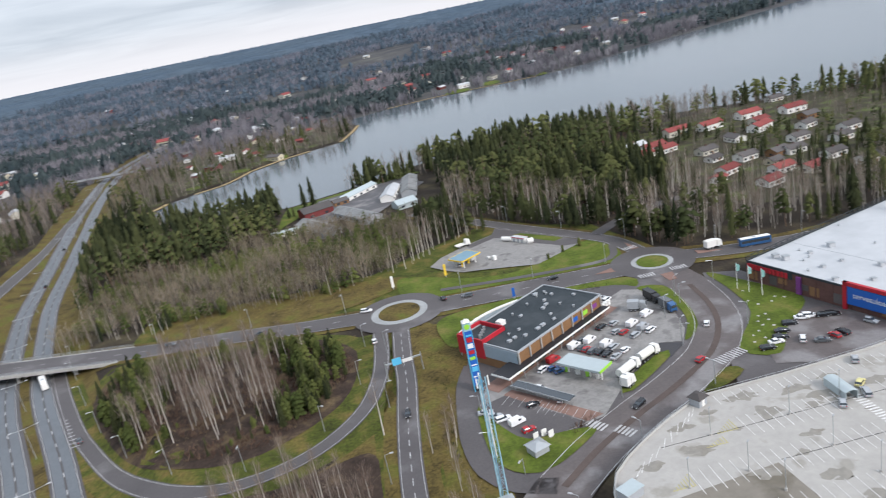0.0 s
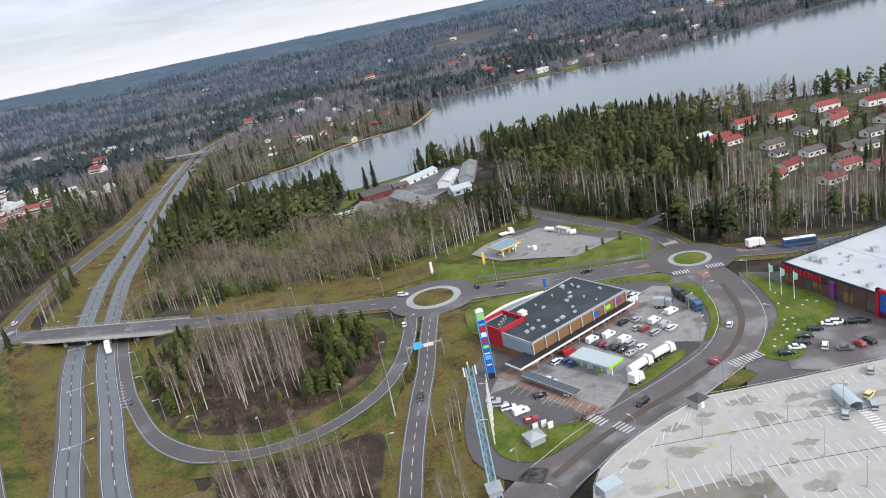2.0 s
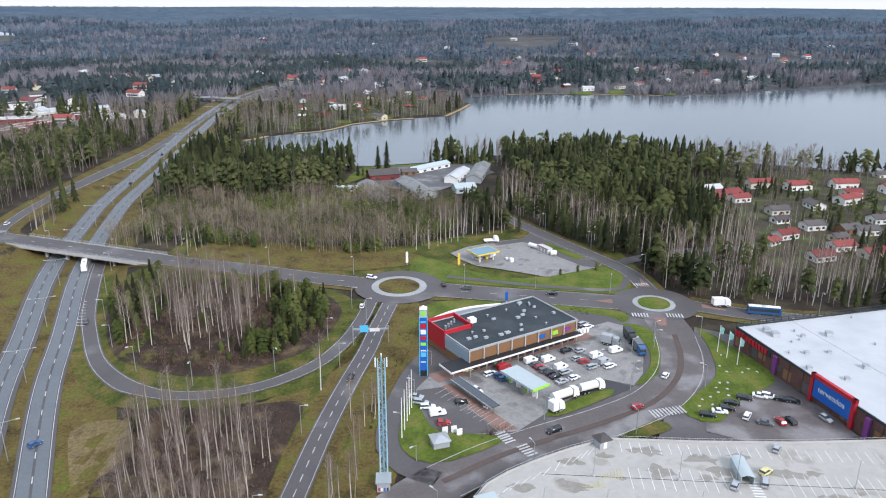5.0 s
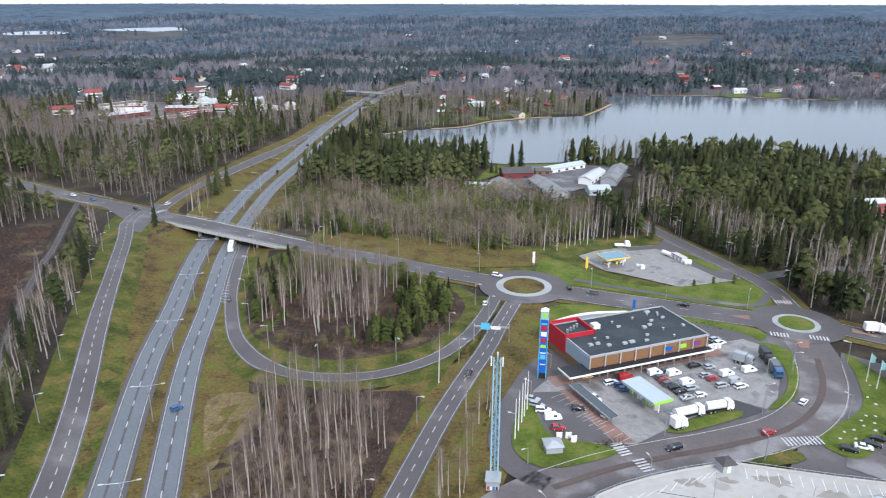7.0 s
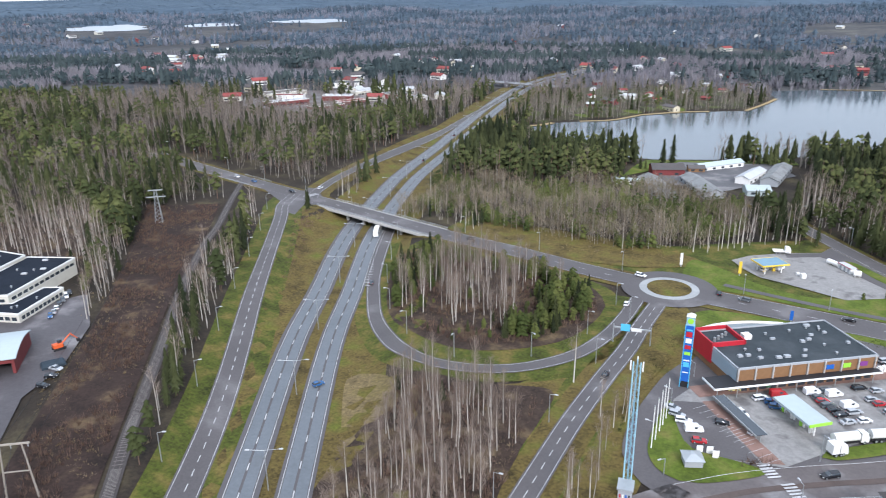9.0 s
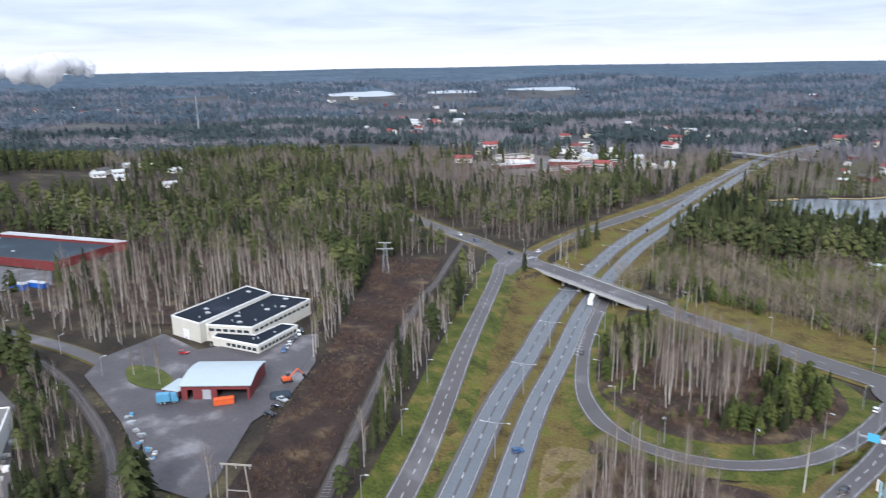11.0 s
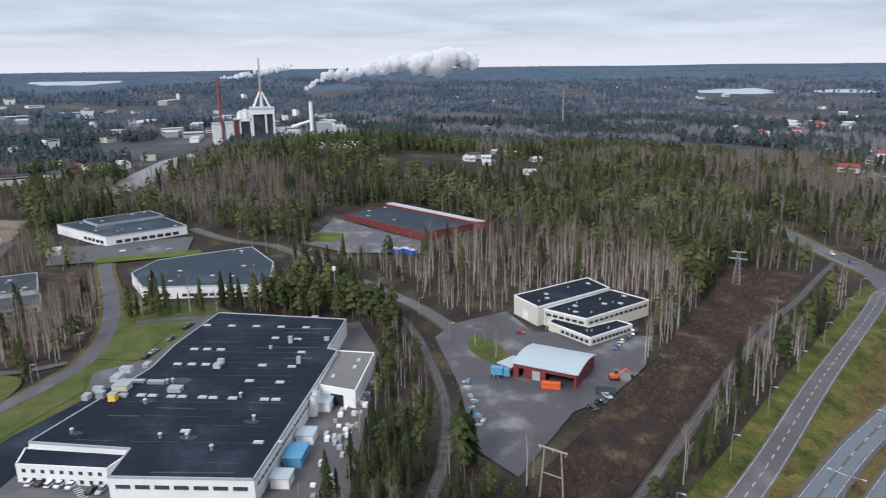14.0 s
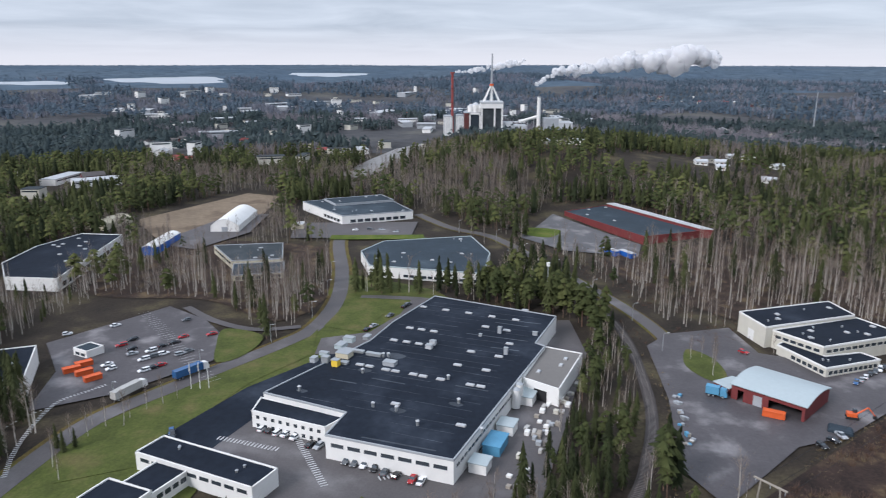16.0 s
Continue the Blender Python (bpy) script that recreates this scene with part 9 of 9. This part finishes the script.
for x, y in FAR_HOUSES:
    far_house(x, y, rh.uniform(0, 180), rh.choice(("white", "cream", "white", "yellow", "red")), rh.choice(("roofred", "roofdark", "roofdark", "whiteroof")), rh.uniform(0.75, 1.25))
for x, y in TOWN_HOUSES:
    far_house(x, y, rh.uniform(0, 180), rh.choice(("white", "cream", "white", "yellow")), rh.choice(("roofred", "roofred", "roofdark", "whiteroof")), rh.uniform(0.9, 1.3))
for poly, wl, rf, lb in (([(-520, 640), (-490, 652), (-495, 664), (-525, 652)], "white", "roofred", "long low white block with red roof"), ([(-470, 660), (-440, 672), (-446, 686), (-476, 674)], "redwall", "whiteroof", "red and white low shop block"), ([(-540, 760), (-500, 780), (-508, 800), (-548, 780)], "white", "bitumengrey", "pale school block with grey roof"), ([(-420, 700), (-385, 712), (-390, 726), (-425, 714)], "redwall", "bitumengrey", "low red brick block with grey roof")):
    hall("low_block", poly, 6, wl, rf, lb, vents=2)
# lakeside works: long low gabled sheds
def gabled(name, x, y, deg, n, w, h, wall, roof, label, group=""):
    root = thing(name, pose(x, y, float(height(x, y)), 0, 0, deg), label, "building", group)
    top_ = h + 0.2 * w
    bm = bmesh.new()
    ends = [[bm.verts.new(p) for p in ((xx, -w / 2, -1), (xx, w / 2, -1), (xx, w / 2, h), (xx, 0, top_), (xx, -w / 2, h))] for xx in (-n / 2, n / 2)]
    for i in range(5):
        j = (i + 1) % 5
        bm.faces.new((ends[0][i], ends[1][i], ends[1][j], ends[0][j]))
    bm.faces.new(ends[0])
    bm.faces.new(ends[1][::-1])
    part("wall", bm, wall, root)
    for s_ in (-1, 1):
        bm = bmesh.new()
        vs = [bm.verts.new(p) for p in ((-n / 2 - 0.5, s_ * (w / 2 + 0.5), h), (n / 2 + 0.5, s_ * (w / 2 + 0.5), h), (n / 2 + 0.5, 0, top_ + 0.25), (-n / 2 - 0.5, 0, top_ + 0.25))]
        low_ = [bm.verts.new(v.co - Vector((0, 0, 0.2))) for v in vs]
        bm.faces.new(vs)
        bm.faces.new(low_[::-1])
        for i in range(4):
            bm.faces.new((vs[i], low_[i], low_[(i + 1) % 4], vs[(i + 1) % 4]))
        bmesh.ops.recalc_face_normals(bm, faces=bm.faces[:])
        part("roof_slope", bm, roof, root)
        for k in range(max(2, int(n / 7))):
            xx = -n / 2 + n * (k + 0.5) / max(2, int(n / 7))
            part("window", boxes((xx - 1.2, xx + 1.2, s_ * w / 2 - 0.05, s_ * w / 2 + 0.05, 1.0, 2.3)), "glass", root)
    return root


for x, y, d, n, w, h, wl, rf, lb in ((-68, 434, -63, 38, 12, 3.4, "grey", "fibreroof", "long shed with a weathered grey gable roof"), (-44, 444, -62, 42, 12, 3.4, "grey", "fibreroof", "long workshop with a weathered grey gable roof"), (-70, 476, 22, 20, 13, 4.4, "redwall", "roofdark", "red wooden building with a dark roof"), (-42, 506, 50, 36, 8, 3.4, "white", "tinroof", "long white boat shed with a pale roof"), (-20, 480, 76, 30, 8.5, 4.2, "white", "whiteroof", "white hall with a bright pale roof"), (-6, 492, 83, 46, 10, 3.6, "grey", "fibreroof", "long grey lakeside workshop"), (-14, 447, 20, 13, 10, 3.4, "tinroof", "tinroof", "pale green shed with a sheet roof"), (-54, 490, 20, 10, 7, 3.0, "ochre", "roofdark", "small brown hut by the shore"), (-88, 441, 5, 16, 4, 2.8, "white", "tinroof", "narrow white shed beside the thicket")):
    gabled("lakeside_shed", x, y, d, n, w, h, wl, rf, lb + " by the lake", "lakeside workshops")
# pale halls of the town beyond the wood
TOWN_FORMS = []
for n, w, h, wl, rf, lb in ((46, 22, 6, "white", "whiteroof", "pale flat-roofed hall in the distant town"), (30, 14, 8, "cream", "bitumengrey", "cream block with a grey roof in the distant town"), (64, 26, 7, "grey", "whiteroof", "long grey hall with a pale roof in the distant town"), (22, 12, 13, "white", "bitumengrey", "white apartment block in the distant town")):
    root = thing("town_block", pose(0, 0, -400), lb, "building", "distant town blocks")
    part("wall", boxes((-n / 2, n / 2, -w / 2, w / 2, -8, h)), wl, root)
    part("roof", boxes((-n / 2 - 0.4, n / 2 + 0.4, -w / 2 - 0.4, w / 2 + 0.4, h, h + 0.6)), rf, root)
    for side in (-1, 1):
        part("window_band", boxes((-n / 2 + 2, n / 2 - 2, side * w / 2 - 0.1, side * w / 2 + 0.1, h - 2.6, h - 1.2)), "glass", root)
    TOWN_FORMS.append(root)
for k, (x, y) in enumerate(TOWN_BLOCKS):
    at = pose(x, y, float(height(x, y)) + 1, 0, 0, 90 + 17 * (k % 7))
    if k < len(TOWN_FORMS):
        TOWN_FORMS[k].matrix_basis = at
    else:
        ob = copy_thing(TOWN_FORMS[k % 4], at)
        ob.scale = (0.5 + 0.13 * (k * 5 % 7), 0.6 + 0.1 * (k * 3 % 5), 0.8 + 0.1 * (k % 4))

# ---- power plant ----
PX = -1137.0
gz = float(height(PX, 60)) - 2


def plant_at(col, row):
    return 18.5 + (col - 785) * 0.882, max(0.0, (240 - row) * 0.887)


pp = thing("power_plant", pose(PX, 0, gz), "tall power plant with dark boiler house, white frame and chimneys", "power plant")
for name, c0, c1, row, mat in (("white_block", 785, 800, 204, "white"), ("white_block", 807, 820, 202.7, "white"), ("red_block", 820.5, 829, 198, "redwall"), ("glass_block", 831, 847.5, 199.5, "glass"), ("low_wing", 888, 905, 214, "whiteroof"), ("low_wing", 905, 930, 219, "whiteroof"), ("conveyor_house", 961, 985, 207, "grey"), ("low_store", 985, 1010, 214, "whiteroof")):
    (y0, _), (y1, z1) = plant_at(c0, 240), plant_at(c1, row)
    blk = part(name, boxes((-14, 14, y0, y1, -12, z1)), mat, pp)
    if mat in ("white", "redwall"):
        for k in range(4):
            yy = y0 + (y1 - y0) * (k + 0.5) / 4
            part("rib", boxes((14, 14.4, yy - 0.35, yy + 0.35, -8, z1)), "grey" if mat == "white" else "brick", blk)
        part("cornice", boxes((-14.5, 14.6, y0 - 0.4, y1 + 0.4, z1, z1 + 1.0)), "grey", blk)
(y0, _), (y1, z1) = plant_at(829.5, 240), plant_at(849, 197)
for ya, yb, za, zb in ((y0, y0 + 1.8, -10, z1), (y1 - 1.8, y1, -10, z1), (y0, y1, z1 - 3, z1)):
    part("glass_frame", boxes((13.5, 15.5, ya, yb, za, zb)), "white", pp)
for k, (yy, zz, rr_) in enumerate(((y0 + 3, z1 + 9, 5.5), (y0 + 10, z1 + 11, 6.0), (y0 + 16, z1 + 9, 4.5))):
    dm = part("drum", tube(bmesh.new(), (4, yy, z1), (4, yy, z1 + zz - z1), rr_, rr_, 16), "white", pp)
    part("drum_top", tube(bmesh.new(), (4, yy, zz), (4, yy, zz + 3.5), rr_, rr_ * 0.35, 16), "whiteroof", dm)
(y0, _), (y1, z1) = plant_at(851, 240), plant_at(886, 184)
part("boiler_house", boxes((-16, 16, y0 + 1, y1 - 1, -12, z1)), "bitumengrey", pp, "dark boiler house")
for y in (y0, (y0 + y1) / 2 + 4, y1):
    part("frame_column", boxes((15, 18, y - 1.2, y + 1.2, -12, z1 + 2)), "white", pp)
part("frame_beam", boxes((-18, 18.5, y0 - 1.5, y1 + 1.5, z1 - 5, z1 + 2)), "white", pp)
ym = (y0 + y1) / 2
for sx in (-10, 10):
    for sy in (-13, 13):
        part("frame_leg", tube(bmesh.new(), (sx, ym + sy, z1 + 2), (0, ym, z1 + 31), 1.2, 0.9, 6), "white", pp)
part("ring", tube(bmesh.new(), (0, ym, z1 + 28), (0, ym, z1 + 31), 3, 3, 12), "orange", pp)
part("mast", tube(bmesh.new(), (0, ym, z1 + 31), (0, ym, z1 + 76), 1.6, 1.0, 8), "grey", pp)
part("roof_slab", boxes((-17, 19, y0 - 1.8, y1 + 1.8, z1 + 2, z1 + 5)), "whiteroof", pp)
part("frame_core", tube(bmesh.new(), (0, ym, z1 + 5), (0, ym, z1 + 30), 2.6, 1.2, 8), "white", pp)
(ya, za), (yb, zb) = plant_at(917, 214), plant_at(949, 205)
part("conveyor", tube(bmesh.new(), (0, ya, za), (0, yb, zb), 2.2, 2.2, 8), "white", pp)
for k in range(3):
    part("conveyor_leg", boxes((-0.5, 0.5, ya + (yb - ya) * (k + 0.5) / 3 - 0.5, ya + (yb - ya) * (k + 0.5) / 3 + 0.5, -12, za + (zb - za) * (k + 0.5) / 3)), "steel", pp)
ch = thing("red_chimney", pose(PX + 10, plant_at(800, 0)[0], gz), "tall slim red chimney of the power plant", "chimney")
part("shaft", tube(bmesh.new(), (0, 0, -10), (0, 0, 97), 2.2, 1.7, 12), "roofred", ch)
part("rim", tube(bmesh.new(), (0, 0, 96), (0, 0, 98), 3.2, 3.2, 12), "roofred", ch)
for zz in (30, 52, 74):
    part("platform", tube(bmesh.new(), (0, 0, zz), (0, 0, zz + 0.8), 2.9, 2.9, 12), "redwall", ch)
wc = thing("white_chimney", pose(PX, plant_at(952, 0)[0], gz), "white chimney of the power plant", "chimney")
part("shaft", tube(bmesh.new(), (0, 0, -10), (0, 0, 61), 3.2, 2.8, 14), "white", wc)
part("rim", tube(bmesh.new(), (0, 0, 60.5), (0, 0, 61.5), 3.3, 3.3, 14), "grey", wc)
part("foot_band", tube(bmesh.new(), (0, 0, 2), (0, 0, 5), 3.5, 3.5, 14), "bitumengrey", wc)


def plume(points, r0, r1, n, seed, label):
    """A drifting cloud of steam: lumps that grow along a line."""
    r = random.Random(seed)
    bm = bmesh.new()
    for i in range(n):
        k = (i + 0.5) / n
        c = spline(points, 3.0)
        p = c[min(len(c) - 1, int(k * len(c)))]
        rad = (r0 + (r1 - r0) * k) * (1 - 0.55 * max(0.0, (k - 0.8) / 0.2)) * r.uniform(0.3, 0.85)
        m = Matrix.Translation((PX - 40 + r.uniform(-12, 12), p[0] + r.uniform(-1.1, 1.1) * rad, p[1] + r.uniform(-0.75, 0.75) * rad + gz))
        g = bmesh.ops.create_icosphere(bm, subdivisions=3, radius=rad, matrix=m)
        for v in g["verts"]:
            v.co += (v.co - m.translation) * (0.45 * noise.noise(v.co * (1.6 / rad)) + 0.2 * noise.noise(v.co * (4.5 / rad)))
    ob = mesh_ob("steam_plume", bm, "steam")
    for f in ob.data.polygons:
        f.use_smooth = True
    tagged(ob, label, "steam", kind="stuff")


plume([plant_at(803, 131), plant_at(830, 128), plant_at(870, 122), plant_at(930, 112)], 2.5, 9, 40, 1, "white steam drifting from the red chimney")
plume([plant_at(955, 148), plant_at(985, 132), plant_at(1040, 124), plant_at(1110, 114), plant_at(1180, 106), plant_at(1275, 108)], 4, 25, 95, 2, "big white steam cloud drifting from the chimney")
ft = thing("radio_mast", pose(-1125, 590, float(height(-1125, 590))), "slim distant lattice radio mast above the wood", "mast")
part("shaft", tube(bmesh.new(), (0, 0, 0), (0, 0, 68), 1.1, 0.5, 5), "grey", ft)


# scrap and boxes along the yard fence
rj = random.Random(17)
for x, y in ((-223.8, 89.5), (-218.7, 88), (-212, 87), (-203.2, 84.5), (-197.5, 83.5), (-191.2, 82), (-194, 84), (-208, 86.5)):
    q = thing("scrap_pile", pose(x, y, 0.42, 0, 0, rj.uniform(0, 90)), "small heap of boxes and scrap by the yard fence", "scrap", "scrap along the yard")
    for k in range(3):
        a, b = rj.uniform(-0.8, 0.8), rj.uniform(-0.8, 0.8)
        part("box", boxes((a - rj.uniform(0.3, 1.1), a + 0.6, b - 0.5, b + rj.uniform(0.3, 0.8), 0, rj.uniform(0.4, 1.3))), rj.choice(["white", "steel", "teal", "wood", "grey"]), q)
lean = thing("tarpaulin_stack", pose(-199.5, 132.5, 0.42, 0, 0, 62), "low stack under a grey-blue tarpaulin", "stack")
part("cover", shell(bmesh.new(), [(-3.5, 2.0, 1.6, 0, 0.9), (-3.0, 2.2, 1.7, 0, 1.5), (3.0, 2.2, 1.7, 0, 1.3), (3.6, 2.0, 1.5, 0, 0.8)]), "bitumenblue", lean)
part("pallet", boxes((-3.3, 3.3, -1.9, 1.9, -0.02, 0.12)), "wood", lean)
